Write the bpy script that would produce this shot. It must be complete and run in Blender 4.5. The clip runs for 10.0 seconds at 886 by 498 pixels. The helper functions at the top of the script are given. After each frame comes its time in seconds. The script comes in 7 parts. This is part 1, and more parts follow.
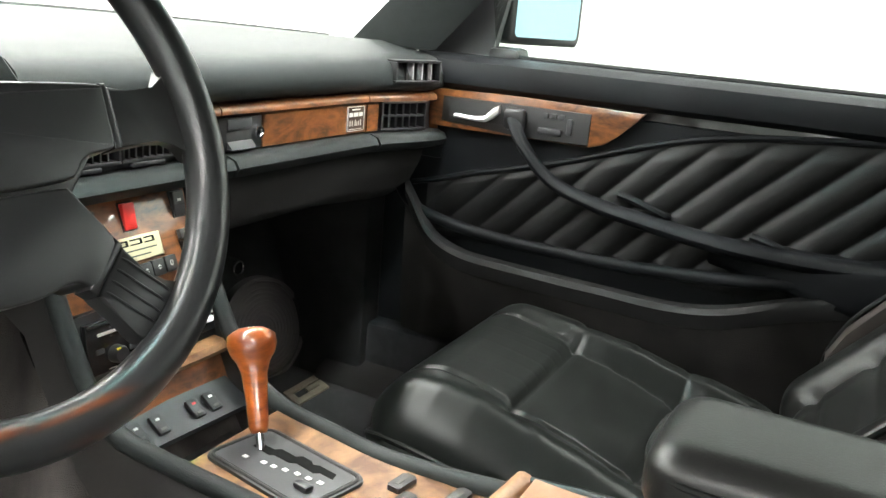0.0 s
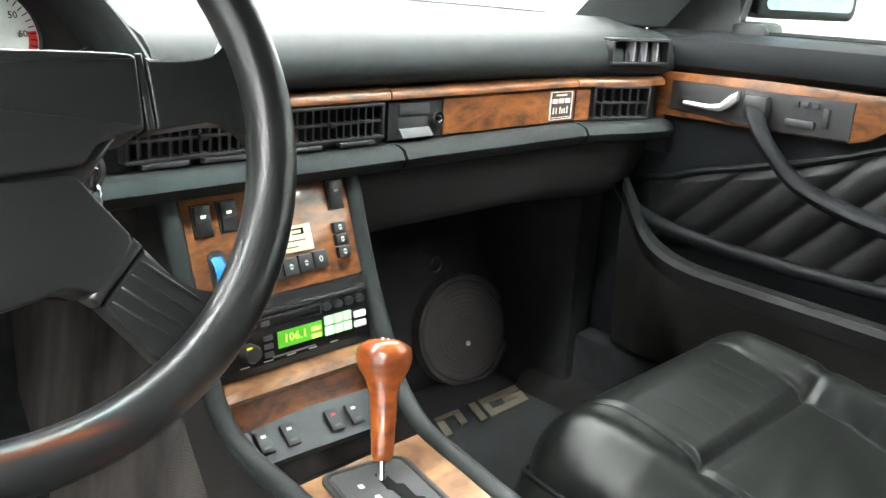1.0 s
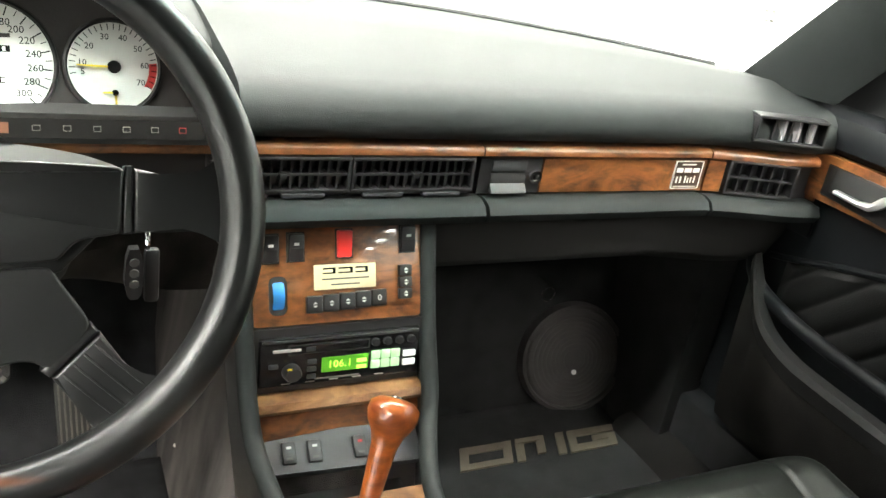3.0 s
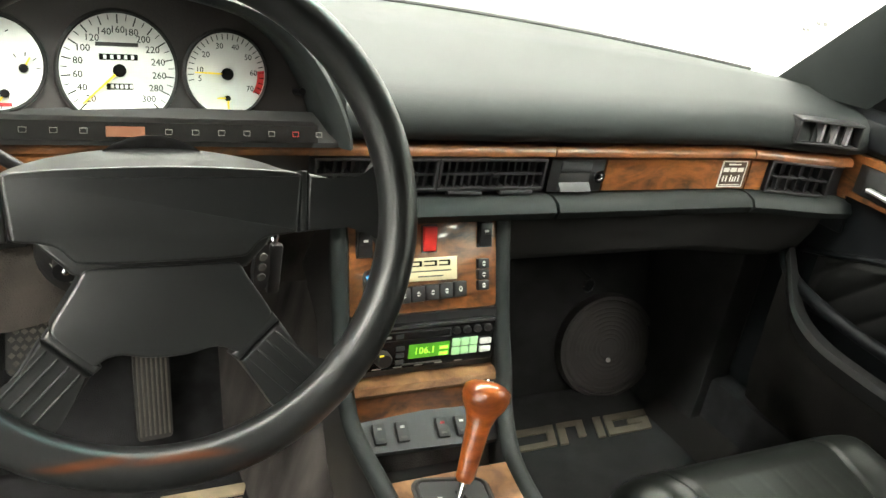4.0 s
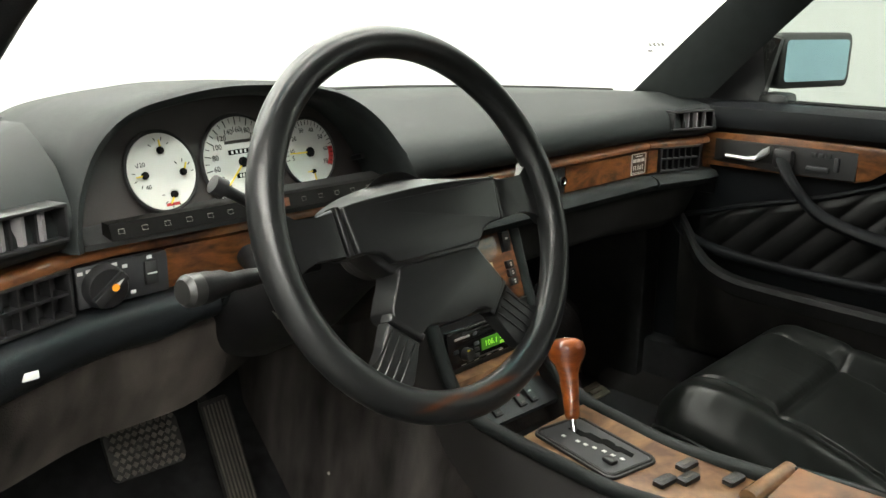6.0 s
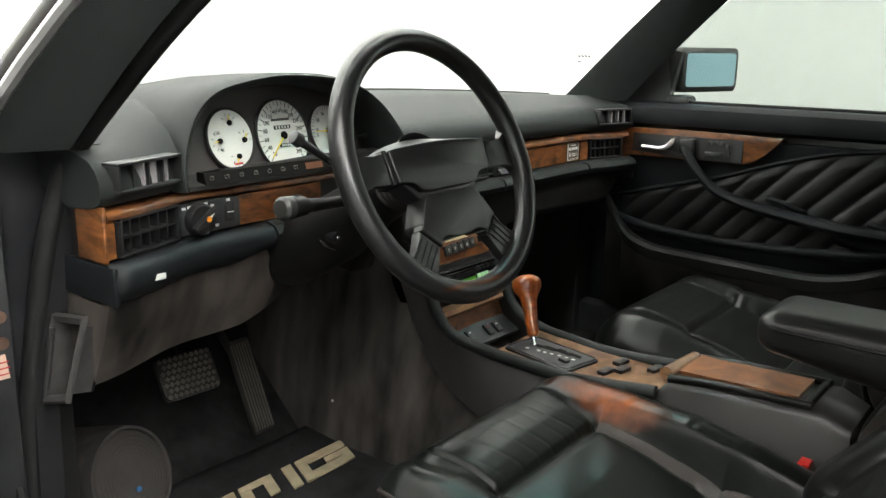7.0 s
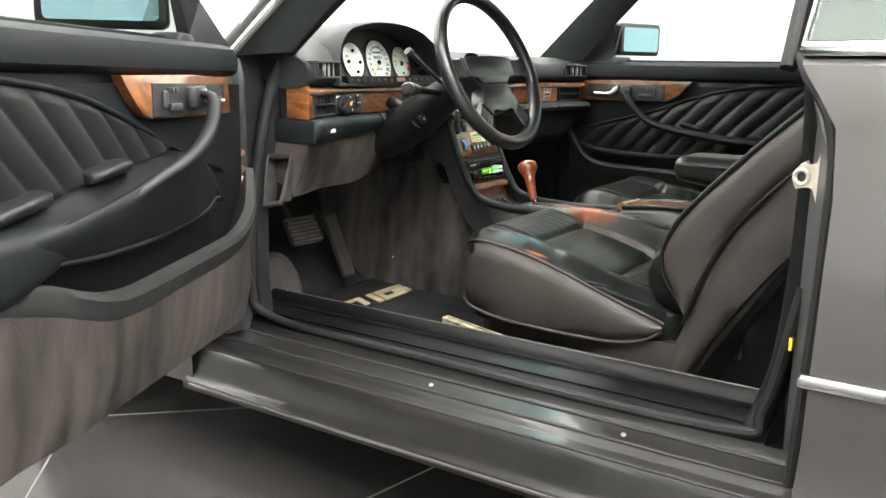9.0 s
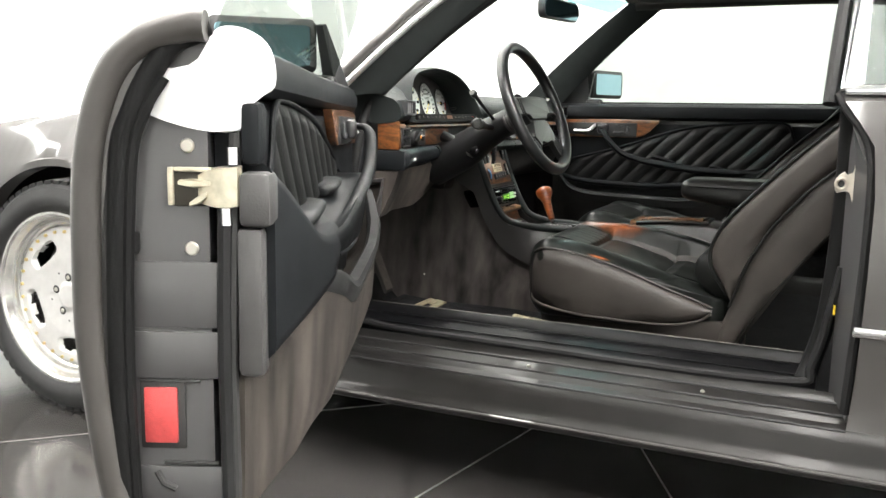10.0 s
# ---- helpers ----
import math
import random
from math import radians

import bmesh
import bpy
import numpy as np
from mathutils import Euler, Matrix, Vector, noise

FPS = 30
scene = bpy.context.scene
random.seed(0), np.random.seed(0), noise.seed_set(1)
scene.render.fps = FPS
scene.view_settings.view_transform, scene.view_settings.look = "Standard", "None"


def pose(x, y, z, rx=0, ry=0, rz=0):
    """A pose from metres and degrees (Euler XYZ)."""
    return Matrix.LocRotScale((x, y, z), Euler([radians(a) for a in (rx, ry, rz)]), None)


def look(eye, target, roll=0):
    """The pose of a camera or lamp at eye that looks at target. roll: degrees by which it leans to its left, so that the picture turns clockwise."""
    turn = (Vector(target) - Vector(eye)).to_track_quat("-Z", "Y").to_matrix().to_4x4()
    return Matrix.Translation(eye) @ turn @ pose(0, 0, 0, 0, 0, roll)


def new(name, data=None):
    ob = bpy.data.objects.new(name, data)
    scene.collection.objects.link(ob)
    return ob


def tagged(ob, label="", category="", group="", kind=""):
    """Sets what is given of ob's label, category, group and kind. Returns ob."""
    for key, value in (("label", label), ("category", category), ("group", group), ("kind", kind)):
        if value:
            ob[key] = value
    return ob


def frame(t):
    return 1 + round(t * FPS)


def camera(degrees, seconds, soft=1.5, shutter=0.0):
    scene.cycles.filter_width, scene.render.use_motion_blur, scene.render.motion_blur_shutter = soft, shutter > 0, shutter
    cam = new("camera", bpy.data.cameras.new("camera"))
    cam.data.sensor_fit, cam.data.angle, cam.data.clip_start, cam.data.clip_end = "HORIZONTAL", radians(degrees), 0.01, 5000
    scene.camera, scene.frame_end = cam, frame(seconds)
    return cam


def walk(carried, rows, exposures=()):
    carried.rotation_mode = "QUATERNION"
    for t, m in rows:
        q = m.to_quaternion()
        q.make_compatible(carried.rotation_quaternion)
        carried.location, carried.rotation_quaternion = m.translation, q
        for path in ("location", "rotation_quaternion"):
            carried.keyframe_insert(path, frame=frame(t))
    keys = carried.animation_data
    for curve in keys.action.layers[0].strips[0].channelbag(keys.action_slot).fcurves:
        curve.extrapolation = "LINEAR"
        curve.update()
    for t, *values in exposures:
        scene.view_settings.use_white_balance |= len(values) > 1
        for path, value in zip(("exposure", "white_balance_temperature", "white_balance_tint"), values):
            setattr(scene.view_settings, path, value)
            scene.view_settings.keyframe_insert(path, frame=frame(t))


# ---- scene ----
cam = camera(55.0, 10.0)
PATH = [
    (0, (-0.665, -0.753, 1.002), (1.074, 0.082, 0.473), 5.0),
    (0.5, (-0.587, -0.765, 1.005), (0.982, 0.319, 0.401), 5.1),
    (1, (-0.468, -0.763, 0.984), (0.889, 0.582, 0.392), 3.1),
    (1.5, (-0.356, -0.808, 1.011), (0.767, 0.738, 0.422), 4.4),
    (2, (-0.291, -0.842, 1.068), (0.661, 0.794, 0.42), 8.1),
    (2.5, (-0.281, -0.851, 1.118), (0.594, 0.784, 0.368), 8.8),
    (4, (-0.451, -0.857, 1.156), (0.487, 0.721, 0.363), 10.3),
    (4.5, (-0.539, -0.844, 1.141), (0.416, 0.739, 0.378), 8.5),
    (5, (-0.657, -0.829, 1.13), (0.352, 0.737, 0.402), 7.2),
    (5.2, (-0.709, -0.796, 1.129), (0.363, 0.728, 0.403), 6.5),
    (6.3, (-1.007, -0.888, 1.093), (0.464, 0.376, 0.602), -0.9),
    (6.5, (-1.074, -0.917, 1.092), (0.413, 0.324, 0.594), -0.8),
    (7, (-1.261, -1.005, 1.068), (0.274, 0.189, 0.602), 0.9),
    (7.5, (-1.443, -1.118, 1.044), (0.121, 0.042, 0.588), 2.7),
    (8, (-1.657, -1.245, 1.046), (-0.08, -0.102, 0.593), 3.3),
    (8.5, (-1.846, -1.291, 0.996), (-0.246, -0.179, 0.547), 2.4),
    (9, (-2.097, -1.315, 0.918), (-0.463, -0.241, 0.495), 0.8),
    (9.5, (-2.319, -1.242, 0.896), (-0.632, -0.24, 0.508), 0.8),
    (10, (-2.625, -1.075, 0.895), (-0.836, -0.24, 0.577), 0.8),
]
EXPOSURES = [(0, 0.13, 6450, 9.0), (0.5, 0.33, 6270, 9.0), (1, 0.54, 6270, 9.0), (1.5, 0.48, 6430, 9.0), (2.5, 0.36, 6600, 8.5), (4, -0.06, 6900, 6.0), (4.5, -0.12, 6900, 6.0), (5, -0.19, 6900, 6.0), (5.2, -0.4, 6900, 6.0), (6.5, -1.33, 6600, 8.0), (7.5, -1.1, 6533, 9.3), (8, -0.76, 6500, 10.0), (8.5, -0.42, 6515, 10.2), (9, -0.46, 6530, 10.5), (9.5, -0.47, 6545, 10.8), (10, -0.80, 6560, 11.0)]
walk(cam, [(t, look(eye, target, roll)) for t, eye, target, roll in PATH], EXPOSURES)

# ---- light ----
world = bpy.data.worlds.new("world")
scene.world = world
world.use_nodes = True
world.node_tree.nodes["Background"].inputs[0].default_value = (0.9, 0.95, 1.0, 1)
world.node_tree.nodes["Background"].inputs[1].default_value = 0.3


# ---- materials ----
def material(name, colour, rough=0.5, metal=0.0, vary=0.15, scale=40.0, bump=0.1, fine=400.0, coat=0.0, spec=0.5, stain=0.0, sheen=0.0, stretch=None, rv=0.2, wrinkle=0.0, wscale=30.0):
    m = bpy.data.materials.new(name)
    m.use_nodes = True
    n, l = m.node_tree.nodes, m.node_tree.links
    b = n["Principled BSDF"]
    tc = n.new("ShaderNodeTexCoord")
    n1 = n.new("ShaderNodeTexNoise")
    n1.inputs["Scale"].default_value, n1.inputs["Detail"].default_value = scale, 6
    n2 = n.new("ShaderNodeTexNoise")
    n2.inputs["Scale"].default_value, n2.inputs["Detail"].default_value = scale * 0.25, 3
    src = tc.outputs["Object"]
    if stretch:
        mp = n.new("ShaderNodeMapping")
        mp.inputs["Scale"].default_value = stretch
        l.new(src, mp.inputs["Vector"])
        src = mp.outputs["Vector"]
    l.new(src, n1.inputs["Vector"])
    l.new(src, n2.inputs["Vector"])
    mix = n.new("ShaderNodeMix")
    mix.data_type = "RGBA"
    mix.inputs["A"].default_value = (*[c * (1 - vary) for c in colour], 1)
    mix.inputs["B"].default_value = (*[min(1, c * (1 + vary)) for c in colour], 1)
    ad = n.new("ShaderNodeMath")
    ad.operation = "MULTIPLY_ADD"
    l.new(n1.outputs["Fac"], ad.inputs[0])
    ad.inputs[1].default_value = 0.5
    ha = n.new("ShaderNodeMath")
    ha.operation = "MULTIPLY"
    ha.inputs[1].default_value = 0.5 + stain
    l.new(n2.outputs["Fac"], ha.inputs[0])
    l.new(ha.outputs[0], ad.inputs[2])
    ct = n.new("ShaderNodeMapRange")
    ct.inputs["From Min"].default_value, ct.inputs["From Max"].default_value = 0.32 + 0.5 * stain, 0.68 + 0.5 * stain
    l.new(ad.outputs[0], ct.inputs["Value"])
    l.new(ct.outputs["Result"], mix.inputs["Factor"])
    l.new(mix.outputs["Result"], b.inputs["Base Color"])
    rr = n.new("ShaderNodeMapRange")
    rr.inputs["To Min"].default_value, rr.inputs["To Max"].default_value = max(0.02, rough * (1 - rv)), min(1, rough * (1 + rv))
    l.new(n1.outputs["Fac"], rr.inputs["Value"])
    l.new(rr.outputs["Result"], b.inputs["Roughness"])
    b.inputs["Metallic"].default_value = metal
    b.inputs["Coat Weight"].default_value = coat
    b.inputs["Coat Roughness"].default_value = 0.06
    b.inputs["Specular IOR Level"].default_value = spec
    b.inputs["Sheen Weight"].default_value = sheen
    if bump:
        n3 = n.new("ShaderNodeTexNoise")
        n3.inputs["Scale"].default_value, n3.inputs["Detail"].default_value = fine, 2
        l.new(tc.outputs["Object"], n3.inputs["Vector"])
        bp = n.new("ShaderNodeBump")
        bp.inputs["Strength"].default_value, bp.inputs["Distance"].default_value = bump, 0.002
        l.new(n3.outputs["Fac"], bp.inputs["Height"])
        if wrinkle:
            n4 = n.new("ShaderNodeTexNoise")
            n4.inputs["Scale"].default_value, n4.inputs["Detail"].default_value, n4.inputs["Distortion"].default_value = wscale, 4, 1.2
            l.new(src, n4.inputs["Vector"])
            b4 = n.new("ShaderNodeBump")
            b4.inputs["Strength"].default_value, b4.inputs["Distance"].default_value = wrinkle, 0.02
            l.new(n4.outputs["Fac"], b4.inputs["Height"])
            l.new(b4.outputs["Normal"], bp.inputs["Normal"])
        l.new(bp.outputs["Normal"], b.inputs["Normal"])
    return m


def worn(m, spots, colour):
    """Rubbed brown spots: each a centre and three radii."""
    n, l = m.node_tree.nodes, m.node_tree.links
    b = n["Principled BSDF"]
    tc = n.new("ShaderNodeTexCoord")
    no = n.new("ShaderNodeTexNoise")
    no.inputs["Scale"].default_value, no.inputs["Detail"].default_value = 35, 5
    l.new(tc.outputs["Object"], no.inputs["Vector"])
    src = b.inputs["Base Color"].links[0].from_socket
    for c, r in spots:
        mp = n.new("ShaderNodeMapping")
        mp.vector_type = "TEXTURE"
        mp.inputs["Location"].default_value, mp.inputs["Scale"].default_value = c, r
        gr = n.new("ShaderNodeTexGradient")
        gr.gradient_type = "SPHERICAL"
        mu = n.new("ShaderNodeMath")
        mu.operation = "MULTIPLY"
        mr = n.new("ShaderNodeMapRange")
        mr.inputs["From Min"].default_value, mr.inputs["From Max"].default_value = 0.05, 0.40
        mx = n.new("ShaderNodeMix")
        mx.data_type = "RGBA"
        mx.inputs["B"].default_value = (*colour, 1)
        l.new(tc.outputs["Object"], mp.inputs["Vector"])
        l.new(mp.outputs["Vector"], gr.inputs["Vector"])
        l.new(gr.outputs["Fac"], mu.inputs[0])
        l.new(no.outputs["Fac"], mu.inputs[1])
        l.new(mu.outputs[0], mr.inputs["Value"])
        l.new(mr.outputs["Result"], mx.inputs["Factor"])
        l.new(src, mx.inputs["A"])
        src = mx.outputs["Result"]
    l.new(src, b.inputs["Base Color"])
    return m


def burl(name, dark, light, rough=0.35, coat=1.0, scale=14.0):
    m = bpy.data.materials.new(name)
    m.use_nodes = True
    n, l = m.node_tree.nodes, m.node_tree.links
    b = n["Principled BSDF"]
    tc = n.new("ShaderNodeTexCoord")
    mp = n.new("ShaderNodeMapping")
    mp.inputs["Scale"].default_value = (1, 1, 2.2)
    l.new(tc.outputs["Object"], mp.inputs["Vector"])
    a = n.new("ShaderNodeTexNoise")
    a.inputs["Scale"].default_value, a.inputs["Detail"].default_value, a.inputs["Distortion"].default_value = scale, 8, 1.6
    c = n.new("ShaderNodeTexNoise")
    c.inputs["Scale"].default_value, c.inputs["Detail"].default_value, c.inputs["Distortion"].default_value = scale * 5, 5, 0.6
    l.new(mp.outputs["Vector"], a.inputs["Vector"])
    l.new(mp.outputs["Vector"], c.inputs["Vector"])
    ad = n.new("ShaderNodeMath")
    ad.operation = "MULTIPLY_ADD"
    ad.inputs[1].default_value = 0.3
    l.new(c.outputs["Fac"], ad.inputs[0])
    sc = n.new("ShaderNodeMath")
    sc.operation = "MULTIPLY"
    sc.inputs[1].default_value = 0.75
    l.new(a.outputs["Fac"], sc.inputs[0])
    l.new(sc.outputs[0], ad.inputs[2])
    r = n.new("ShaderNodeValToRGB")
    r.color_ramp.elements[0].position, r.color_ramp.elements[0].color = 0.38, (*dark, 1)
    r.color_ramp.elements[1].position, r.color_ramp.elements[1].color = 0.68, (*light, 1)
    l.new(ad.outputs[0], r.inputs["Fac"])
    l.new(r.outputs["Color"], b.inputs["Base Color"])
    b.inputs["Roughness"].default_value = rough
    b.inputs["Coat Weight"].default_value, b.inputs["Coat Roughness"].default_value = coat, 0.05
    return m


def glass(name, tint, rough=0.0):
    m = bpy.data.materials.new(name)
    m.use_nodes = True
    n, l = m.node_tree.nodes, m.node_tree.links
    n.remove(n["Principled BSDF"])
    t, g, x, f = n.new("ShaderNodeBsdfTransparent"), n.new("ShaderNodeBsdfGlossy"), n.new("ShaderNodeMixShader"), n.new("ShaderNodeLayerWeight")
    t.inputs["Color"].default_value = (*tint, 1)
    g.inputs["Roughness"].default_value = 0.02
    f.inputs["Blend"].default_value = 0.5
    p, q = n.new("ShaderNodeMath"), n.new("ShaderNodeMath")
    p.operation, p.inputs[1].default_value = "POWER", 5.0
    q.operation, q.inputs[1].default_value, q.inputs[2].default_value = "MULTIPLY_ADD", 0.5, 0.04
    l.new(f.outputs["Facing"], p.inputs[0])
    l.new(p.outputs[0], q.inputs[0])
    l.new(q.outputs[0], x.inputs[0])
    l.new(t.outputs[0], x.inputs[1])
    l.new(g.outputs[0], x.inputs[2])
    l.new(x.outputs[0], n["Material Output"].inputs["Surface"])
    return m


def glow(name, colour, strength):
    m = bpy.data.materials.new(name)
    m.use_nodes = True
    b = m.node_tree.nodes["Principled BSDF"]
    b.inputs["Base Color"].default_value = (*colour, 1)
    b.inputs["Emission Color"].default_value = (*colour, 1)
    b.inputs["Emission Strength"].default_value = strength
    return m


DASH = material("dash_vinyl", (0.0155, 0.0182, 0.0180), 0.56, bump=0.3, fine=900, vary=0.15, spec=0.20, rv=0.08)
LEATHER = material("black_leather", (0.0055, 0.006, 0.0056), 0.32, bump=0.12, fine=420, vary=0.25, scale=25, stain=0.2, spec=0.19, rv=0.04)
SIDE = material("grey_brown_leather", (0.0275, 0.0238, 0.0216), 0.42, bump=0.15, fine=500, vary=0.25, scale=16, stain=0.2, spec=0.25, wrinkle=0.06, wscale=9, rv=0.15)
DOORV = material("door_vinyl", (0.0060, 0.0069, 0.0080), 0.50, bump=0.25, fine=900, vary=0.25, scale=12, stain=0.2, spec=0.12)
PLASTIC = material("black_plastic", (0.011, 0.011, 0.0118), 0.4, bump=0.1, fine=1200, vary=0.2)
MATTE = material("matte_black", (0.012, 0.012, 0.012), 0.7, bump=0.1, vary=0.2)
WHEELB = worn(material("steering_leather", (0.0115, 0.012, 0.0123), 0.30, bump=0.02, fine=900, vary=0.08, spec=0.60, rv=0.06), [((-0.400, -0.367, 0.762), (0.055, 0.009, 0.0045)), ((-0.335, -0.369, 0.758), (0.050, 0.009, 0.0036))], (0.065, 0.019, 0.006))
PADN = material("padded_vinyl", (0.0072, 0.0086, 0.0098), 0.45, bump=0.25, fine=800, vary=0.15, spec=0.22)
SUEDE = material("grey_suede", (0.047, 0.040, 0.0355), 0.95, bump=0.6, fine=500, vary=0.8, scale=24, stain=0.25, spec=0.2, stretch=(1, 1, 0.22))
# knee suede with the shade under the passenger dash in its colour
SUEDE2 = material("shaded_knee_suede", (0.0118, 0.0110, 0.0104), 0.95, bump=0.5, fine=700, vary=0.4, scale=18)
CARPET = material("charcoal_carpet", (0.0145, 0.0145, 0.0156), 1.0, bump=0.9, fine=800, vary=0.5, scale=45, spec=0.2, stain=0.2)
CARPET2 = material("grey_carpet", (0.052, 0.0455, 0.0430), 1.0, bump=0.9, fine=700, vary=0.85, scale=22, spec=0.2, stretch=(1, 1, 0.3))
BEIGE = material("beige_embroidery", (0.42, 0.34, 0.22), 0.9, bump=0.6, fine=900, vary=0.25)
WOOD = burl("burl_walnut", (0.034, 0.0115, 0.0048), (0.225, 0.083, 0.025))
WOODL = burl("light_walnut", (0.085, 0.038, 0.018), (0.27, 0.150, 0.070))
KNOBW = burl("knob_wood", (0.12, 0.022, 0.004), (0.42, 0.105, 0.016), scale=11)
CHROME = material("chrome", (0.75, 0.75, 0.76), 0.12, 1.0, vary=0.03, bump=0)
SATIN = material("satin_chrome", (0.85, 0.85, 0.85), 0.3, 0.9, vary=0.03, bump=0)
STEEL = material("raw_steel", (0.52, 0.50, 0.45), 0.4, 1.0, vary=0.2, bump=0.1)
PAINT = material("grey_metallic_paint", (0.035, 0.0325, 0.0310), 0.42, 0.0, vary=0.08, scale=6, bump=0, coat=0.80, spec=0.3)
PAINTI = material("inner_grey_paint", (0.050, 0.049, 0.050), 0.42, 0.1, vary=0.1, scale=6, bump=0, coat=0.3)
RUBBER = material("black_rubber", (0.0105, 0.0105, 0.0110), 0.55, bump=0.2, fine=600, vary=0.3, spec=0.22)
WHITE = material("dial_white", (0.56, 0.56, 0.53), 0.6, vary=0.02, bump=0)
INK = material("black_ink", (0.004, 0.004, 0.004), 0.8, vary=0.1, bump=0, spec=0.1)
YELLOW = material("needle_yellow", (0.75, 0.55, 0.03), 0.5, vary=0.05, bump=0)
RED = material("red_plastic", (0.60, 0.03, 0.025), 0.4, vary=0.1, bump=0)
REDZ = material("red_print", (0.42, 0.02, 0.02), 0.6, vary=0.05, bump=0)
ORANGE = material("orange_dot", (0.85, 0.28, 0.02), 0.5, vary=0.05, bump=0)
BLUE = material("blue_plastic", (0.02, 0.16, 0.42), 0.35, vary=0.1, bump=0)
PRINT = material("white_print", (0.62, 0.62, 0.60), 0.6, vary=0.1, bump=0)
PLATE = material("ivory_plate", (0.62, 0.52, 0.33), 0.4, vary=0.06, bump=0)
FACE = material("grey_face", (0.023, 0.024, 0.026), 0.5, vary=0.1, bump=0.05)
LCD = glow("green_display", (0.06, 0.25, 0.01), 0.22)
LCDT = glow("green_digits", (0.45, 1.0, 0.10), 0.9)
KEYG = glow("lit_keys", (0.36, 0.62, 0.32), 0.30)
AMBER = glow("amber_display", (0.12, 0.045, 0.02), 0.06)
MIRROR = material("mirror_glass", (0.34, 0.52, 0.60), 0.02, 1.0, vary=0.01, bump=0)
SCREEN = glass("windscreen_glass", (0.94, 0.97, 0.95))
SIDEG = glass("side_glass", (0.36, 0.39, 0.37))
DARKG = glass("quarter_glass", (0.42, 0.44, 0.43))
HEADL = material("headliner", (0.07, 0.07, 0.07), 0.95, bump=0.4, fine=900, vary=0.2)
TILE = material("dark_tile", (0.035, 0.033, 0.032), 0.16, vary=0.22, scale=5, bump=0.03, fine=60, stain=0.2)
GROUT = material("pale_joint", (0.16, 0.155, 0.15), 0.7, vary=0.25, bump=0.1)
WALLP = material("white_wall", (0.73, 0.75, 0.74), 0.75, vary=0.02, scale=3, bump=0.05, fine=80)
TYRE = material("tyre_rubber", (0.013, 0.013, 0.0135), 0.7, vary=0.2, bump=0.3, fine=300)
ALLOY = material("silver_alloy", (0.50, 0.495, 0.485), 0.45, 0.30, vary=0.08, bump=0)
LIP = material("polished_lip", (0.62, 0.61, 0.59), 0.24, 0.85, vary=0.05, bump=0)
GOLD = material("gold_bolt", (0.55, 0.42, 0.18), 0.3, 1.0, vary=0.1, bump=0)
TAG = material("paper_tag", (0.62, 0.45, 0.36), 0.7, vary=0.1, bump=0)
PEDAL = material("worn_pedal", (0.075, 0.066, 0.056), 0.6, vary=0.35, bump=0.3)
PEDALD = material("pedal_rubber", (0.016, 0.0145, 0.013), 0.7, vary=0.25, bump=0.3)
FOAM = material("grille_cloth", (0.040, 0.035, 0.034), 0.8, vary=0.3, bump=0.6, fine=900)
FOOTC = material("footwell_carpet", (0.0165, 0.0163, 0.0166), 1.0, bump=0.9, fine=1100, vary=0.4, scale=30, spec=0.2)
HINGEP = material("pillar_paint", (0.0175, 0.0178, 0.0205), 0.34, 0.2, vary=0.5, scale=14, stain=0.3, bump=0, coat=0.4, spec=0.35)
TRIMB = material("pillar_rubber", (0.010, 0.0100, 0.0110), 0.6, vary=0.2, bump=0.25, fine=500, spec=0.15)
SEALB = material("seal_and_shade_black", (0.0045, 0.0045, 0.0047), 0.6, vary=0.2, bump=0.2, spec=0.15)
HRIM = material("worn_grey_rim", (0.034, 0.032, 0.032), 0.4, bump=0.1, vary=0.4, scale=60)
AMBERL = material("yellow_tape", (0.65, 0.45, 0.02), 0.5, vary=0.1, bump=0)


# ---- mesh helpers ----
def finish_mesh(me, mat, sharp=38):
    me.materials.append(mat)
    me.shade_smooth()
    me.set_sharp_from_angle(angle=radians(sharp))
    return me


def part(name, bm, mat, parent=None, label="", sharp=38, fix=True):
    me = bpy.data.meshes.new(name)
    if fix:
        bmesh.ops.recalc_face_normals(bm, faces=bm.faces)
    bm.to_mesh(me)
    bm.free()
    o = new(name, finish_mesh(me, mat, sharp))
    if parent is not None:
        o.parent = parent
        o.matrix_parent_inverse = parent.matrix_world.inverted()
    if label:
        o["label"] = label
    return o


def sheet(name, verts, faces, mat, parent=None, label="", sharp=60):
    me = bpy.data.meshes.new(name)
    me.from_pydata([tuple(v) for v in verts], [], faces)
    me.update()
    o = new(name, finish_mesh(me, mat, sharp))
    if parent is not None:
        o.parent = parent
        o.matrix_parent_inverse = parent.matrix_world.inverted()
    if label:
        o["label"] = label
    return o


def thing(name, label, category, at=(0, 0, 0), group="", kind=""):
    o = new(name)
    o.empty_display_size = 0.05
    o.matrix_world = Matrix.Translation(at)
    bpy.context.view_layer.update()
    return tagged(o, label, category, group, kind)


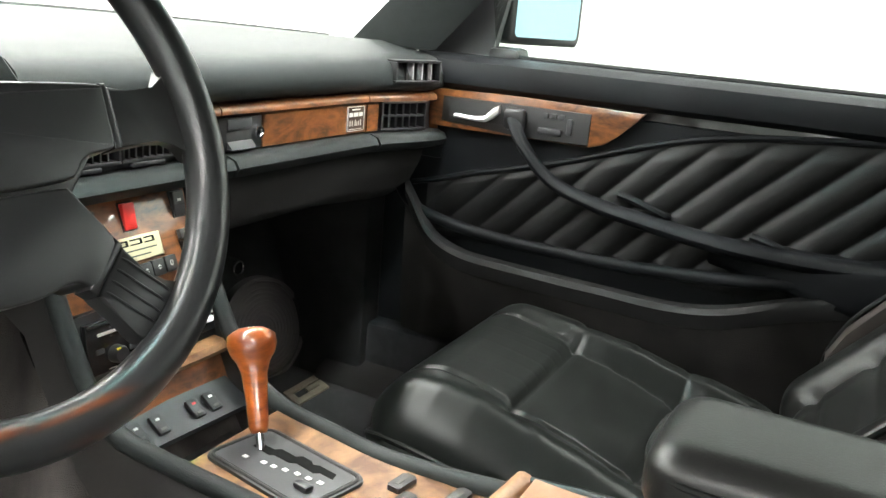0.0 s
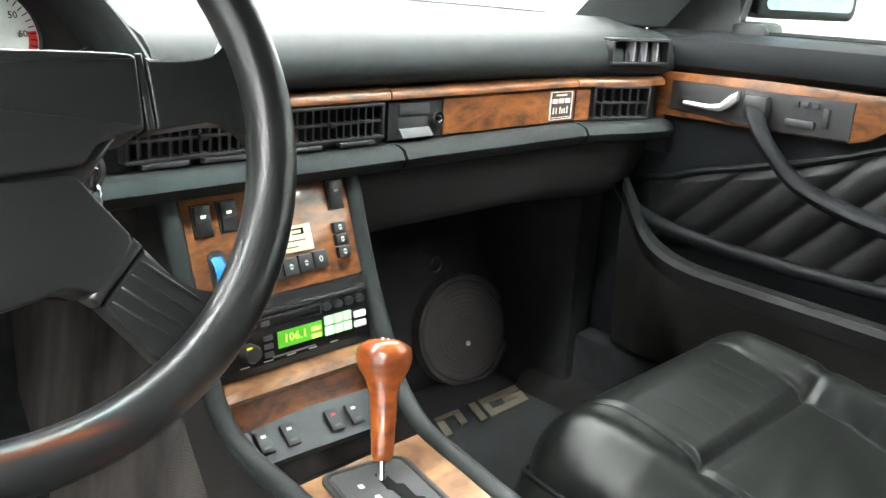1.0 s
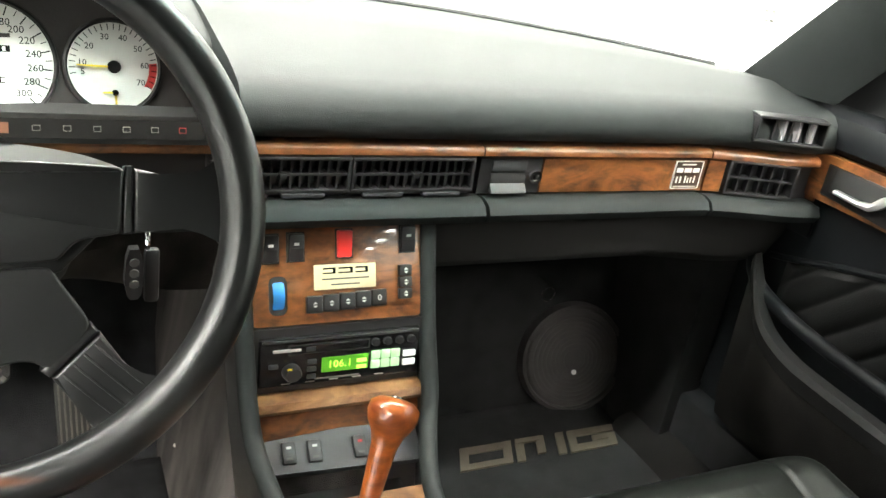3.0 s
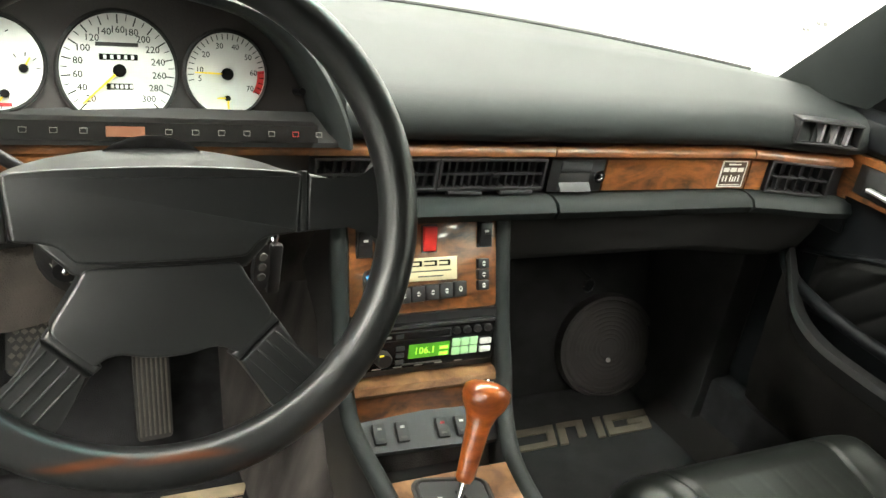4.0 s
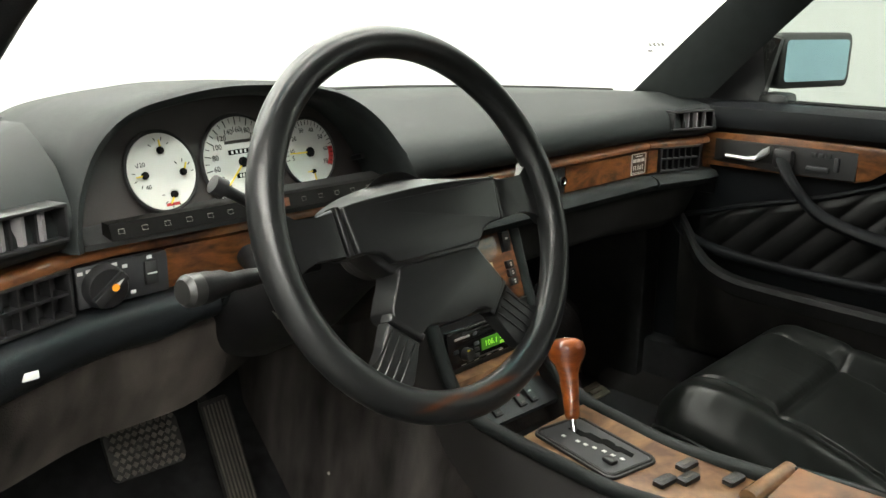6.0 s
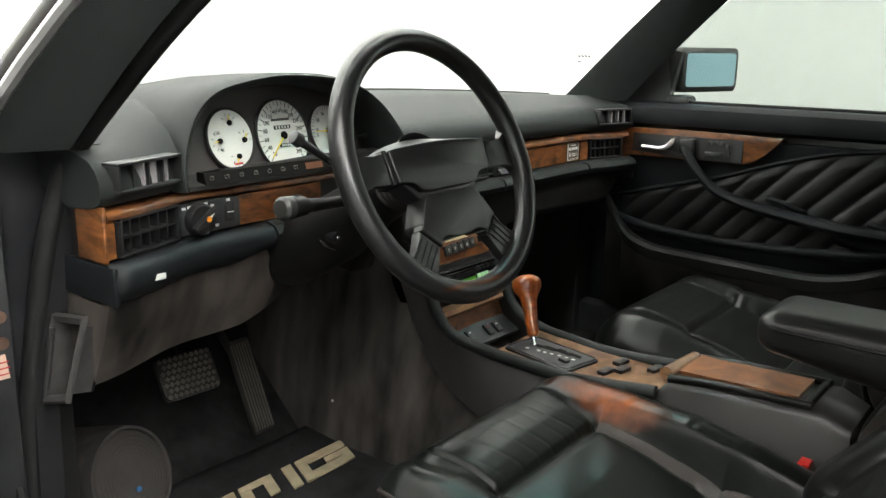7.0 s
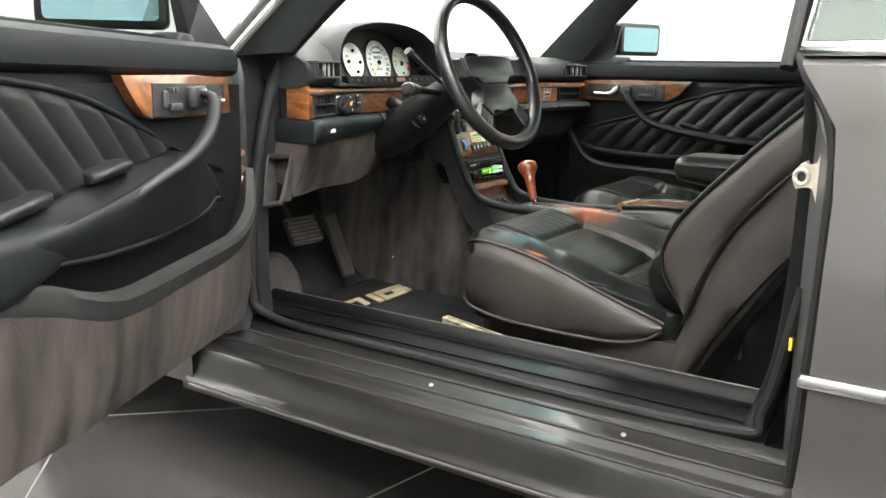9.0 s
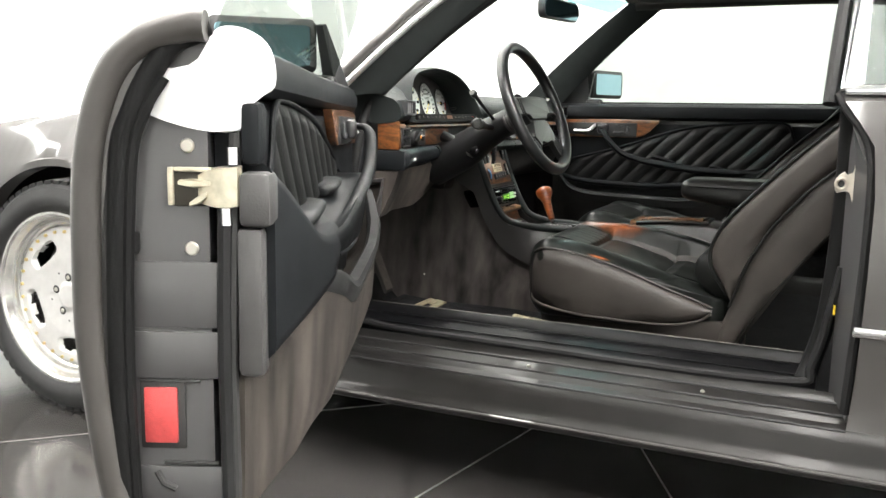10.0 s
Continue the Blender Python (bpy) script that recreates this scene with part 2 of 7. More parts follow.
def box(bm, x0, x1, y0, y1, z0, z1, bev=0.0, seg=2, m=None):
    r = bmesh.ops.create_cube(bm, size=1)
    t = Matrix.Translation(((x0 + x1) / 2, (y0 + y1) / 2, (z0 + z1) / 2)) @ Matrix.Diagonal((abs(x1 - x0), abs(y1 - y0), abs(z1 - z0), 1))
    bmesh.ops.transform(bm, matrix=t, verts=r["verts"])
    vs = r["verts"]
    if bev:
        es = list({e for v in vs for e in v.link_edges})
        out = bmesh.ops.bevel(bm, geom=es, offset=bev, segments=seg, profile=0.5, affect="EDGES")
        vs = list({v for f in out["faces"] for v in f.verts} | {v for v in vs if v.is_valid})
    if m is not None:
        bmesh.ops.transform(bm, matrix=m, verts=vs)
    return bm


def B():
    return bmesh.new()


def bx(*a, **k):
    return box(bmesh.new(), *a, **k)


def lathe(bm, prof, m=None, n=40):
    """Turns (radius, height) about z."""
    rings = []
    for r, h in prof:
        if r < 1e-5:
            rings.append([bm.verts.new((0, 0, h))])
        else:
            rings.append([bm.verts.new((r * math.cos(2 * math.pi * k / n), r * math.sin(2 * math.pi * k / n), h)) for k in range(n)])
    for a, b in zip(rings, rings[1:]):
        for k in range(n):
            q = [a[k % len(a)], a[(k + 1) % len(a)], b[(k + 1) % len(b)], b[k % len(b)]]
            u = []
            for v in q:
                if v not in u:
                    u.append(v)
            if len(u) > 2:
                bm.faces.new(u)
    if m is not None:
        bmesh.ops.transform(bm, matrix=m, verts=[v for r in rings for v in r])
    return bm


def loft(bm, rings, closed=True, caps=True):
    vs = [[bm.verts.new(p) for p in ring] for ring in rings]
    k = len(vs[0])
    for a, b in zip(vs, vs[1:]):
        for i in range(k if closed else k - 1):
            bm.faces.new((a[i], a[(i + 1) % k], b[(i + 1) % k], b[i]))
    if caps and closed:
        bm.faces.new(vs[0][::-1])
        bm.faces.new(vs[-1])
    return bm


def smooth_path(pts, n=8, closed=False):
    """Catmull-Rom through the points."""
    P = [Vector(p) for p in pts]
    out = []
    k = len(P)
    for i in range(k if closed else k - 1):
        a, b, c, d = (P[(i - 1) % k] if closed or i else P[0] * 2 - P[1]), P[i], P[(i + 1) % k], (P[(i + 2) % k] if closed or i + 2 < k else P[-1] * 2 - P[-2])
        for j in range(n):
            t = j / n
            out.append(0.5 * ((2 * b) + (c - a) * t + (2 * a - 5 * b + 4 * c - d) * t * t + (3 * b - a - 3 * c + d) * t ** 3))
    if not closed:
        out.append(P[-1])
    return out


def tube(bm, pts, r, n=10, closed=False, flat=1.0, up=(0, 0, 1)):
    """A tube along points; r one radius or one for each point; flat squashes it along up."""
    P = [Vector(p) for p in pts]
    k = len(P)
    rs = r if isinstance(r, (list, tuple)) else [r] * k
    rings = []
    for i, p in enumerate(P):
        t = (P[(i + 1) % k] - P[i - 1]) if closed else (P[min(i + 1, k - 1)] - P[max(i - 1, 0)])
        t.normalize()
        s = t.cross(Vector(up))
        if flat == 1.0 and rings:
            s = keep - t * keep.dot(t)
        if s.length < 1e-4:
            s = t.cross(Vector((1, 0, 0)))
        s.normalize()
        keep = s.copy()
        w = s.cross(t)
        rings.append([bm.verts.new(p + rs[i] * (math.cos(a) * s + flat * math.sin(a) * w)) for a in (2 * math.pi * j / n for j in range(n))])
    for i in range(k if closed else k - 1):
        a, b = rings[i], rings[(i + 1) % k]
        for j in range(n):
            bm.faces.new((a[j], a[(j + 1) % n], b[(j + 1) % n], b[j]))
    if not closed:
        bm.faces.new(rings[0][::-1])
        bm.faces.new(rings[-1])
    return bm


def prism(bm, poly, depth, m=None, bev=0.0, seg=2):
    """A polygon in x, y, extruded along z from 0 to depth."""
    a = [bm.verts.new((x, y, 0)) for x, y in poly]
    b = [bm.verts.new((x, y, depth)) for x, y in poly]
    k = len(poly)
    fs = [bm.faces.new(a[::-1]), bm.faces.new(b)]
    for i in range(k):
        fs.append(bm.faces.new((a[i], a[(i + 1) % k], b[(i + 1) % k], b[i])))
    vs = a + b
    if bev:
        es = list({e for f in fs[1:2] for e in f.edges})
        out = bmesh.ops.bevel(bm, geom=es, offset=bev, segments=seg, profile=0.5, affect="EDGES")
        vs = list({v for f in out["faces"] for v in f.verts} | {v for v in vs if v.is_valid})
    if m is not None:
        bmesh.ops.transform(bm, matrix=m, verts=vs)
    return bm


def rounded_poly(x0, x1, y0, y1, r, n=5):
    out = []
    for cx, cy, a0 in ((x1 - r, y1 - r, 0), (x0 + r, y1 - r, 90), (x0 + r, y0 + r, 180), (x1 - r, y0 + r, 270)):
        out += [(cx + r * math.cos(radians(a0 + 90 * i / n)), cy + r * math.sin(radians(a0 + 90 * i / n))) for i in range(n + 1)]
    return out


def rounded_block(half, r, n, fn=None):
    """Vertices and faces of a rounded box with a fine grid; fn bends the points (arrays)."""
    hx, hy, hz = half
    verts, faces, index = [], [], {}

    def vid(p):
        k = tuple(round(c, 5) for c in p)
        if k not in index:
            index[k] = len(verts)
            verts.append(p)
        return index[k]

    g = [np.linspace(-1, 1, c + 1) for c in n]
    for ax in range(3):
        u, v = [a for a in range(3) if a != ax]
        for s in (-1, 1):
            ids = np.zeros((len(g[u]), len(g[v])), int)
            for i, cu in enumerate(g[u]):
                for j, cv in enumerate(g[v]):
                    p = [0, 0, 0]
                    p[ax], p[u], p[v] = s, cu, cv
                    ids[i, j] = vid(p)
            for i in range(len(g[u]) - 1):
                for j in range(len(g[v]) - 1):
                    q = [ids[i, j], ids[i + 1, j], ids[i + 1, j + 1], ids[i, j + 1]]
                    flip = (s < 0) ^ (ax == 1)
                    faces.append(q[::-1] if flip else q)
    P = np.array(verts, float) * (hx, hy, hz)
    inner = np.clip(P, [-(h - r) for h in half], [h - r for h in half])
    d = P - inner
    ln = np.linalg.norm(d, axis=1, keepdims=True)
    P = np.where(ln > 1e-9, inner + d / np.maximum(ln, 1e-9) * r, P)
    if fn is not None:
        P = fn(P)
    return P, faces


def writing(text, size, m, mat, parent, name="lettering", align="CENTER", stretch=1.0):
    c = bpy.data.curves.new(name, "FONT")
    c.body, c.size, c.align_x, c.align_y, c.extrude = text, size, align, "CENTER", 0.0002
    c.resolution_u = 2
    o = bpy.data.objects.new(name, c)
    scene.collection.objects.link(o)
    me = bpy.data.meshes.new_from_object(o.evaluated_get(bpy.context.evaluated_depsgraph_get()))
    bpy.data.objects.remove(o)
    me.transform(m @ Matrix.Diagonal((stretch, 1, 1, 1)))
    me.materials.clear()
    me.materials.append(mat)
    w = new(name, me)
    w.parent = parent
    w.matrix_parent_inverse = parent.matrix_world.inverted()
    return w


def smoothstep(a, b, x):
    t = np.clip((x - a) / (b - a), 0, 1)
    return t * t * (3 - 2 * t)


# ---- showroom ----
def showroom():
    part("floor", bx(-8, 8, -7, 9, -0.1, 0), TILE)
    tagged(bpy.data.objects["floor"], "dark glossy tiled showroom floor", "floor", kind="structure")
    for k, (x0, y0, ang, ln) in enumerate(((-1.25, 1.02, -46.2, 3.2), (-1.6, -0.115, -10.0, 3.0), (-1.3, -1.07, 25.6, 1.6), (-3.2, -1.6, 44.0, 3.0))):
        part("floor_joint", bx(0, ln, -0.002, 0.002, 0, 0.0012, m=pose(x0, y0, 0, 0, 0, ang)), GROUT)
        tagged(bpy.data.objects["floor_joint" if not k else "floor_joint.%03d" % k], "thin pale joint line between dark floor tiles", "tile joint", kind="structure")
    for nm, a in (("wall_east", (5.0, 5.2, -7, 9, 0, 4.2)), ("wall_west", (-8.2, -8, -7, 9, 0, 4.2)), ("wall_north", (-8, 5, 8.0, 8.2, 0, 4.2)), ("wall_south", (-8, 5, -7.2, -7, 0, 4.2))):
        tagged(part(nm, bx(*a), WALLP), "plain white painted showroom wall", "wall", kind="structure")
    tagged(part("ceiling", bx(-8, 5, -7, 8, 4.2, 4.3), WALLP), "white showroom ceiling", "ceiling", kind="structure")
    # unseen strips added to light the room; rear ones brighten the steering wheel
    for k, y in enumerate((-6.2, -5.2, -4.2, -3.2, -2.1, -1.0, 1.0, 2.8, 4.6, 6.4)):
        lx, ln = -0.5, 9.5
        o = thing("added_ceiling_light", "long white ceiling light panel, added out of view", "ceiling light", (lx, y, 4.18), "ceiling lights")
        part("frame", bx(lx - ln / 2, lx + ln / 2, y - 0.17, y + 0.17, 4.16, 4.2, 0.005), WALLP, o)
        part("diffuser", bx(lx - ln / 2 + 0.02, lx + ln / 2 - 0.02, y - 0.15, y + 0.15, 4.15, 4.158), LAMPM, o)


LAMPM = glow("lamp_diffuser", (1.0, 0.985, 0.94), 85.0)
showroom()

CX = 0.03  # centre line of the console


def end_curve(x):
    return (-0.038 if x > 0 else -0.052) * float(smoothstep(0.53, 0.72, abs(x)))


def top_z(x):
    """Height of the dash top along its rear edge."""
    return 0.966 - 0.020 * (x / 0.72) ** 2 if x > -0.1 else 0.972


def back_edge(x):
    return 0.40 - 0.27 * (x / 0.72) ** 2


# ---- car body ----
def car_body():
    car = thing("coupe", "dark grey metallic two-door coupe body shell", "car", (0, -0.5, 0.16))
    # left sill: tread, flange and skirt
    low = [(-0.66, 0.30), (-0.79, 0.345), (-0.795, 0.330), (-0.80, 0.326), (-0.845, 0.317), (-0.858, 0.313), (-0.862, 0.306), (-0.866, 0.304), (-0.878, 0.302), (-0.888, 0.296), (-0.897, 0.276), (-0.906, 0.250), (-0.912, 0.236), (-0.921, 0.231), (-0.926, 0.223), (-0.923, 0.211), (-0.906, 0.203), (-0.62, 0.198)]
    for s in (1, -1):
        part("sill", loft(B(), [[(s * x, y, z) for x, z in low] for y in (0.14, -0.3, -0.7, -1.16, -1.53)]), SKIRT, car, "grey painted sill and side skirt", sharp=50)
    cover = [(-0.62, 0.27), (-0.662, 0.384), (-0.674, 0.392), (-0.688, 0.386), (-0.696, 0.372), (-0.765, 0.362), (-0.774, 0.352), (-0.785, 0.350), (-0.790, 0.346), (-0.79, 0.30)]
    for s in (1,):
        part("sill_cover", loft(B(), [[(s * x, y, z) for x, z in cover] for y in (0.10, -0.5, -1.06)]), SILLC, car, "black inner sill cover", sharp=50)
    part("sill_cover", bx(0.712, 0.80, -1.2, 0.5, 0.20, 0.40, 0.01), CARPET, car)
    b = B()
    for i in (0, 4):
        box(b, -0.765 + i * 0.013, -0.761 + i * 0.013, -1.03, 0.03, 0.364 + 0.002 * i, 0.3665 + 0.0018 * i, 0.0010)
    part("sill_tread", b, SILLC, car, "black ribbed rubber sill tread")
    for x, z in ((-0.8045, 0.3268), (-0.848, 0.3172), (-0.884, 0.2995)):
        part("sill_groove", tube(B(), [(x, 0.12, z), (x, -1.12, z)], 0.0030, 6), MATTE, car)
    part("skirt_edge", tube(B(), [(-0.925, 0.12, 0.223), (-0.925, -1.52, 0.223)], 0.004, 8), PAINT, car)
    # pale line paints the light caught along the sill edge
    part("sill_edge", tube(B(), [(-0.674, 0.04, 0.3915), (-0.674, -1.04, 0.3915)], 0.0018, 8), EDGE, car, "sill edge with a painted bright line")
    part("sill_seal", tube(B(), smooth_path([(-0.79, 0.10, 0.60), (-0.79, 0.06, 0.44), (-0.785, 0.0, 0.365), (-0.785, -0.4, 0.353), (-0.785, -0.98, 0.353), (-0.78, -1.05, 0.40), (-0.775, -1.09, 0.60)], 6), 0.009, 8), RUBBER, car, "black rubber door seal")
    for y in (-0.458, -0.845):
        part("sill_bolt", lathe(B(), [(0, 0.003), (0.004, 0.0026), (0.005, 0)], pose(-0.828, y, 0.3205, 0, -14, 0), 12), STEEL, car)
    # A pillars
    for s in (-1, 1):
        rings = []
        for t in np.linspace(0, 1, 9):
            w = Vector((s * 0.715, 0.135, 0.945)).lerp(Vector((s * 0.585, -0.32, 1.30)), t)
            d = Vector((s * 0.735, -0.03, 0.94)).lerp(Vector((s * 0.615, -0.43, 1.275)), t)
            o = Vector((s * 0.80, 0.10, 0.93)).lerp(Vector((s * 0.655, -0.385, 1.31)), t)
            o2 = Vector((s * 0.775, 0.155, 0.935)).lerp(Vector((s * 0.63, -0.33, 1.32)), t)
            bow = 0.018 * math.sin(math.pi * t)
            rings.append([(p.x + s * bow, p.y, p.z + bow) for p in (w, w.lerp(d, 0.5) - Vector((s * 0.012, 0, 0.004)), d, d.lerp(o, 0.5) + Vector((s * 0.01, -0.01, 0)), o, o2)])
        part("a_pillar", loft(B(), rings), DASH, car, "dark padded windscreen pillar trim")
        edge = [Vector((s * 0.80, 0.110, 0.935)).lerp(Vector((s * 0.65, -0.375, 1.325)), t) + Vector((s * 0.018, 0, 0.018)) * math.sin(math.pi * t) for t in np.linspace(0, 1, 9)]
        part("pillar_skin", tube(B(), edge, 0.017, 10), PAINT, car)
        edge = [Vector((s * 0.812, 0.066, 0.938)).lerp(Vector((s * 0.667, -0.415, 1.318)), t) + Vector((s * 0.020, 0, 0.018)) * math.sin(math.pi * t) for t in np.linspace(0, 1, 9)]
        part("pillar_chrome", tube(B(), edge, 0.009, 8), SATIN, car, "bright windscreen trim strip")
    # cowl, hood and front wings
    b = B()
    loft(b, [[(x, back_edge(x) + 0.003, 0.885), (x, back_edge(x) + 0.06, 0.885), (x, 0.75, 0.835 - 0.02 * abs(x)), (x, 1.3, 0.76 - 0.04 * abs(x)), (x, 1.75, 0.66 - 0.05 * abs(x))] for x in np.linspace(-0.78, 0.78, 17)], closed=False)
    part("hood", b, PAINT, car)
    for s in (-1, 1):
        b = B()
        ys = np.linspace(0.12, 1.75, 42)
        rings = []
        for y in ys:
            arch = 0.395 ** 2 - (y - WHEEL_Y + 0.02) ** 2
            low = max(0.22, 0.335 + math.sqrt(arch)) if arch > 0 else 0.22
            drop = 0.16 * ((y - 0.12) / 1.63) ** 2
            top = (0.925 if s < 0 else 0.855) - drop
            rings.append([(s * 0.80, y, top), (s * 0.855, y, top - 0.03), (s * 0.90, y, top - 0.13), (s * 0.915, y, max(low + 0.02, 0.60)), (s * (0.913 + (0.003 if arch > 0 else 0)), y, low), (s * 0.86, y, low)])
        loft(b, rings, closed=False)
        part("front_wing", b, PAINT, car)
    # hinge pillar, left
    face = [(-0.870, 0.112), (-0.862, 0.078), (-0.852, 0.068), (-0.800, 0.066), (-0.792, 0.062), (-0.786, 0.060), (-0.781, 0.064), (-0.780, 0.090), (-0.770, 0.104), (-0.750, 0.106), (-0.750, 0.19), (-0.870, 0.19)]
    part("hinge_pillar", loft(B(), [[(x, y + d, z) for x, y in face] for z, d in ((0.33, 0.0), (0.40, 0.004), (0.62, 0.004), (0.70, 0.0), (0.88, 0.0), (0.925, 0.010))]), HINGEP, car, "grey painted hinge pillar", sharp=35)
    for z0, z1 in ((0.735, 0.865), (0.440, 0.550)):
        sl = part("pillar_slot", prism(B(), rounded_poly(-0.852, -0.828, z0, z1, 0.006), 0.004, Matrix(((1, 0, 0, 0), (0, 0, -1, 0.070), (0, 1, 0, 0), (0, 0, 0, 1)))), MATTE, car)
        part("slot_rim", tube(B(), [(x, 0.066, z) for x, z in rounded_poly(-0.853, -0.827, z0 - 0.001, z1 + 0.001, 0.007)], 0.0022, 6, closed=True), HINGEP, sl)
    for z in (0.69, 0.725):
        part("pillar_bolt", lathe(B(), [(0, 0.006), (0.008, 0.005), (0.009, 0)], pose(-0.797, 0.066, z, 90, 0, 0), 10), RUST, car)
    for z in (0.46, 0.72):
        part("hinge", bx(-0.885, -0.85, 0.075, 0.12, z, z + 0.07, 0.006), PAINTI, car)
    part("pillar_seal", tube(B(), smooth_path([(-0.772, 0.066, 0.36), (-0.771, 0.070, 0.55), (-0.745, 0.058, 0.75), (-0.716, 0.036, 0.89), (-0.700, -0.02, 0.965), (-0.665, -0.22, 1.13), (-0.60, -0.44, 1.275), (-0.605, -0.62, 1.285), (-0.62, -1.08, 1.278)], 6), 0.014, 10), RUBBER, car, "thick black door opening seal")
    part("pillar_web", loft(B(), [[(-0.800, 0.078, z), (x, 0.074, z), (x, 0.100, z), (-0.800, 0.100, z)] for z, x in ((0.36, -0.762), (0.55, -0.758), (0.66, -0.745), (0.78, -0.722), (0.90, -0.694), (0.945, -0.684))]), HINGEP, car, "grey painted pillar web", sharp=50)
    part("pillar_trim", loft(B(), [[(x - 0.762, y + 0.03, z), (x - 0.782, y + 0.01, z), (x - 0.775, y - 0.015, z), (x - 0.745, y - 0.02, z), (x - 0.735, y + 0.02, z)] for y, z, x in [(y, z, float(np.interp(z, [0.5, 0.62, 0.76, 0.94], [0.0, 0.008, 0.034, 0.070]))) for y, z in ((0.055, 0.36), (0.065, 0.45), (0.07, 0.62), (0.06, 0.78), (0.045, 0.88), (0.02, 0.94))]]), TRIMB, car, "broad black pillar trim", sharp=60)
    tagp = part("paper_label", bx(-0.822, -0.787, 0.0645, 0.0655, 0.642, 0.675), TAG, car, "small pale service sticker")
    for i in range(3):
        part("print_line", bx(-0.819, -0.791, 0.0636, 0.0645, 0.648 + 0.008 * i, 0.6495 + 0.008 * i), REDZ, tagp)
    # rear quarter, left and right
    for s in (-1, 1):
        b = B()
        rings = []
        front = [-1.062, -1.070, -1.098, -1.125, -1.133, -1.132, -1.128, -1.12, -1.115, -1.112, -1.112]
        for f in np.linspace(0, 1, 70):
            prof = [(0.79, 0.945), (0.842, 0.925), (0.858, 0.885), (0.872, 0.843), (0.887, 0.75), (0.90, 0.60), (0.895, 0.40), (0.88, 0.30), (0.90, 0.26), (0.912, 0.225), (0.86, 0.20)]
            ring = []
            for (x, z), y in zip(prof, front):
                y = y + (-2.9 - y) * f
                tail = float(smoothstep(-2.1, -2.9, y))
                arch = 0.385 ** 2 - (y - REAR_Y) ** 2
                if arch > 0:
                    z = max(z, min(0.335 + math.sqrt(arch), 0.74))
                elif y < REAR_Y:
                    z = max(z, 0.24)
                ring.append((s * (x - 0.10 * tail), y, z - 0.04 * tail))
            rings.append(ring)
        loft(b, rings, closed=False)
        part("rear_quarter", b, PAINT, car)
        part("side_trim", bx(s * 0.897 - 0.008, s * 0.897 + 0.008, -1.50, -1.115, 0.490, 0.511, 0.005), CHROME, car, "bright side trim strip")
        part("belt_chrome", bx(s * 0.815 - 0.012, s * 0.815 + 0.012, -2.0, -1.066, 0.936, 0.954, 0.005), CHROME, car, "bright belt moulding")
        # quarter window
        q = [(-1.062, 0.95), (-1.75, 0.95), (-1.60, 1.15), (-1.40, 1.25), (-1.085, 1.285)]
        vs = [(s * (0.80 - 0.55 * (z - 0.95)), y, z) for y, z in q]
        sheet("quarter_window", vs, [tuple(range(5))], DARKG, car, "dark tinted quarter window").visible_shadow = False
        part("window_chrome", tube(B(), [Vector(v) + Vector((s * 0.004, 0, 0)) for v in (vs[1], vs[0], vs[4])], 0.009, 8), CHROME, car, "bright quarter window frame")
        part("window_seal", tube(B(), smooth_path([Vector(v) + Vector((-s * 0.006, 0.020, 0)) for v in (Vector(vs[0]) - Vector((0, 0, 0.03)), Vector(vs[0]).lerp(Vector(vs[4]), 0.3), vs[4])], 5), 0.013, 8), RUBBER, car)
    # B post, left: jamb that closes the opening
    b = B()
    rings = [[(-0.735, -1.10, z), (-0.748, -1.090, z), (-0.775, -1.085, z), (-0.80, -1.10, z), (-0.86 + 0.25 * max(0, z - 0.75), -1.118 + 0.4 * max(0, z - 0.80), z), (-0.86 + 0.25 * max(0, z - 0.75), -1.16, z), (-0.735, -1.20, z)] for z in (0.30, 0.36, 0.45, 0.6, 0.75, 0.80, 0.88, 0.93)]
    part("b_post", loft(b, rings), PAINTI, car, "grey painted door jamb", sharp=25)
    part("jamb_seal", tube(B(), smooth_path([(-0.765, -1.035, 0.355), (-0.745, -1.050, 0.40), (-0.742, -1.068, 0.48), (-0.744, -1.078, 0.60), (-0.750, -1.082, 0.72), (-0.757, -1.082, 0.84), (-0.775, -1.078, 0.945)], 6), 0.019, 12), SEALB, car, "thick black jamb seal")
    part("outer_seal", tube(B(), smooth_path([(-0.80, -1.058, 0.94), (-0.822, -1.078, 0.905), (-0.842, -1.108, 0.865), (-0.856, -1.124, 0.81), (-0.868, -1.127, 0.70), (-0.875, -1.124, 0.55), (-0.87, -1.115, 0.33)], 6), 0.009, 8), RUBBER, car, "black outer jamb seal")
    eye = [(-1.1001, 0.809), (-1.0959, 0.804), (-1.0955, 0.788), (-1.0835, 0.783), (-1.0800, 0.791), (-1.0732, 0.787), (-1.0645, 0.777), (-1.0630, 0.765), (-1.0640, 0.756), (-1.0680, 0.749), (-1.0856, 0.7555), (-1.0904, 0.751), (-1.0944, 0.746), (-1.0975, 0.726), (-1.1035, 0.726), (-1.1035, 0.809)]
    st = part("door_striker", prism(B(), eye, 0.012, Matrix(((0, 0, -1, -0.783), (1, 0, 0, 0), (0, 1, 0, 0), (0, 0, 0, 1))), 0.002), STRK, car, "bare metal door striker with an eye")
    part("striker_rim", tube(B(), [(-0.7965, -1.0750 + 0.0095 * math.cos(a), 0.7675 + 0.0105 * math.sin(a)) for a in np.linspace(0, 2 * math.pi, 24)[:-1]], 0.0035, 8, closed=True), STRK, st)
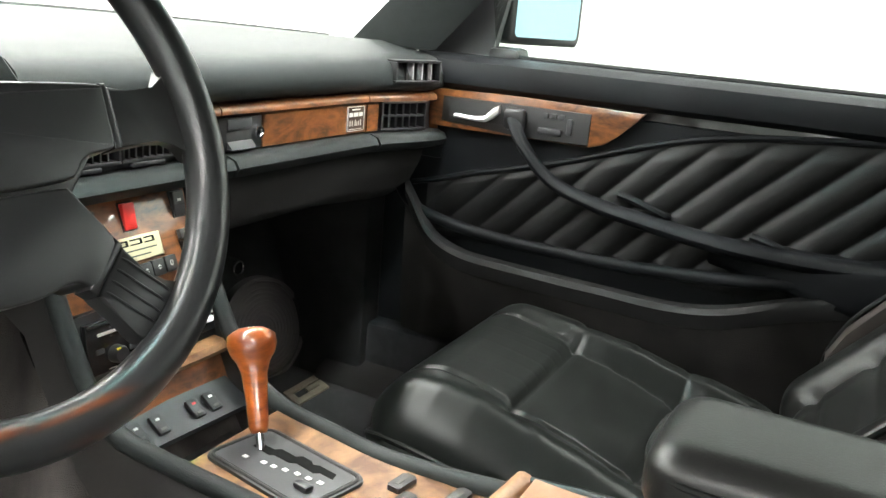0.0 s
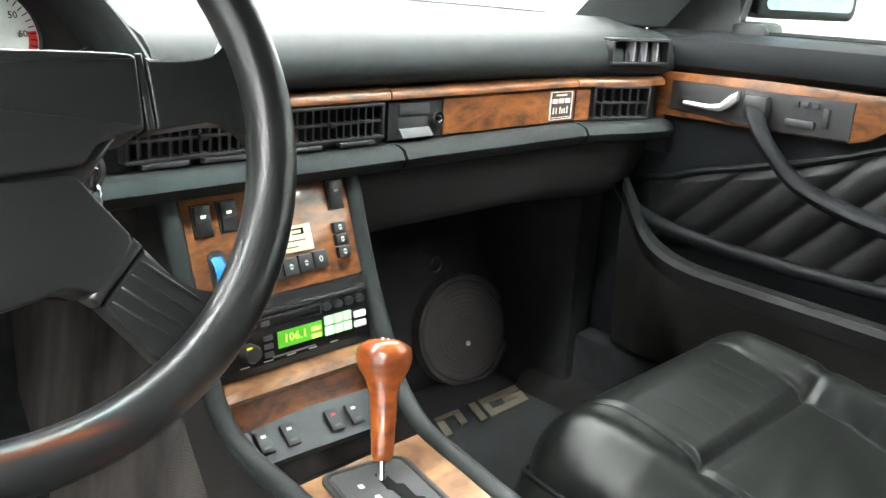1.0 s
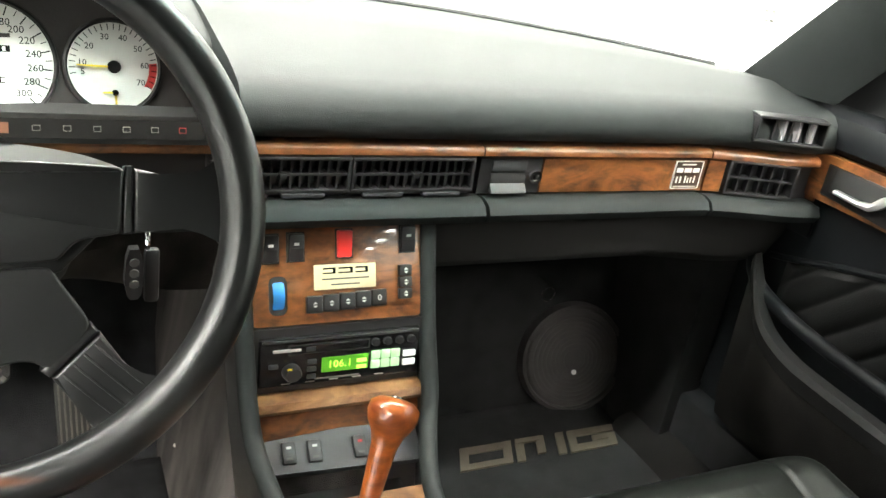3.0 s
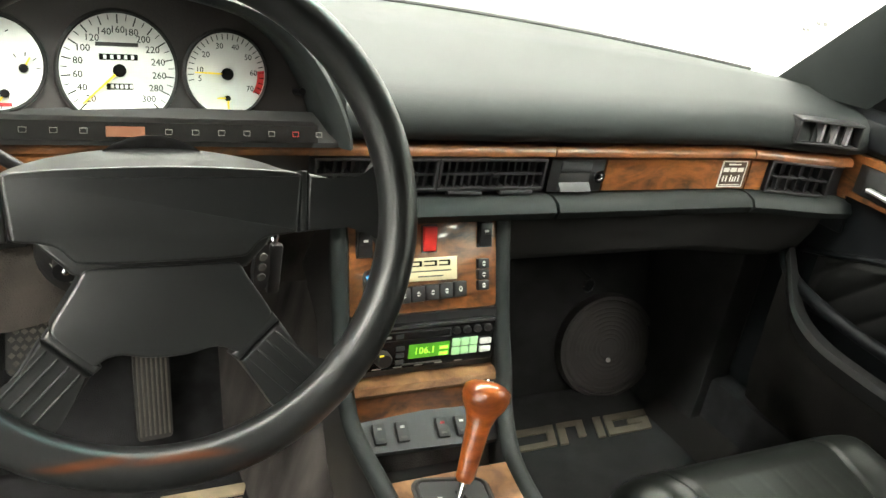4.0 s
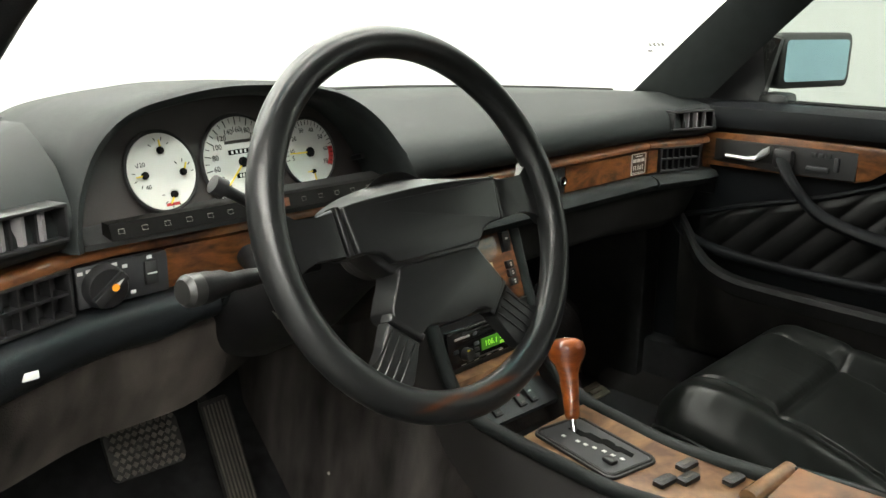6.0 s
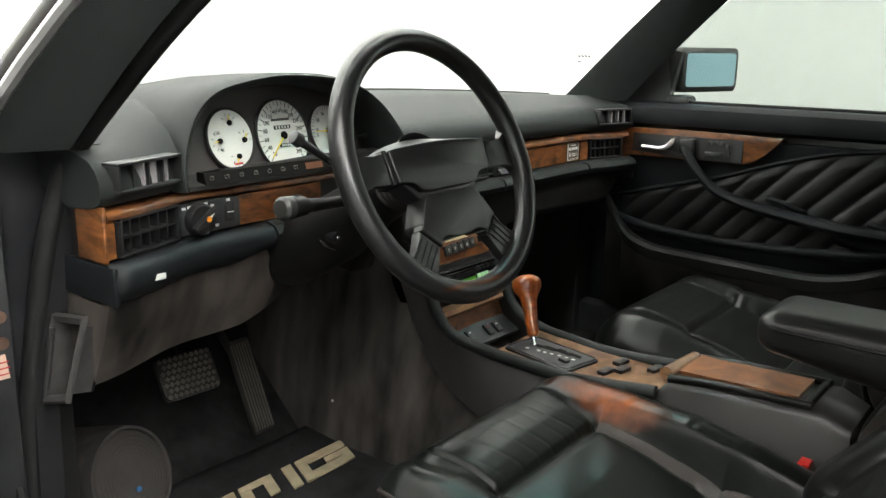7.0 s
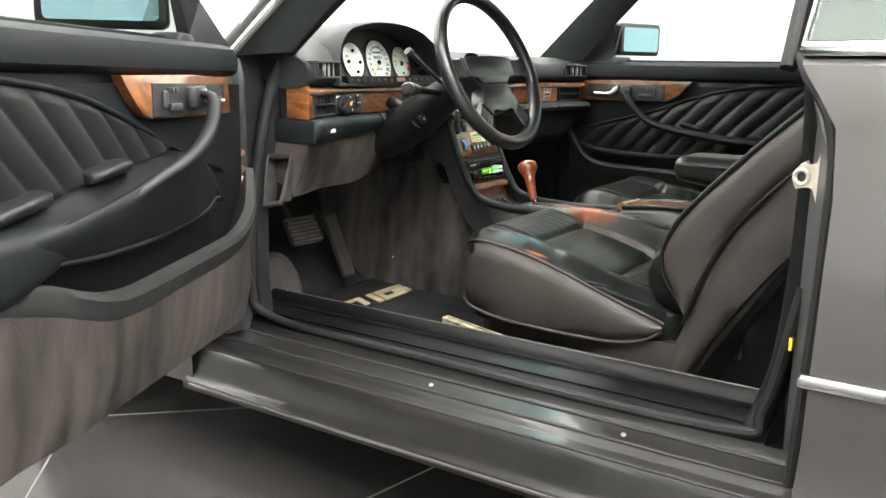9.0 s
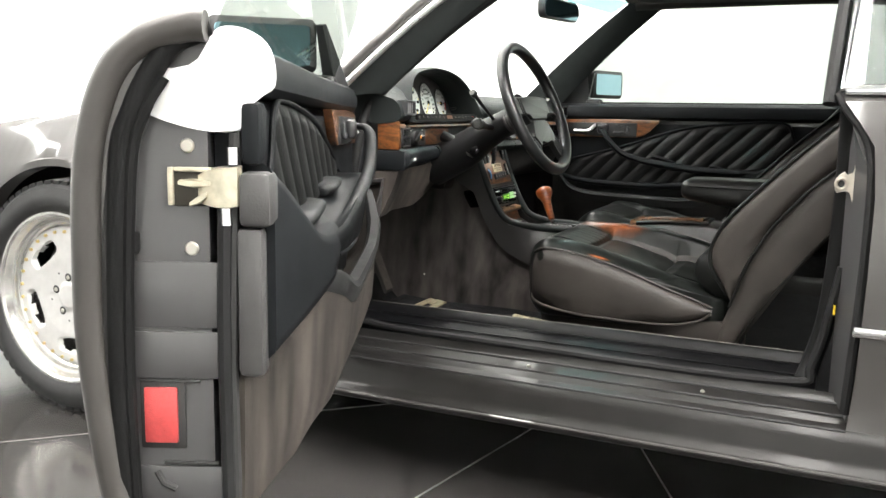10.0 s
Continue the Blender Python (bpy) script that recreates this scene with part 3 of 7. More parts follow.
    part("striker_hole", lathe(B(), [(0, 0.0006), (0.0072, 0.0006), (0.0076, 0)], Matrix.Translation((-0.795, -1.0750, 0.7675)) @ pose(0, 0, 0, 0, -90, 0), 18), MATTE, st)
    part("belt_tab", bx(-0.79, -0.776, -1.0845, -1.080, 0.505, 0.524), AMBERL, car, "small yellow sticker")
    # floor pan, tunnel, firewall, bulkhead
    part("floor_pan", bx(-0.66, 0.75, -1.50, 0.55, 0.20, 0.262), CARPET, car, "black carpeted cabin floor")
    part("toe_board", loft(B(), [[(x, 0.24, 0.262), (x, 0.42, 0.40), (x, 0.52, 0.62), (x, 0.52, 0.90), (x, 0.56, 0.90), (x, 0.56, 0.25)] for x in (-0.745, 0.745)]), CARPET, car)
    part("tunnel", loft(B(), [[(CX - 0.165, y, 0.25), (CX - 0.155, y, 0.32), (CX - 0.135 + 0.03 * float(smoothstep(-0.2, 0.0, y)), y, z - 0.10), (CX - 0.09, y, z - 0.02), (CX + 0.09, y, z - 0.02), (CX + 0.11, y, z - 0.08), (CX + 0.15, y, 0.32), (CX + 0.16, y, 0.25)] for y, z in ((0.5, 0.78), (0.06, 0.76), (0.0, 0.66), (-0.05, 0.56), (-0.12, 0.49), (-0.3, 0.46), (-0.6, 0.46), (-0.82, 0.44))]), CARPET2, car, "grey-brown carpeted tunnel", sharp=60)
    part("floor_screw", lathe(B(), [(0, 0.003), (0.002, 0.002), (0.003, 0)], pose(CX - 0.152, 0.16, 0.36, 0, -90, 0), 10), STEEL, car)
    for s in (-1, 1):
        part("kick_panel", bx(s * 0.69, s * 0.755, 0.10 if s < 0 else 0.06, 0.56, 0.25, 0.80, 0.01), FOOTC, car)
    part("rear_bulkhead", bx(-0.70, 0.70, -2.02, -1.95, 0.25, 0.93), MATTE, car)
    part("rear_bench", loft(B(), [[(x, -1.45, 0.30), (x, -1.43, 0.44), (x, -1.5, 0.48), (x, -1.75, 0.46), (x, -1.92, 0.90), (x, -1.98, 0.90), (x, -1.95, 0.28)] for x in (-0.66, 0.66)]), LEATHER, car, "black leather rear bench")
    for s in (-1, 1):
        # side trim coloured near black for the dark behind the seats
        part("rear_side_panel", bx(s * 0.735, s * 0.775, -1.52, -1.12, 0.30, 0.93, 0.01), SEALB, car)
    # roof
    b = B()
    rings = []
    for x in np.linspace(-0.64, 0.64, 17):
        e = 1 - (x / 0.64) ** 4
        rings.append([(x, -0.30 + 0.0 * e - 0.1 * (1 - e) * 0.3, 1.305 + 0.03 * e), (x, -0.6, 1.315 + 0.06 * e), (x, -1.1, 1.315 + 0.065 * e), (x, -1.6, 1.27 + 0.05 * e), (x, -2.05, 1.10 + 0.02 * e)])
    loft(b, rings, closed=False)
    roof = part("roof", b, PAINT, car)
    b = B()
    rings = []
    for x in np.linspace(-0.63, 0.63, 17):
        e = 1 - (x / 0.63) ** 4
        rings.append([(x, -0.31, 1.295 + 0.02 * e), (x, -0.6, 1.285 + 0.035 * e), (x, -1.1, 1.285 + 0.04 * e), (x, -1.6, 1.24 + 0.03 * e), (x, -2.03, 1.08)])
    loft(b, rings, closed=False)
    part("headliner", b, HEADL, car, "dark grey cloth headliner")
    for s in (-1, 1):
        part("roof_rail", tube(B(), smooth_path([(s * 0.60, -0.34, 1.30), (s * 0.625, -0.6, 1.305), (s * 0.645, -1.1, 1.30), (s * 0.64, -1.5, 1.25), (s * 0.66, -1.75, 1.12), (s * 0.72, -1.95, 0.95)], 6), 0.03, 10), PAINT, car)
    # rear window, pillars, boot lid and tail
    for s in (-1, 1):
        side = [(-1.75, 0.95), (-1.60, 1.15), (-1.40, 1.25), (-1.50, 1.285), (-1.75, 1.22), (-2.05, 1.10), (-2.22, 0.945)]
        part("c_pillar", loft(B(), [[(s * (0.80 - 0.52 * (z - 0.95) - d), y, z) for y, z in side] for d in (0.0, 0.035)]), PAINT, car, sharp=30)
    part("rear_window", loft(B(), [[(x, -2.05, 1.108), (x, -2.14, 1.03), (x, -2.22, 0.948), (x, -2.225, 0.945), (x, -2.145, 1.026), (x, -2.055, 1.104)] for x in np.linspace(-0.70, 0.70, 7)]), DARKG, car, "dark tinted rear window", fix=False)
    part("boot_lid", loft(B(), [[(x, -2.215, 0.95 + 0.01 * (1 - abs(x))), (x, -2.5, 0.945), (x, -2.78, 0.915), (x, -2.88, 0.88), (x, -2.90, 0.86), (x, -2.86, 0.84), (x, -2.2, 0.92)] for x in np.linspace(-0.79, 0.79, 9)]), PAINT, car, sharp=30)
    part("tail_panel", bx(-0.79, 0.79, -2.90, -2.84, 0.30, 0.85, 0.02), PAINT, car)
    part("rear_bumper", loft(B(), [[(x, -2.86 + 0.06 * abs(x) ** 3, 0.26), (x, -2.99 + 0.12 * abs(x) ** 3, 0.30), (x, -3.02 + 0.14 * abs(x) ** 3, 0.42), (x, -2.98 + 0.12 * abs(x) ** 3, 0.54), (x, -2.86 + 0.06 * abs(x) ** 3, 0.56)] for x in np.linspace(-0.84, 0.84, 15)]), SKIRT, car, sharp=40)
    part("nose_panel", loft(B(), [[(x, 1.745, 0.662 - 0.05 * abs(x)), (x, 1.79, 0.62 - 0.05 * abs(x)), (x, 1.80, 0.45), (x, 1.74, 0.30), (x, 1.70, 0.45)] for x in np.linspace(-0.86, 0.86, 11)]), PAINT, car, sharp=30)
    part("front_bumper", loft(B(), [[(x, 1.76, 0.22), (x, 1.93 - 0.14 * abs(x) ** 3, 0.24), (x, 1.97 - 0.15 * abs(x) ** 3, 0.34), (x, 1.93 - 0.14 * abs(x) ** 3, 0.46), (x, 1.76, 0.48)] for x in np.linspace(-0.90, 0.90, 15)]), SKIRT, car, sharp=40)
    # glass
    rings = []
    for u in np.linspace(-1, 1, 21):
        x0, x1 = 0.715 * u, 0.59 * u
        p, q = Vector((x0, back_edge(x0), 0.945)), Vector((x1, -0.24 - 0.08 * u * u, 1.325 - 0.02 * u * u))
        rings.append([p.lerp(q, t) + Vector((0, 0.02, 0.02)) * math.sin(math.pi * t) for t in np.linspace(0, 1, 9)])
    ws = part("windscreen", loft(B(), rings, closed=False), SCREEN, car, "clear windscreen glass", fix=False)
    ws.visible_shadow = False
    band = []
    for u in np.linspace(-0.98, 0.98, 21):
        q = Vector((0.59 * u, -0.24 - 0.08 * u * u, 1.325 - 0.02 * u * u))
        p = Vector((0.715 * u, back_edge(0.715 * u), 0.945))
        band.append([p.lerp(q, t) + Vector((0, 0.02, 0.02)) * math.sin(math.pi * t) + Vector((0, -0.003, -0.003)) for t in (0.87, 0.90, 0.93, 0.96, 0.99)])
    tb = part("tint_band", loft(B(), band, closed=False), TINT, car, "blue tinted windscreen top band", fix=False)
    tb.visible_shadow = False
    return car


SILLC = material("black_sill_plastic", (0.0032, 0.0032, 0.0037), 0.36, bump=0.08, fine=500, vary=0.3, spec=0.13)
LIPV = material("grey_pocket_rim", (0.0140, 0.0142, 0.0143), 0.5, bump=0.2, fine=700, vary=0.2, spec=0.22)
# door suede again, its colour darkened for the dimmer passenger side
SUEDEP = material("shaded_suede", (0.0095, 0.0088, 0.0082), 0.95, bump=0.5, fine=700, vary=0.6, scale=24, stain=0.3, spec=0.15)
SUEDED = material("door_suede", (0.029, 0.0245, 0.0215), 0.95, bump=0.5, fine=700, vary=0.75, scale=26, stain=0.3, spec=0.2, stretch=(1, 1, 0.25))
STRK = material("dull_striker", (0.50, 0.46, 0.40), 0.42, 0.6, vary=0.3, bump=0.1)
REFL = material("red_reflector", (0.36, 0.045, 0.045), 0.3, vary=0.15, scale=200, bump=0.3, fine=900)
# body paint, darkened in colour for the dark floor that low panels mirror
SKIRT = material("dimmed_body_paint", (0.0115, 0.0108, 0.0104), 0.34, 0.0, vary=0.3, scale=9, stain=0.3, bump=0, coat=0.09, spec=0.22)
EDGE = material("edge_glint", (0.10, 0.095, 0.085), 0.4, 0.6, vary=0.5, scale=30, bump=0)
RUST = material("rusty_bolt", (0.12, 0.07, 0.05), 0.7, 0.3, vary=0.3, bump=0.2)
TINT = glass("blue_tint", (0.32, 0.70, 0.72))
WHEEL_Y = 0.952
REAR_Y = -1.92
CAR = car_body()


# ---- doors ----
def door(side, name, label):
    o = thing(name, label, "car door", (side * 0.888, 0.104, 0.28), "doors")

    def P(d, y, z):
        return (side * (0.755 - d), y, z)

    def rect(d0, d1, y0, y1, z0, z1, bev=0.003):
        return bx(min(side * (0.755 - d0), side * (0.755 - d1)), max(side * (0.755 - d0), side * (0.755 - d1)), min(y0, y1), max(y0, y1), z0, z1, bev)

    def inset(d0, d1, y0, y1, z0, z1, bev=0.003):
        return rect(d0 + off[0], d1 + off[0], y0 + off[1], y1 + off[1], z0 + off[2], z1 + off[2], bev)

    outer = [(-0.02, 0.375), (-0.075, 0.36), (-0.12, 0.39), (-0.14, 0.50), (-0.145, 0.62), (-0.13, 0.80), (-0.09, 0.90), (-0.06, 0.93), (-0.03, 0.93), (-0.02, 0.85), (-0.01, 0.6)]
    if side < 0:
        outer[0], outer[8:] = (-0.045, 0.39), [(-0.045, 0.93), (-0.045, 0.85), (-0.045, 0.6)]
    part("door_shell", loft(B(), [[P(d, y, z) for d, z in outer] for y in (0.085, 0.0, -0.5, -1.0, -1.09)]), PAINTI if side < 0 else PAINT, o, "grey painted door shell", sharp=30)
    if side < 0:
        skin = [(-0.078, 0.345), (-0.130, 0.375), (-0.158, 0.43), (-0.172, 0.50), (-0.184, 0.62), (-0.184, 0.72), (-0.178, 0.80), (-0.150, 0.90), (-0.112, 0.942), (-0.085, 0.927), (-0.112, 0.885), (-0.138, 0.80), (-0.150, 0.62), (-0.146, 0.50), (-0.12, 0.385)]
    else:
        skin = [(-0.078, 0.345), (-0.125, 0.375), (-0.146, 0.50), (-0.151, 0.62), (-0.136, 0.80), (-0.096, 0.90), (-0.068, 0.932), (-0.09, 0.88), (-0.13, 0.79), (-0.145, 0.62), (-0.14, 0.5), (-0.12, 0.385)]
    part("door_skin", loft(B(), [[P(d, y, z) for d, z in skin] for y in (0.10, 0.0, -0.5, -1.0, -1.105)]), PAINT, o, "grey metallic outer skin", sharp=30)
    P0 = P
    off = (-0.022, -0.008, 0.006) if side < 0 else (0.0, 0.0, 0.0)

    def P(d, y, z):
        return P0(d + off[0], y + off[1], z + off[2])

    # padded inner board
    part("inner_panel", loft(B(), [[P(0, y, 0.402), P(0.004, y, 0.60), P(0.004, y, 0.86), P(-0.02, y, 0.86), P(-0.02, y, 0.402)] for y in (0.062, -1.065)]), DOORV, o)
    sec = [(-0.045, 0.905), (-0.045, 0.932), (-0.03, 0.937), (-0.005, 0.934), (0.012, 0.925), (0.02, 0.905), (0.018, 0.885), (0.008, 0.876), (-0.02, 0.874)]
    part("belt_pad", loft(B(), [[P(d + 0.004 * math.sin(5 * y), y, z) for d, z in sec] for y in np.linspace(0.02, -1.06, 16)]), DOORV, o, "black padded window ledge")
    part("weatherstrip", tube(B(), [P(-0.045, -0.10, 0.938), P(-0.045, -1.05, 0.938)], 0.005, 8), RUBBER, o)

    # pleated insert
    top_y = [0.0, -0.06, -0.12, -0.225, -0.31, -0.395, -0.50, -0.59, -0.69, -0.77, -0.84, -0.872, -0.892, -0.905, -0.925]
    crest = [0.690, 0.706, 0.725, 0.752, 0.777, 0.807, 0.838, 0.854, 0.864, 0.870, 0.872, 0.868, 0.850, 0.810, 0.772]
    ny, nz = 240, 80
    ys = np.linspace(-0.03, -0.922, ny)
    up = np.interp(-ys, [-v for v in top_y], crest)
    low = np.interp(-ys, [0.03, 0.75, 0.80, 0.90, 0.922], [0.60, 0.60, 0.66, 0.718, 0.735])
    if side < 0:
        low = np.minimum(up - 0.004, np.interp(-ys, [0.0, 0.20, 0.27, 0.37, 0.50, 0.61, 0.74, 0.82, 0.88, 0.922], [0.80, 0.79, 0.752, 0.737, 0.720, 0.705, 0.700, 0.712, 0.728, 0.740]))
    verts, faces = [], []
    ang = radians(45)
    deep = 0.0060 if side < 0 else 0.0085
    for i, y in enumerate(ys):
        for j in range(nz):
            t = j / (nz - 1)
            z = low[i] + (up[i] - low[i]) * t
            s = (-y) * math.sin(ang) - z * math.cos(ang) + 0.110 + 0.004 * math.sin(9 * y)
            ph = (s / 0.0475) % 1.0
            h = deep * (1 - abs(2 * ph - 1) ** 2.2)
            edge = min(1.0, t * 12, (1 - t) * 9, i / 6, (ny - 1 - i) / 6)
            verts.append(P(0.006 + h * edge, y, z))
    for i in range(ny - 1):
        for j in range(nz - 1):
            a = i * nz + j
            faces.append((a, a + 1, a + nz + 1, a + nz))
    sheet("pleated_insert", verts, faces, DOORQ, o, "black diagonally pleated leather insert", 80)
    part("insert_piping", tube(B(), smooth_path([P(0.008, y, z + 0.002) for y, z in list(zip(top_y, crest))[4 if side < 0 else 0:]], 6), 0.0055 if side > 0 else 0.0045, 8), DOORV, o)

    # wood trim
    def plate(poly, d0, d1, mat, nm, parent, lab="", bev=0.002):
        m = Matrix(((0, 0, -side, side * (0.755 - d0 - off[0])), (1, 0, 0, off[1]), (0, 1, 0, off[2]), (0, 0, 0, 1)))
        return part(nm, prism(B(), poly, d1 - d0, m, bev), mat, parent, lab)

    wood = plate([(-0.020, 0.806), (-0.034, 0.873), (-0.20, 0.876), (-0.425, 0.873), (-0.415, 0.862), (-0.385, 0.832), (-0.36, 0.813), (-0.335, 0.806), (-0.20, 0.806)], 0.004, 0.020, WOOD, "wood_trim", o, "glossy burl walnut door trim")
    plate([(-0.056, 0.8165), (-0.056, 0.862), (-0.335, 0.862), (-0.335, 0.8075), (-0.20, 0.8085)], 0.012, 0.0225, PLASTIC, "switch_panel", wood, "black control panel")
    plate([(-0.070, 0.824), (-0.070, 0.860), (-0.178, 0.860), (-0.178, 0.824)], 0.022, 0.0236, MATTE, "handle_recess", wood)
    part("door_handle", loft(B(), [[P(0.026, y, z - w), P(0.034, y, z - w), P(0.036, y, z), P(0.034, y, z + w), P(0.026, y, z + w)] for y, z, w in ((-0.086, 0.831, 0.003), (-0.125, 0.829, 0.0035), (-0.146, 0.831, 0.0055), (-0.160, 0.842, 0.009), (-0.172, 0.851, 0.007))]), SATIN, wood, "chrome inner door handle")
    for k, y in enumerate((-0.252, -0.266, -0.280)):
        part("memory_button", inset(0.0222, 0.0258, y, y - 0.009, 0.846, 0.855, 0.001), FACE, wood)
    part("seat_switch", inset(0.0222, 0.030, -0.245, -0.288, 0.818, 0.830, 0.003), FACE, wood, "seat-shaped adjuster switch")
    part("seat_switch", inset(0.0222, 0.030, -0.296, -0.306, 0.822, 0.850, 0.003), FACE, wood)
    # pull bar and armrest
    part("bar_root", inset(0.018, 0.042, -0.182, -0.222, 0.818, 0.858, 0.010), PLASTIC, o)
    if side > 0:
        path = smooth_path([P(0.024, -0.195, 0.842), P(0.043, -0.208, 0.830), P(0.055, -0.235, 0.795), P(0.055, -0.285, 0.748), P(0.056, -0.35, 0.724), P(0.058, -0.436, 0.708), P(0.056, -0.58, 0.690), P(0.046, -0.70, 0.684), P(0.030, -0.80, 0.684)], 6)
        rs = [0.012 + 0.014 * min(1, i / 34) for i in range(len(path))]
        part("pull_bar", tube(B(), path, [0.88 * r for r in rs], 14, flat=0.62), DOORV, o, "curved black padded pull bar")
        for y, z in ((-0.40, 0.733), (-0.62, 0.702)):
            part("grip_lip", tube(B(), smooth_path([P(0.018, y, z + 0.002), P(0.028, y - 0.03, z - 0.002), P(0.030, y - 0.075, z - 0.016), P(0.014, y - 0.085, z - 0.022)], 5), 0.0065, 8), DOORV, o)
        roll = smooth_path([P(0.02, 0.03, 0.70), P(0.045, -0.01, 0.668), P(0.052, -0.06, 0.646), P(0.054, -0.188, 0.628), P(0.054, -0.40, 0.624), P(0.054, -0.58, 0.634), P(0.045, -0.72, 0.652)], 6)
        part("pocket_roll", tube(B(), roll, 0.011, 10), DOORV, o)
    else:
        crest_y = [0.10, 0.13, 0.155, 0.23, 0.29, 0.341, 0.451, 0.575, 0.66, 0.72, 0.80]
        crest_z = [0.655, 0.668, 0.701, 0.740, 0.760, 0.753, 0.731, 0.712, 0.700, 0.694, 0.686]
        crest_d = [0.010, 0.014, 0.018, 0.034, 0.048, 0.053, 0.054, 0.054, 0.051, 0.044, 0.034]
        rings = []
        for y in np.concatenate([np.linspace(0.105, 0.30, 14), np.linspace(0.32, 0.80, 22)]):
            zc, dc = float(np.interp(y, crest_y, crest_z)), float(np.interp(y, crest_y, crest_d))
            zi = float(np.interp(y, [0.10, 0.29, 0.381, 0.512, 0.619, 0.72, 0.80, 0.90], [0.0, 0.752, 0.745, 0.728, 0.714, 0.710, 0.716, 0.735])) if y > 0.29 else zc
            zp = float(np.interp(y, [0.10, 0.16, 0.23, 0.42, 0.586, 0.70, 0.90], [0.660, 0.664, 0.650, 0.642, 0.645, 0.655, 0.652]))
            zp = min(zp, zc - 0.006)
            dip = 0.012 * float(smoothstep(0.30, 0.40, y))
            h = zc - zp
            rings.append([P0(-0.016, -y, zi + 0.002), P0(0.2 * dc - 0.010, -y, zi), P0(0.45 * dc, -y, (zi + zc) / 2 - dip), P0(0.78 * dc, -y, zc - 0.5 * dip), P0(0.92 * dc, -y, zc), P0(dc, -y, zc - min(0.005, 0.1 * h)), P0(1.04 * dc, -y, zc - min(0.016, 0.3 * h)), P0(0.98 * dc, -y, zc - min(0.030, 0.5 * h)), P0(0.84 * dc, -y, zp + 0.15 * h), P0(0.78 * dc, -y, zp + 0.004), P0(0.70 * dc, -y, zp), P0(-0.016, -y, zp)])
        part("armrest", loft(B(), rings), ARMV, o, "black padded armrest with scooped top", sharp=60)
        path = smooth_path([P0(0.018, -0.205, 0.850), P0(0.040, -0.212, 0.846), P0(0.050, -0.226, 0.828), P0(0.052, -0.250, 0.796), P0(0.053, -0.290, 0.770), P0(0.051, -0.341, 0.750), P0(0.048, -0.42, 0.731), P0(0.044, -0.50, 0.712), P0(0.038, -0.58, 0.695)], 6)
        part("pull_bar", tube(B(), path, [0.0085 + 0.0045 * min(1, i / 16) for i in range(len(path))], 14, flat=0.75), ARMV, o, "curved black padded pull bar")
        # black sheet stands for the shade deep inside the pocket
        part("pocket_shade", rect(-0.0155, -0.013, -0.12, -0.72, 0.50, 0.655, 0.0), SEALB, o, "black sheet for the shade in the pocket")
        part("pocket_hem", tube(B(), smooth_path([P0(0.74 * d, -y, z) for y, d, z in ((0.135, 0.018, 0.663), (0.165, 0.024, 0.664), (0.23, 0.036, 0.650), (0.42, 0.053, 0.642), (0.586, 0.054, 0.645), (0.68, 0.054, 0.653))], 6), 0.0035, 8), DOORV, o)
        for y0, z0, y1, z1, w in ((-0.430, 0.756, -0.530, 0.744, 0.009), (-0.625, 0.733, -0.775, 0.712, 0.010)):
            part("grip_lip", loft(B(), [[P0(d0, y, z - w), P0(d1 - 0.004, y, z - w), P0(d1, y, z - 0.5 * w), P0(d1, y, z + 0.2 * w), P0(d1 - 0.006, y, z + 0.6 * w), P0(d0, y, z + 0.8 * w)] for y, z, d0, d1 in [(y0 + (y1 - y0) * k, z0 + (z1 - z0) * k - 0.004 * abs(2 * k - 1) ** 4, -0.016, 0.004 + 0.014 * (1 - abs(2 * k - 1) ** 6)) for k in np.linspace(0, 1, 9)]]), ARMV, o, sharp=60)

    def tp(y):
        return max(0.02, min(1.0, (0.065 - y) / 0.13)) ** 0.6

    lip = [(-0.010, 0.690), (-0.035, 0.662), (-0.060, 0.632), (-0.090, 0.604), (-0.135, 0.587), (-0.20, 0.580), (-0.40, 0.574), (-0.52, 0.572), (-0.60, 0.584), (-0.69, 0.614), (-0.78, 0.636)]

    def tq(y):
        return tp(y) * (1 - 0.30 * float(smoothstep(0.62, 0.80, -y))) * (1 - 0.80 * float(smoothstep(0.82, 1.078, -y)))

    line = [(p[0], p[2]) for p in smooth_path([(y, 0, z) for y, z in lip], 5)]
    part("pocket_lip", loft(B(), [[P(0.074 * tq(y), y, z - 0.026), P(0.082 * tq(y), y, z), P(0.078 * tq(y), y, z + 0.010), P(0.060 * tq(y), y, z + 0.012), P(0.052 * tq(y), y, z)] for y, z in line]), LIPV, o, "dark grey pocket rim")
    line += [(-0.88, 0.618), (-0.98, 0.604), (-1.05, 0.594), (-1.078, 0.590)]
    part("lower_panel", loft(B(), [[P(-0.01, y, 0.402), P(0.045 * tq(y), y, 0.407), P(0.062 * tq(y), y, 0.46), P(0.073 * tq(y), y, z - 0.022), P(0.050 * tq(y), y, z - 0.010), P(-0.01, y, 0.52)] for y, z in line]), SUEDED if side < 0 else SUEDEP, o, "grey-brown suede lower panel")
    # armrest body below the bar
    rings = []
    for y in np.linspace(-0.56, -1.072, 24):
        zt = float(np.interp(-y, [0.56, 0.78, 0.84, 0.90, 1.00, 1.088], [0.692, 0.694, 0.705, 0.730, 0.775, 0.808]))
        zb = float(np.interp(-y, [0.56, 0.65, 0.77, 0.91, 1.07], [0.668, 0.652, 0.626, 0.612, 0.602]))
        dd_ = float(np.interp(-y, [0.56, 0.64, 0.75, 1.07], [0.048, 0.064, 0.070, 0.044] if side < 0 else [0.030, 0.052, 0.062, 0.042]))
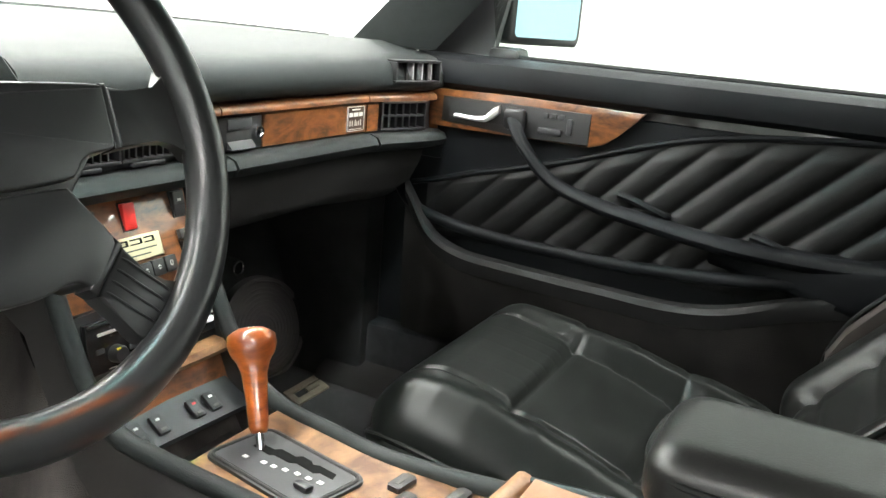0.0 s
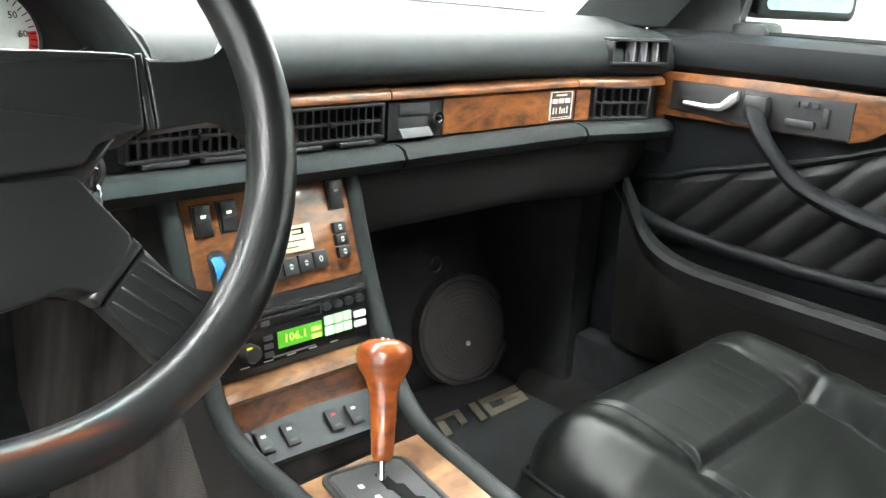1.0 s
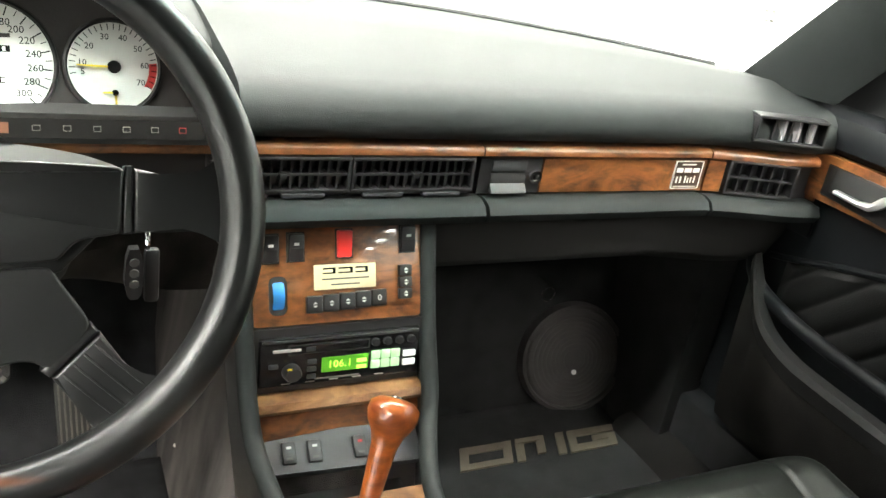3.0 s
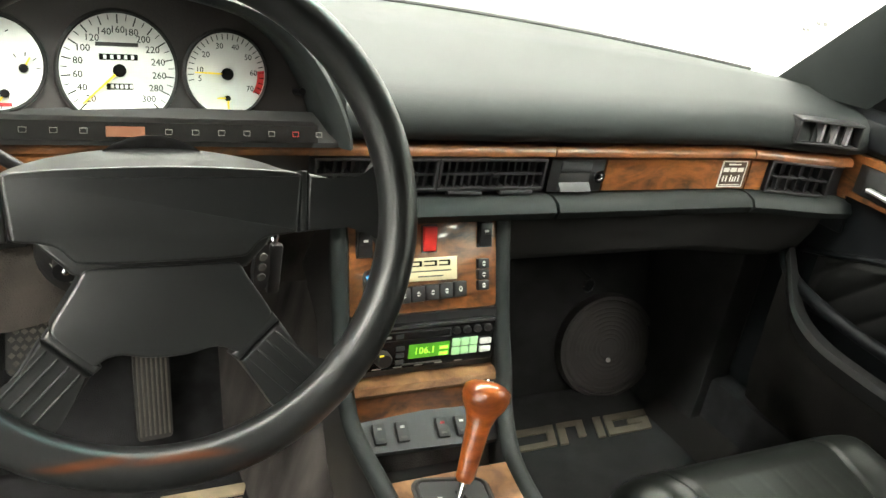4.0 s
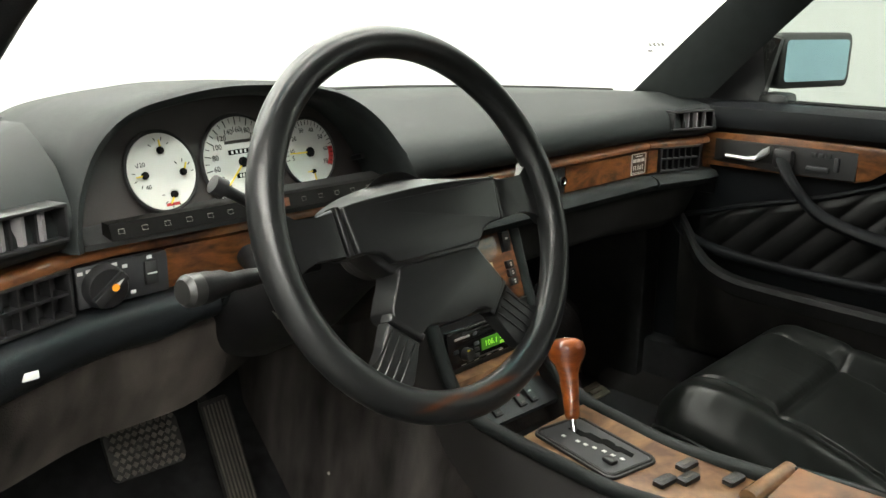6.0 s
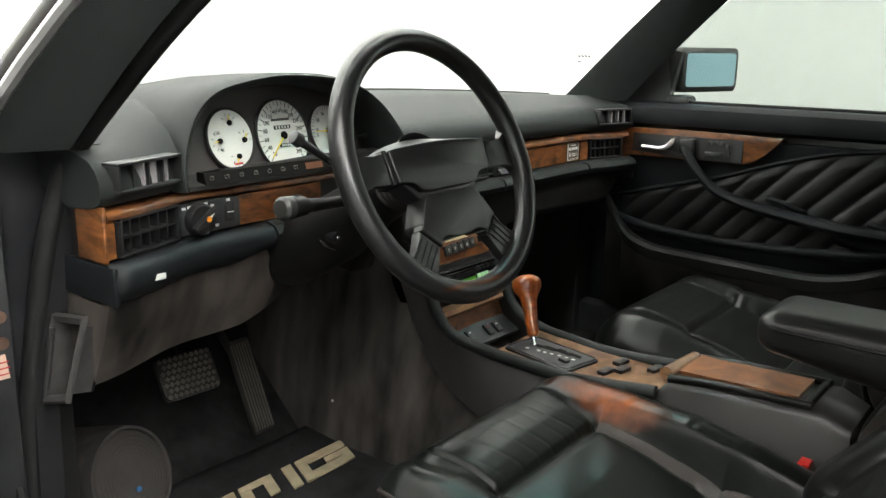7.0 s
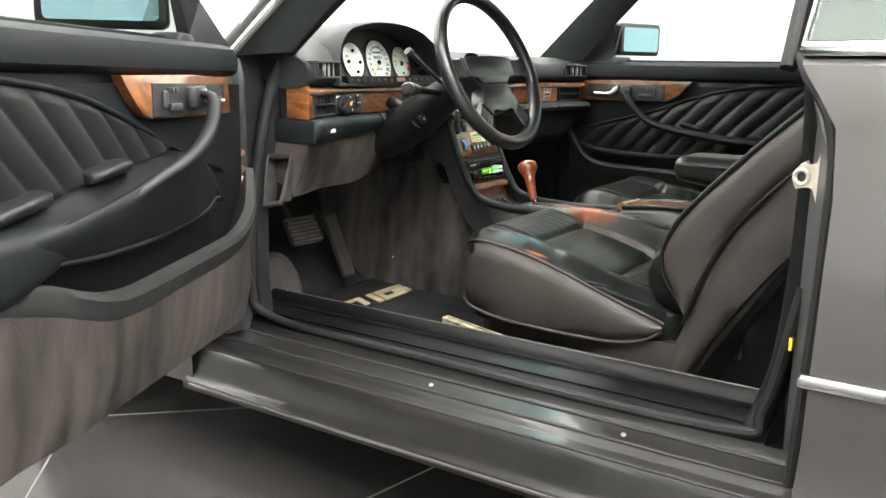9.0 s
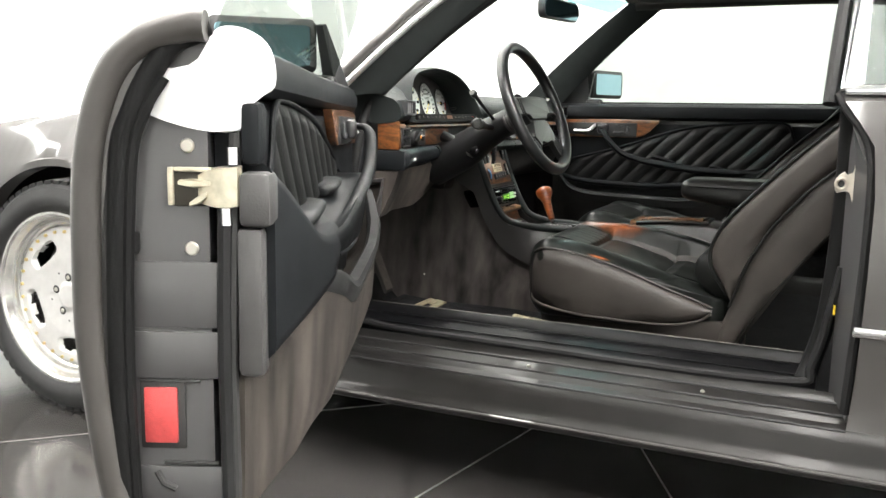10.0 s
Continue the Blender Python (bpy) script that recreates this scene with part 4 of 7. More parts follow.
        rings.append([P(-0.005, y, zb - 0.03), P(dd_ * 0.75, y, zb - 0.014), P(dd_ * 0.97, y, zb - 0.004), P(dd_, y, zb + 0.008), P(dd_, y, zt - 0.018), P(dd_ * 0.93, y, zt - 0.006), P(dd_ * 0.75, y, zt), P(-0.005, y, zt + 0.004)])
    part("armrest_body", loft(B(), rings), DOORV, o, "plain black armrest body", sharp=50)
    P = P0
    # mirror triangle, glass, mirror
    part("mirror_triangle", loft(B(), [[P(-0.02, 0.03, 0.93), P(-0.035, -0.115, 0.93), P(-0.06, -0.135, 1.06), P(-0.055, -0.115, 1.065)], [P(-0.05, 0.03, 0.93), P(-0.06, -0.115, 0.93), P(-0.075, -0.135, 1.06), P(-0.07, -0.115, 1.065)]]), PLASTIC, o)
    g = [(-0.125, 0.925), (-0.125, 1.07), (-0.34, 1.215), (-0.45, 1.275), (-0.62, 1.29), (-1.03, 1.28), (-1.08, 0.925)]
    gl = sheet("window_glass", [P(-0.045 + 0.38 * (z - 0.93), y, z) for y, z in g], [tuple(range(len(g)))], SIDEG, o, "tinted frameless window glass")
    gl.visible_shadow = False
    # outside mirror
    Mm = Matrix.Translation((side * 0.935, -0.165, 1.016)) @ pose(0, 0, 0, 90, 0, side * -17)
    rings = []
    for g, z in ((0.0, 0.0), (0.004, -0.004), (0.004, -0.03), (-0.006, -0.055), (-0.03, -0.075)):
        rings.append([Mm @ Vector((x, y, z)) for x, y in rounded_poly(-0.108 - g, 0.108 + g, -0.052 - g, 0.052 + g, 0.016)])
    hs = part("mirror_housing", loft(B(), rings), PLASTIC, o, "dark door mirror housing", sharp=50)
    part("mirror_glass", prism(B(), rounded_poly(-0.098, 0.098, -0.042, 0.042, 0.010), 0.002, Mm), MIRROR, hs, "bluish mirror glass")
    part("mirror_foot", bx(min(side * 0.785, side * 0.85), max(side * 0.785, side * 0.85), -0.17, -0.11, 0.915, 0.955, 0.012), PLASTIC, hs)
    if side < 0:
        # trailing edge with seals, pressings, lock and reflector
        part("edge_roll", tube(B(), smooth_path([P(d + 0.015, -1.103, z) for d, z in ((-0.138, 0.385), (-0.160, 0.44), (-0.172, 0.50), (-0.184, 0.62), (-0.184, 0.72), (-0.180, 0.80), (-0.168, 0.86), (-0.148, 0.905), (-0.118, 0.932), (-0.078, 0.945), (-0.055, 0.946))], 6), 0.016, 12), EDGEP, o, "rounded grey door edge")
        part("edge_seal", tube(B(), smooth_path([P(d, -1.100, z) for d, z in ((-0.085, 0.375), (-0.122, 0.40), (-0.145, 0.50), (-0.149, 0.62), (-0.143, 0.76), (-0.120, 0.86), (-0.092, 0.915))], 6), 0.009, 10), MATTE, o, "black rubber edge seal")
        part("lining_seal", tube(B(), [P(-0.022, -1.090, 0.39), P(-0.024, -1.090, 0.60), P(-0.016, -1.090, 0.84)], 0.0065, 8), MATTE, o, "black lining seal")
        for z0, z1 in ((0.632, 0.704), (0.576, 0.628), (0.43, 0.478)):
            part("pressing", rect(-0.130, -0.032, -1.088, -1.0925, z0, z1, 0.002), PAINTI, o)
        part("drain_lip", rect(-0.100, -0.040, -1.088, -1.0935, 0.479, 0.483, 0.001), MATTE, o)
        part("drain_lip", rect(-0.124, -0.058, -1.088, -1.0935, 0.572, 0.5755, 0.001), MATTE, o)
        part("clip", tube(B(), [P(-0.108, -1.092, 0.472), P(-0.100, -1.094, 0.459), P(-0.088, -1.092, 0.452)], 0.004, 8), MATTE, o)
        lk = part("door_latch", rect(-0.084, -0.012, -1.085, -1.0925, 0.763, 0.804, 0.003), LATCHD, o, "bare metal door latch")
        part("latch_frame", rect(-0.086, -0.080, -1.088, -1.098, 0.764, 0.804, 0.002), LATCHM, lk)
        part("latch_frame", rect(-0.080, -0.040, -1.088, -1.096, 0.799, 0.804, 0.0015), LATCHM, lk)
        part("latch_housing", loft(B(), [[P(d, y, z0), P(d, y - e, z0 + 0.002), P(d, y - e, z1 - 0.002), P(d, y, z1)] for d, y, e, z0, z1 in ((-0.056, -1.090, 0.002, 0.767, 0.797), (-0.046, -1.090, 0.008, 0.763, 0.802), (-0.034, -1.090, 0.012, 0.761, 0.805), (-0.020, -1.090, 0.014, 0.761, 0.806), (-0.012, -1.090, 0.013, 0.763, 0.807), (-0.009, -1.090, 0.006, 0.765, 0.806))]), LATCHM, lk, "cream metal latch housing", sharp=50)
        part("latch_claw", loft(B(), [[P(d, -1.092, z - h), P(d, -1.100, z - h * 0.6), P(d, -1.100, z + h * 0.6), P(d, -1.092, z + h)] for d, z, h in ((-0.074, 0.788, 0.003), (-0.060, 0.787, 0.005), (-0.030, 0.788, 0.003))]), LATCHM, lk)
        part("latch_claw", loft(B(), [[P(d, -1.092, z - h), P(d, -1.102, z - h * 0.6), P(d, -1.102, z + h * 0.6), P(d, -1.092, z + h)] for d, z, h in ((-0.062, 0.766, 0.003), (-0.052, 0.771, 0.005), (-0.044, 0.776, 0.004))]), LATCHM, lk)
        for z in (0.744, 0.807):
            part("latch_pin", lathe(B(), [(0, 0.018), (0.0065, 0.018), (0.0065, 0)], Matrix.Translation(P(-0.025 + (0.008 if z > 0.8 else 0), -1.096, z)), 12), CHROME, lk)
        part("reflector_frame", rect(-0.124, -0.075, -1.086, -1.093, 0.498, 0.575, 0.002), MATTE, o)
        part("door_reflector", rect(-0.119, -0.083, -1.090, -1.096, 0.505, 0.567, 0.002), REFL, o, "red door edge reflector")
        for d, z in ((-0.066, 0.826), (-0.064, 0.718)):
            part("edge_bolt", lathe(B(), [(0, 0.003), (0.006, 0.0025), (0.0078, 0)], Matrix.Translation(P(d, -1.0905, z)) @ pose(0, 0, 0, 90, 0, 0), 14), STEEL, o)
        part("panel_end_cap", rect(-0.012, 0.023, -1.06, -1.104, 0.742, 0.800, 0.008), DOORE, o, "dark grey panel end cap")
        part("panel_end_cap", rect(-0.016, 0.013, -1.07, -1.100, 0.580, 0.742, 0.008), DOORE, o)
        part("panel_end_cap", rect(-0.010, 0.012, -1.06, -1.098, 0.806, 0.872, 0.008), DOORV, o)
        film = [(-0.128, 0.872), (-0.095, 0.902), (-0.06, 0.906), (-0.045, 0.925), (-0.030, 0.946), (0.0, 0.944), (0.022, 0.925), (0.026, 0.888), (0.004, 0.872), (-0.012, 0.842), (-0.07, 0.846)]
        part("edge_film", prism(B(), [(side * (0.755 - p.x), p.y) for p in smooth_path([(d, z, 0) for d, z in film], 4, closed=True)], 0.006, Matrix(((1, 0, 0, 0), (0, 0, -1, -1.088), (0, 1, 0, 0), (0, 0, 0, 1))), 0.002), FILM, o, "white protective film on the door edge")
        part("edge_seal", tube(B(), smooth_path([P(-0.138, -1.10, 0.37), P(-0.142, -1.10, 0.6), P(-0.134, -1.10, 0.80), P(-0.118, -1.10, 0.86), P(-0.096, -1.098, 0.905), P(-0.075, -1.095, 0.932), P(-0.04, -1.085, 0.945)], 6), 0.0125, 10), SEALB, o, "thick black edge seal")
        part("edge_seal", tube(B(), smooth_path([P(-0.126, -1.103, 0.38), P(-0.130, -1.103, 0.6), P(-0.121, -1.103, 0.80), P(-0.104, -1.103, 0.862), P(-0.085, -1.10, 0.895)], 6), 0.0065, 8), SEALB, o)
        part("edge_rib", tube(B(), smooth_path([P(-0.130, -1.098, 0.38), P(-0.134, -1.098, 0.6), P(-0.124, -1.098, 0.80), P(-0.110, -1.098, 0.855)], 6), 0.008, 10), PAINTI, o)
        part("inner_seal", tube(B(), smooth_path([P(-0.028, -1.092, 0.40), P(-0.030, -1.092, 0.6), P(-0.027, -1.092, 0.76)], 4), 0.009, 8), RUBBER, o)
        part("edge_block", rect(-0.133, -0.118, -1.088, -1.099, 0.712, 0.737, 0.004), RUBBER, o)
    return o


DOORE = material("end_cap_plastic", (0.040, 0.039, 0.039), 0.5, vary=0.15, bump=0.15)
EDGEP = material("door_edge_paint", (0.036, 0.033, 0.031), 0.38, vary=0.15, scale=20, bump=0.05, coat=0.2, spec=0.35)
LATCHM = material("cream_latch_metal", (0.50, 0.46, 0.36), 0.35, 0.6, vary=0.25, scale=80, bump=0.05)
LATCHD = material("latch_inside", (0.030, 0.026, 0.020), 0.5, 0.4, vary=0.3, bump=0)
FILM = material("white_film", (0.80, 0.80, 0.80), 0.35, vary=0.03, bump=0)
ARMV = material("armrest_vinyl", (0.0046, 0.0052, 0.0058), 0.40, bump=0.2, fine=700, vary=0.2, scale=20, spec=0.18)
DOORQ = material("pleated_leather", (0.0080, 0.0084, 0.0084), 0.46, bump=0.3, fine=500, vary=0.3, scale=14, spec=0.21)
door(1, "passenger_door", "closed passenger door with black pleated leather panel")
dd = door(-1, "driver_door", "wide open driver door with black pleated leather panel")
dd.matrix_world = pose(-0.888, 0.104, 0.28, 0, 0, -65.0) @ pose(0, 0, 0.008, -1.1, 0, 0)


# ---- dashboard ----
VANE = material("grey_vane", (0.20, 0.19, 0.195), 0.5, vary=0.1, bump=0)
BADGE = material("badge_enamel", (0.035, 0.017, 0.009), 0.3, vary=0.15, bump=0)
STALKD = material("stalk_rubber", (0.007, 0.007, 0.0075), 0.5, vary=0.2, bump=0.1, spec=0.25)
BOOT = material("boot_rubber", (0.040, 0.037, 0.035), 0.5, vary=0.2, bump=0.1)
STALKC = material("worn_stalk_cap", (0.020, 0.020, 0.0195), 0.32, vary=0.15, bump=0)

def vent(parent, x0, x1, y, z0, z1, cols, rows, round_slats=0, bend=0.0):
    v = part("air_vent", bx(x0, x1, y + 0.018, y + 0.022, z0, z1), MATTE, parent, "black air vent")
    if bend:
        v.matrix_basis = Matrix.Identity(4)
    fr = B()
    t = 0.004
    for a in ((x0 - t, x1 + t, z1, z1 + t), (x0 - t, x1 + t, z0 - t, z0), (x0 - t, x0, z0, z1), (x1, x1 + t, z0, z1)):
        box(fr, a[0], a[1], y - 0.004, y + 0.022, a[2], a[3], 0.001)
    part("vent_frame", fr, PLASTIC, v)
    for i in range(1, cols):
        x = x0 + (x1 - x0) * i / cols
        part("slat", bx(x - 0.0012, x + 0.0012, y + 0.001, y + 0.018, z0, z1), PLASTIC, v)
    for i in range(1, rows):
        z = z0 + (z1 - z0) * i / rows
        part("slat", bx(x0, x1, y - 0.001, y + 0.016, z - 0.0015, z + 0.0015), PLASTIC, v)
    return v


def dashboard():
    o = thing("dashboard", "black padded dashboard with glossy burl walnut band", "dashboard", (0, 0.2, 0.75))
    def pad_ring(x):
        e, yb = end_curve(x), back_edge(x)
        zb = top_z(x)
        u = 0.050 * float(smoothstep(-0.71, -0.56, x)) if x < -0.1 else 0.0  # the driver end climbs to the hood
        zc = max(zb, 0.938 + u)
        return [(x, e + 0.06, 0.862), (x, e + 0.006, 0.868), (x, e - 0.008, 0.874), (x, e - 0.014, 0.884), (x, e - 0.013, 0.898), (x, e - 0.006, 0.914), (x, e + 0.008 + 0.2 * u, 0.925 + 0.5 * u), (x, e + 0.028 + 0.6 * u, 0.931 + 0.85 * u), (x, e + 0.06 + 0.6 * u, 0.938 + u), (x, (e + yb) / 2 + 0.02, 0.5 * (0.938 + u + zb) + 0.006), (x, yb - 0.01, zb), (x, yb, zb - 0.006), (x, yb, 0.90)]

    def low_ring(x):
        yb = back_edge(x)
        return [(x, 0.10, 0.862)] * 2 + [(x, 0.13, 0.87), (x, 0.13, 0.89), (x, 0.13, 0.91), (x, 0.132, 0.92), (x, 0.135, 0.93), (x, 0.14, 0.934), (x, 0.15, 0.940), (x, 0.5 * yb + 0.05, 0.958), (x, yb - 0.01, 0.972), (x, yb, 0.966), (x, yb, 0.90)]

    part("dash_pad", loft(B(), [pad_ring(x) for x in np.linspace(-0.722, -0.572, 12)]), DASH, o, "black grained dash top pad", sharp=50)
    part("dash_pad", loft(B(), [pad_ring(x) for x in np.linspace(-0.100, 0.745, 40)]), DASH, o, "black grained dash top pad", sharp=50)
    part("dash_pad", loft(B(), [low_ring(x) for x in np.linspace(-0.571, -0.101, 16)]), DASH, o, sharp=50)
    part("top_seam", tube(B(), [(x, back_edge(x) + 0.004, top_z(x) + 0.001) for x in np.linspace(-0.68, 0.68, 61)], 0.0030, 6), MATTE, o)
    grille = part("defroster_grille", loft(B(), [[(x, 0.5 * (end_curve(x) + back_edge(x)) + 0.01, top_z(x) - 0.02), (x, 0.5 * (end_curve(x) + back_edge(x)) + 0.01, top_z(x) + 0.0005 + 0.010 * float(smoothstep(-0.66, -0.56, x))), (x, back_edge(x) - 0.012, top_z(x) + 0.0015), (x, back_edge(x) - 0.012, top_z(x) - 0.02)] for x in np.linspace(-0.69, -0.573, 7)]), DASH, o, "finely ribbed black defroster grille")
    for k in range(14):
        f = (k + 0.5) / 14
        part("rib", tube(B(), [(x, (0.5 * (end_curve(x) + back_edge(x)) + 0.01) * (1 - f) + (back_edge(x) - 0.012) * f, top_z(x) + 0.0015 + 0.010 * float(smoothstep(-0.66, -0.56, x)) * (1 - f)) for x in np.linspace(-0.69, -0.573, 7)], 0.0016, 4), MATTE, grille)
    # band behind the wood, and lower roll
    rings = [[(x, end_curve(x) + 0.012, 0.865), (x, end_curve(x) + 0.008, 0.79), (x, end_curve(x) + 0.08, 0.78), (x, end_curve(x) + 0.08, 0.865)] for x in np.linspace(-0.712, 0.74, 61)]
    part("dash_core", loft(B(), rings), PLASTIC, o)
    for a, b_ in ((-0.418, 0.2), (0.203, 0.555), (0.558, 0.735)):
        rings = []
        for x in np.linspace(a + 0.001, b_ - 0.001, 24):
            e = end_curve(x)
            rings.append([(x, e + 0.02, 0.799), (x, e - 0.012, 0.800), (x, e - 0.026, 0.795), (x, e - 0.032, 0.785), (x, e - 0.026, 0.774), (x, e - 0.008, 0.768), (x, e + 0.05, 0.766)])
        part("lower_roll", loft(B(), rings), DASH, o, "black padded lower dash roll", sharp=50)

    def strip(x0, x1, lab=""):
        rings = []
        for x in np.linspace(x0, x1, max(2, int((x1 - x0) / 0.02) + 1)):
            e = end_curve(x) - 0.012
            rings.append([(x, e + 0.03, 0.851), (x, e + 0.008, 0.851), (x, e + 0.005, 0.8525), (x, e + 0.005, 0.8585), (x, e + 0.0065, 0.8615), (x, e + 0.0105, 0.8642), (x, e + 0.015, 0.8655), (x, e + 0.03, 0.8655)])
        return part("wood_strip", loft(B(), rings), WOOD, o, lab, sharp=60)

    def band(name, x0, x1, z0, z1, proud, mat, lab=""):
        rings = []
        for x in np.linspace(x0, x1, max(2, int((x1 - x0) / 0.02) + 1)):
            e = end_curve(x)
            rings.append([(x, e + 0.02, z0), (x, e + 0.008 - proud, z0), (x, e + 0.005 - proud, z0 + 0.002), (x, e + 0.005 - proud, z1 - 0.002), (x, e + 0.008 - proud, z1), (x, e + 0.02, z1)])
        return part(name, loft(B(), rings), mat, o, lab)

    strip(-0.712, 0.195, "narrow glossy walnut strip")
    strip(0.197, 0.555)
    strip(0.557, 0.73)
    lid = band("glove_box_lid", 0.287, 0.555, 0.801, 0.8495, 0.007, WOOD, "glossy burl walnut glove box front")
    band("wood_panel", 0.558, 0.585, 0.801, 0.8495, 0.007, WOOD)
    band("wood_panel", -0.712, -0.700, 0.801, 0.8495, 0.009, WOOD)
    band("wood_panel", -0.470, -0.300, 0.801, 0.8495, 0.007, WOOD)
    band("latch_panel", 0.196, 0.284, 0.801, 0.8495, 0.007, PLASTIC)
    # enamelled badge on the glove box: plate, frame and bars
    part("badge_plate", loft(B(), [[(x, end_curve(x) - 0.0034, 0.8075), (x, end_curve(x) - 0.0034, 0.8455), (x, end_curve(x) - 0.0015, 0.8455), (x, end_curve(x) - 0.0015, 0.8075)] for x in (0.501, 0.547)]), BADGE, lid, "dark brown badge plate")
    for a in ((0.500, 0.548, 0.8455, 0.8465), (0.500, 0.548, 0.8065, 0.8075), (0.500, 0.501, 0.8075, 0.8455), (0.547, 0.548, 0.8075, 0.8455), (0.512, 0.536, 0.8405, 0.8425), (0.504, 0.515, 0.830, 0.8365), (0.5175, 0.530, 0.830, 0.8365), (0.5325, 0.544, 0.830, 0.8365), (0.506, 0.5085, 0.815, 0.824), (0.5125, 0.515, 0.815, 0.824), (0.521, 0.5235, 0.815, 0.825), (0.526, 0.5285, 0.815, 0.822), (0.531, 0.5335, 0.815, 0.823), (0.537, 0.5395, 0.815, 0.825), (0.504, 0.544, 0.8092, 0.8102)):
        part("badge_bar", bx(a[0], a[1], end_curve(a[0]) - 0.0042, end_curve(a[0]) - 0.0015, a[2], a[3]), PRINT, lid)
    # latch and lock
    part("latch_flap", bx(0.212, 0.262, -0.004, 0.0, 0.831, 0.846, 0.002), FACE, o)
    part("latch_recess", bx(0.212, 0.262, -0.0024, 0.0, 0.806, 0.829, 0.001), MATTE, o)
    part("latch_shelf", loft(B(), [[(x, -0.012, 0.806), (x, -0.003, 0.806), (x, -0.003, 0.816), (x, -0.010, 0.809)] for x in (0.212, 0.262)]), FACE, o)
    lk = part("lock", lathe(B(), [(0.0, 0.004), (0.004, 0.004), (0.005, 0.006), (0.0085, 0.006), (0.0095, 0.003), (0.0095, 0)], pose(0.2745, -0.002, 0.825, 90, 0, 0), 24), CHROME, o, "chrome glove box lock")
    part("keyhole", bx(0.2735, 0.2755, -0.008, -0.0055, 0.8225, 0.8275), INK, lk)
    # vents
    vent(o, -0.125, 0.025, -0.004, 0.812, 0.846, 14, 2)
    vent(o, 0.034, 0.182, -0.004, 0.812, 0.846, 14, 2)
    for x in (-0.115, -0.05, 0.045, 0.12):
        part("vent_slider", bx(x, x + 0.05, -0.010, 0.0, 0.802, 0.808, 0.002), FACE, o)
    for x in (-0.05, 0.108):
        part("vent_knob", bx(x - 0.004, x + 0.004, -0.012, -0.002, 0.826, 0.832, 0.001), PLASTIC, o)
    for s in (-1, 1):
        # outer band vent and upper demister vent follow the curved ends
        grp = [(0.592, 0.690)] if s > 0 else [(-0.695, -0.585)]
        for a, b_ in grp:
            v = vent(o, a, b_, end_curve((a + b_) / 2) - 0.004, 0.806, 0.8485, 6, 2)
            v.matrix_basis = Matrix.Translation(((a + b_) / 2, end_curve((a + b_) / 2), 0)) @ Matrix.Rotation(radians(-18 * s), 4, "Z") @ Matrix.Translation((-(a + b_) / 2, -end_curve((a + b_) / 2), 0)) @ v.matrix_basis
        a, b_ = (0.600, 0.700) if s > 0 else (-0.700, -0.588)
        yv = end_curve((a + b_) / 2) - 0.018
        v = vent(o, a, b_, yv, 0.889, 0.919, 4, 1)
        for k in range(3):
            xs = (a if s < 0 else b_) - s * 0 + (-1 if s > 0 else 1) * (0.018 + 0.022 * k) if s > 0 else a + 0.045 + 0.022 * k
            part("vane", loft(B(), [[(xs - 0.006, yv + 0.012, z), (xs, yv + 0.0, z), (xs + 0.006, yv + 0.003, z), (xs + 0.004, yv + 0.014, z)] for z in (0.890, 0.918)]), VANE, v)
        v.matrix_basis = Matrix.Translation(((a + b_) / 2, yv, 0)) @ Matrix.Rotation(radians(-17 * s), 4, "Z") @ Matrix.Translation((-(a + b_) / 2, -yv, 0)) @ v.matrix_basis
    # light switch
    plate = part("light_switch_plate", bx(-0.575, -0.472, -0.012, 0.0, 0.803, 0.849, 0.003), FACE, o, "dark grey light switch plate")
    part("rotary_knob", lathe(B(), [(0, 0.012), (0.0205, 0.012), (0.0230, 0.008), (0.0240, 0)], pose(-0.546, -0.012, 0.824, 90, 0, 0), 32), PLASTIC, plate)
    part("knob_grip", bx(-0.0215, 0.0215, -0.0055, 0.0055, 0, 0.010, 0.002, m=pose(-0.546, -0.022, 0.824, 90, 0, 0) @ pose(0, 0, 0, 0, 0, 38)), PLASTIC, plate)
    part("orange_dot", lathe(B(), [(0, 0.001), (0.004, 0.001), (0.004, 0)], pose(-0.543, -0.0322, 0.8265, 90, 0, 0), 16), ORANGE, plate)
    part("pointer", prism(B(), [(0.005, -0.002), (0.016, 0), (0.005, 0.003)], 0.0006, pose(-0.546, -0.0322, 0.824, 90, 0, 0) @ pose(0, 0, 0, 0, 0, 38)), PRINT, plate)
    part("dimmer_wheel", bx(-0.501, -0.486, -0.016, -0.010, 0.815, 0.842, 0.002), MATTE, plate)
    part("dimmer_mark", bx(-0.499, -0.488, -0.0168, -0.0158, 0.8275, 0.829), PRINT, plate)
    for x, z in ((-0.570, 0.842), (-0.561, 0.843), (-0.546, 0.8455), (-0.533, 0.845), (-0.522, 0.841), (-0.494, 0.8455), (-0.515, 0.811)):
        part("symbol", bx(x - 0.0028, x + 0.0028, -0.0128, -0.0118, z - 0.0018, z + 0.0018), PRINT, plate)
    # lower left panel with parking brake release
    rings = []
    for x in np.linspace(-0.716, -0.420, 24):
        e, k = end_curve(x), 1 - 0.35 * float(smoothstep(-0.50, -0.42, x))
        e += 0.010 * float(smoothstep(-0.700, -0.716, x)) if x < -0.70 else 0.0
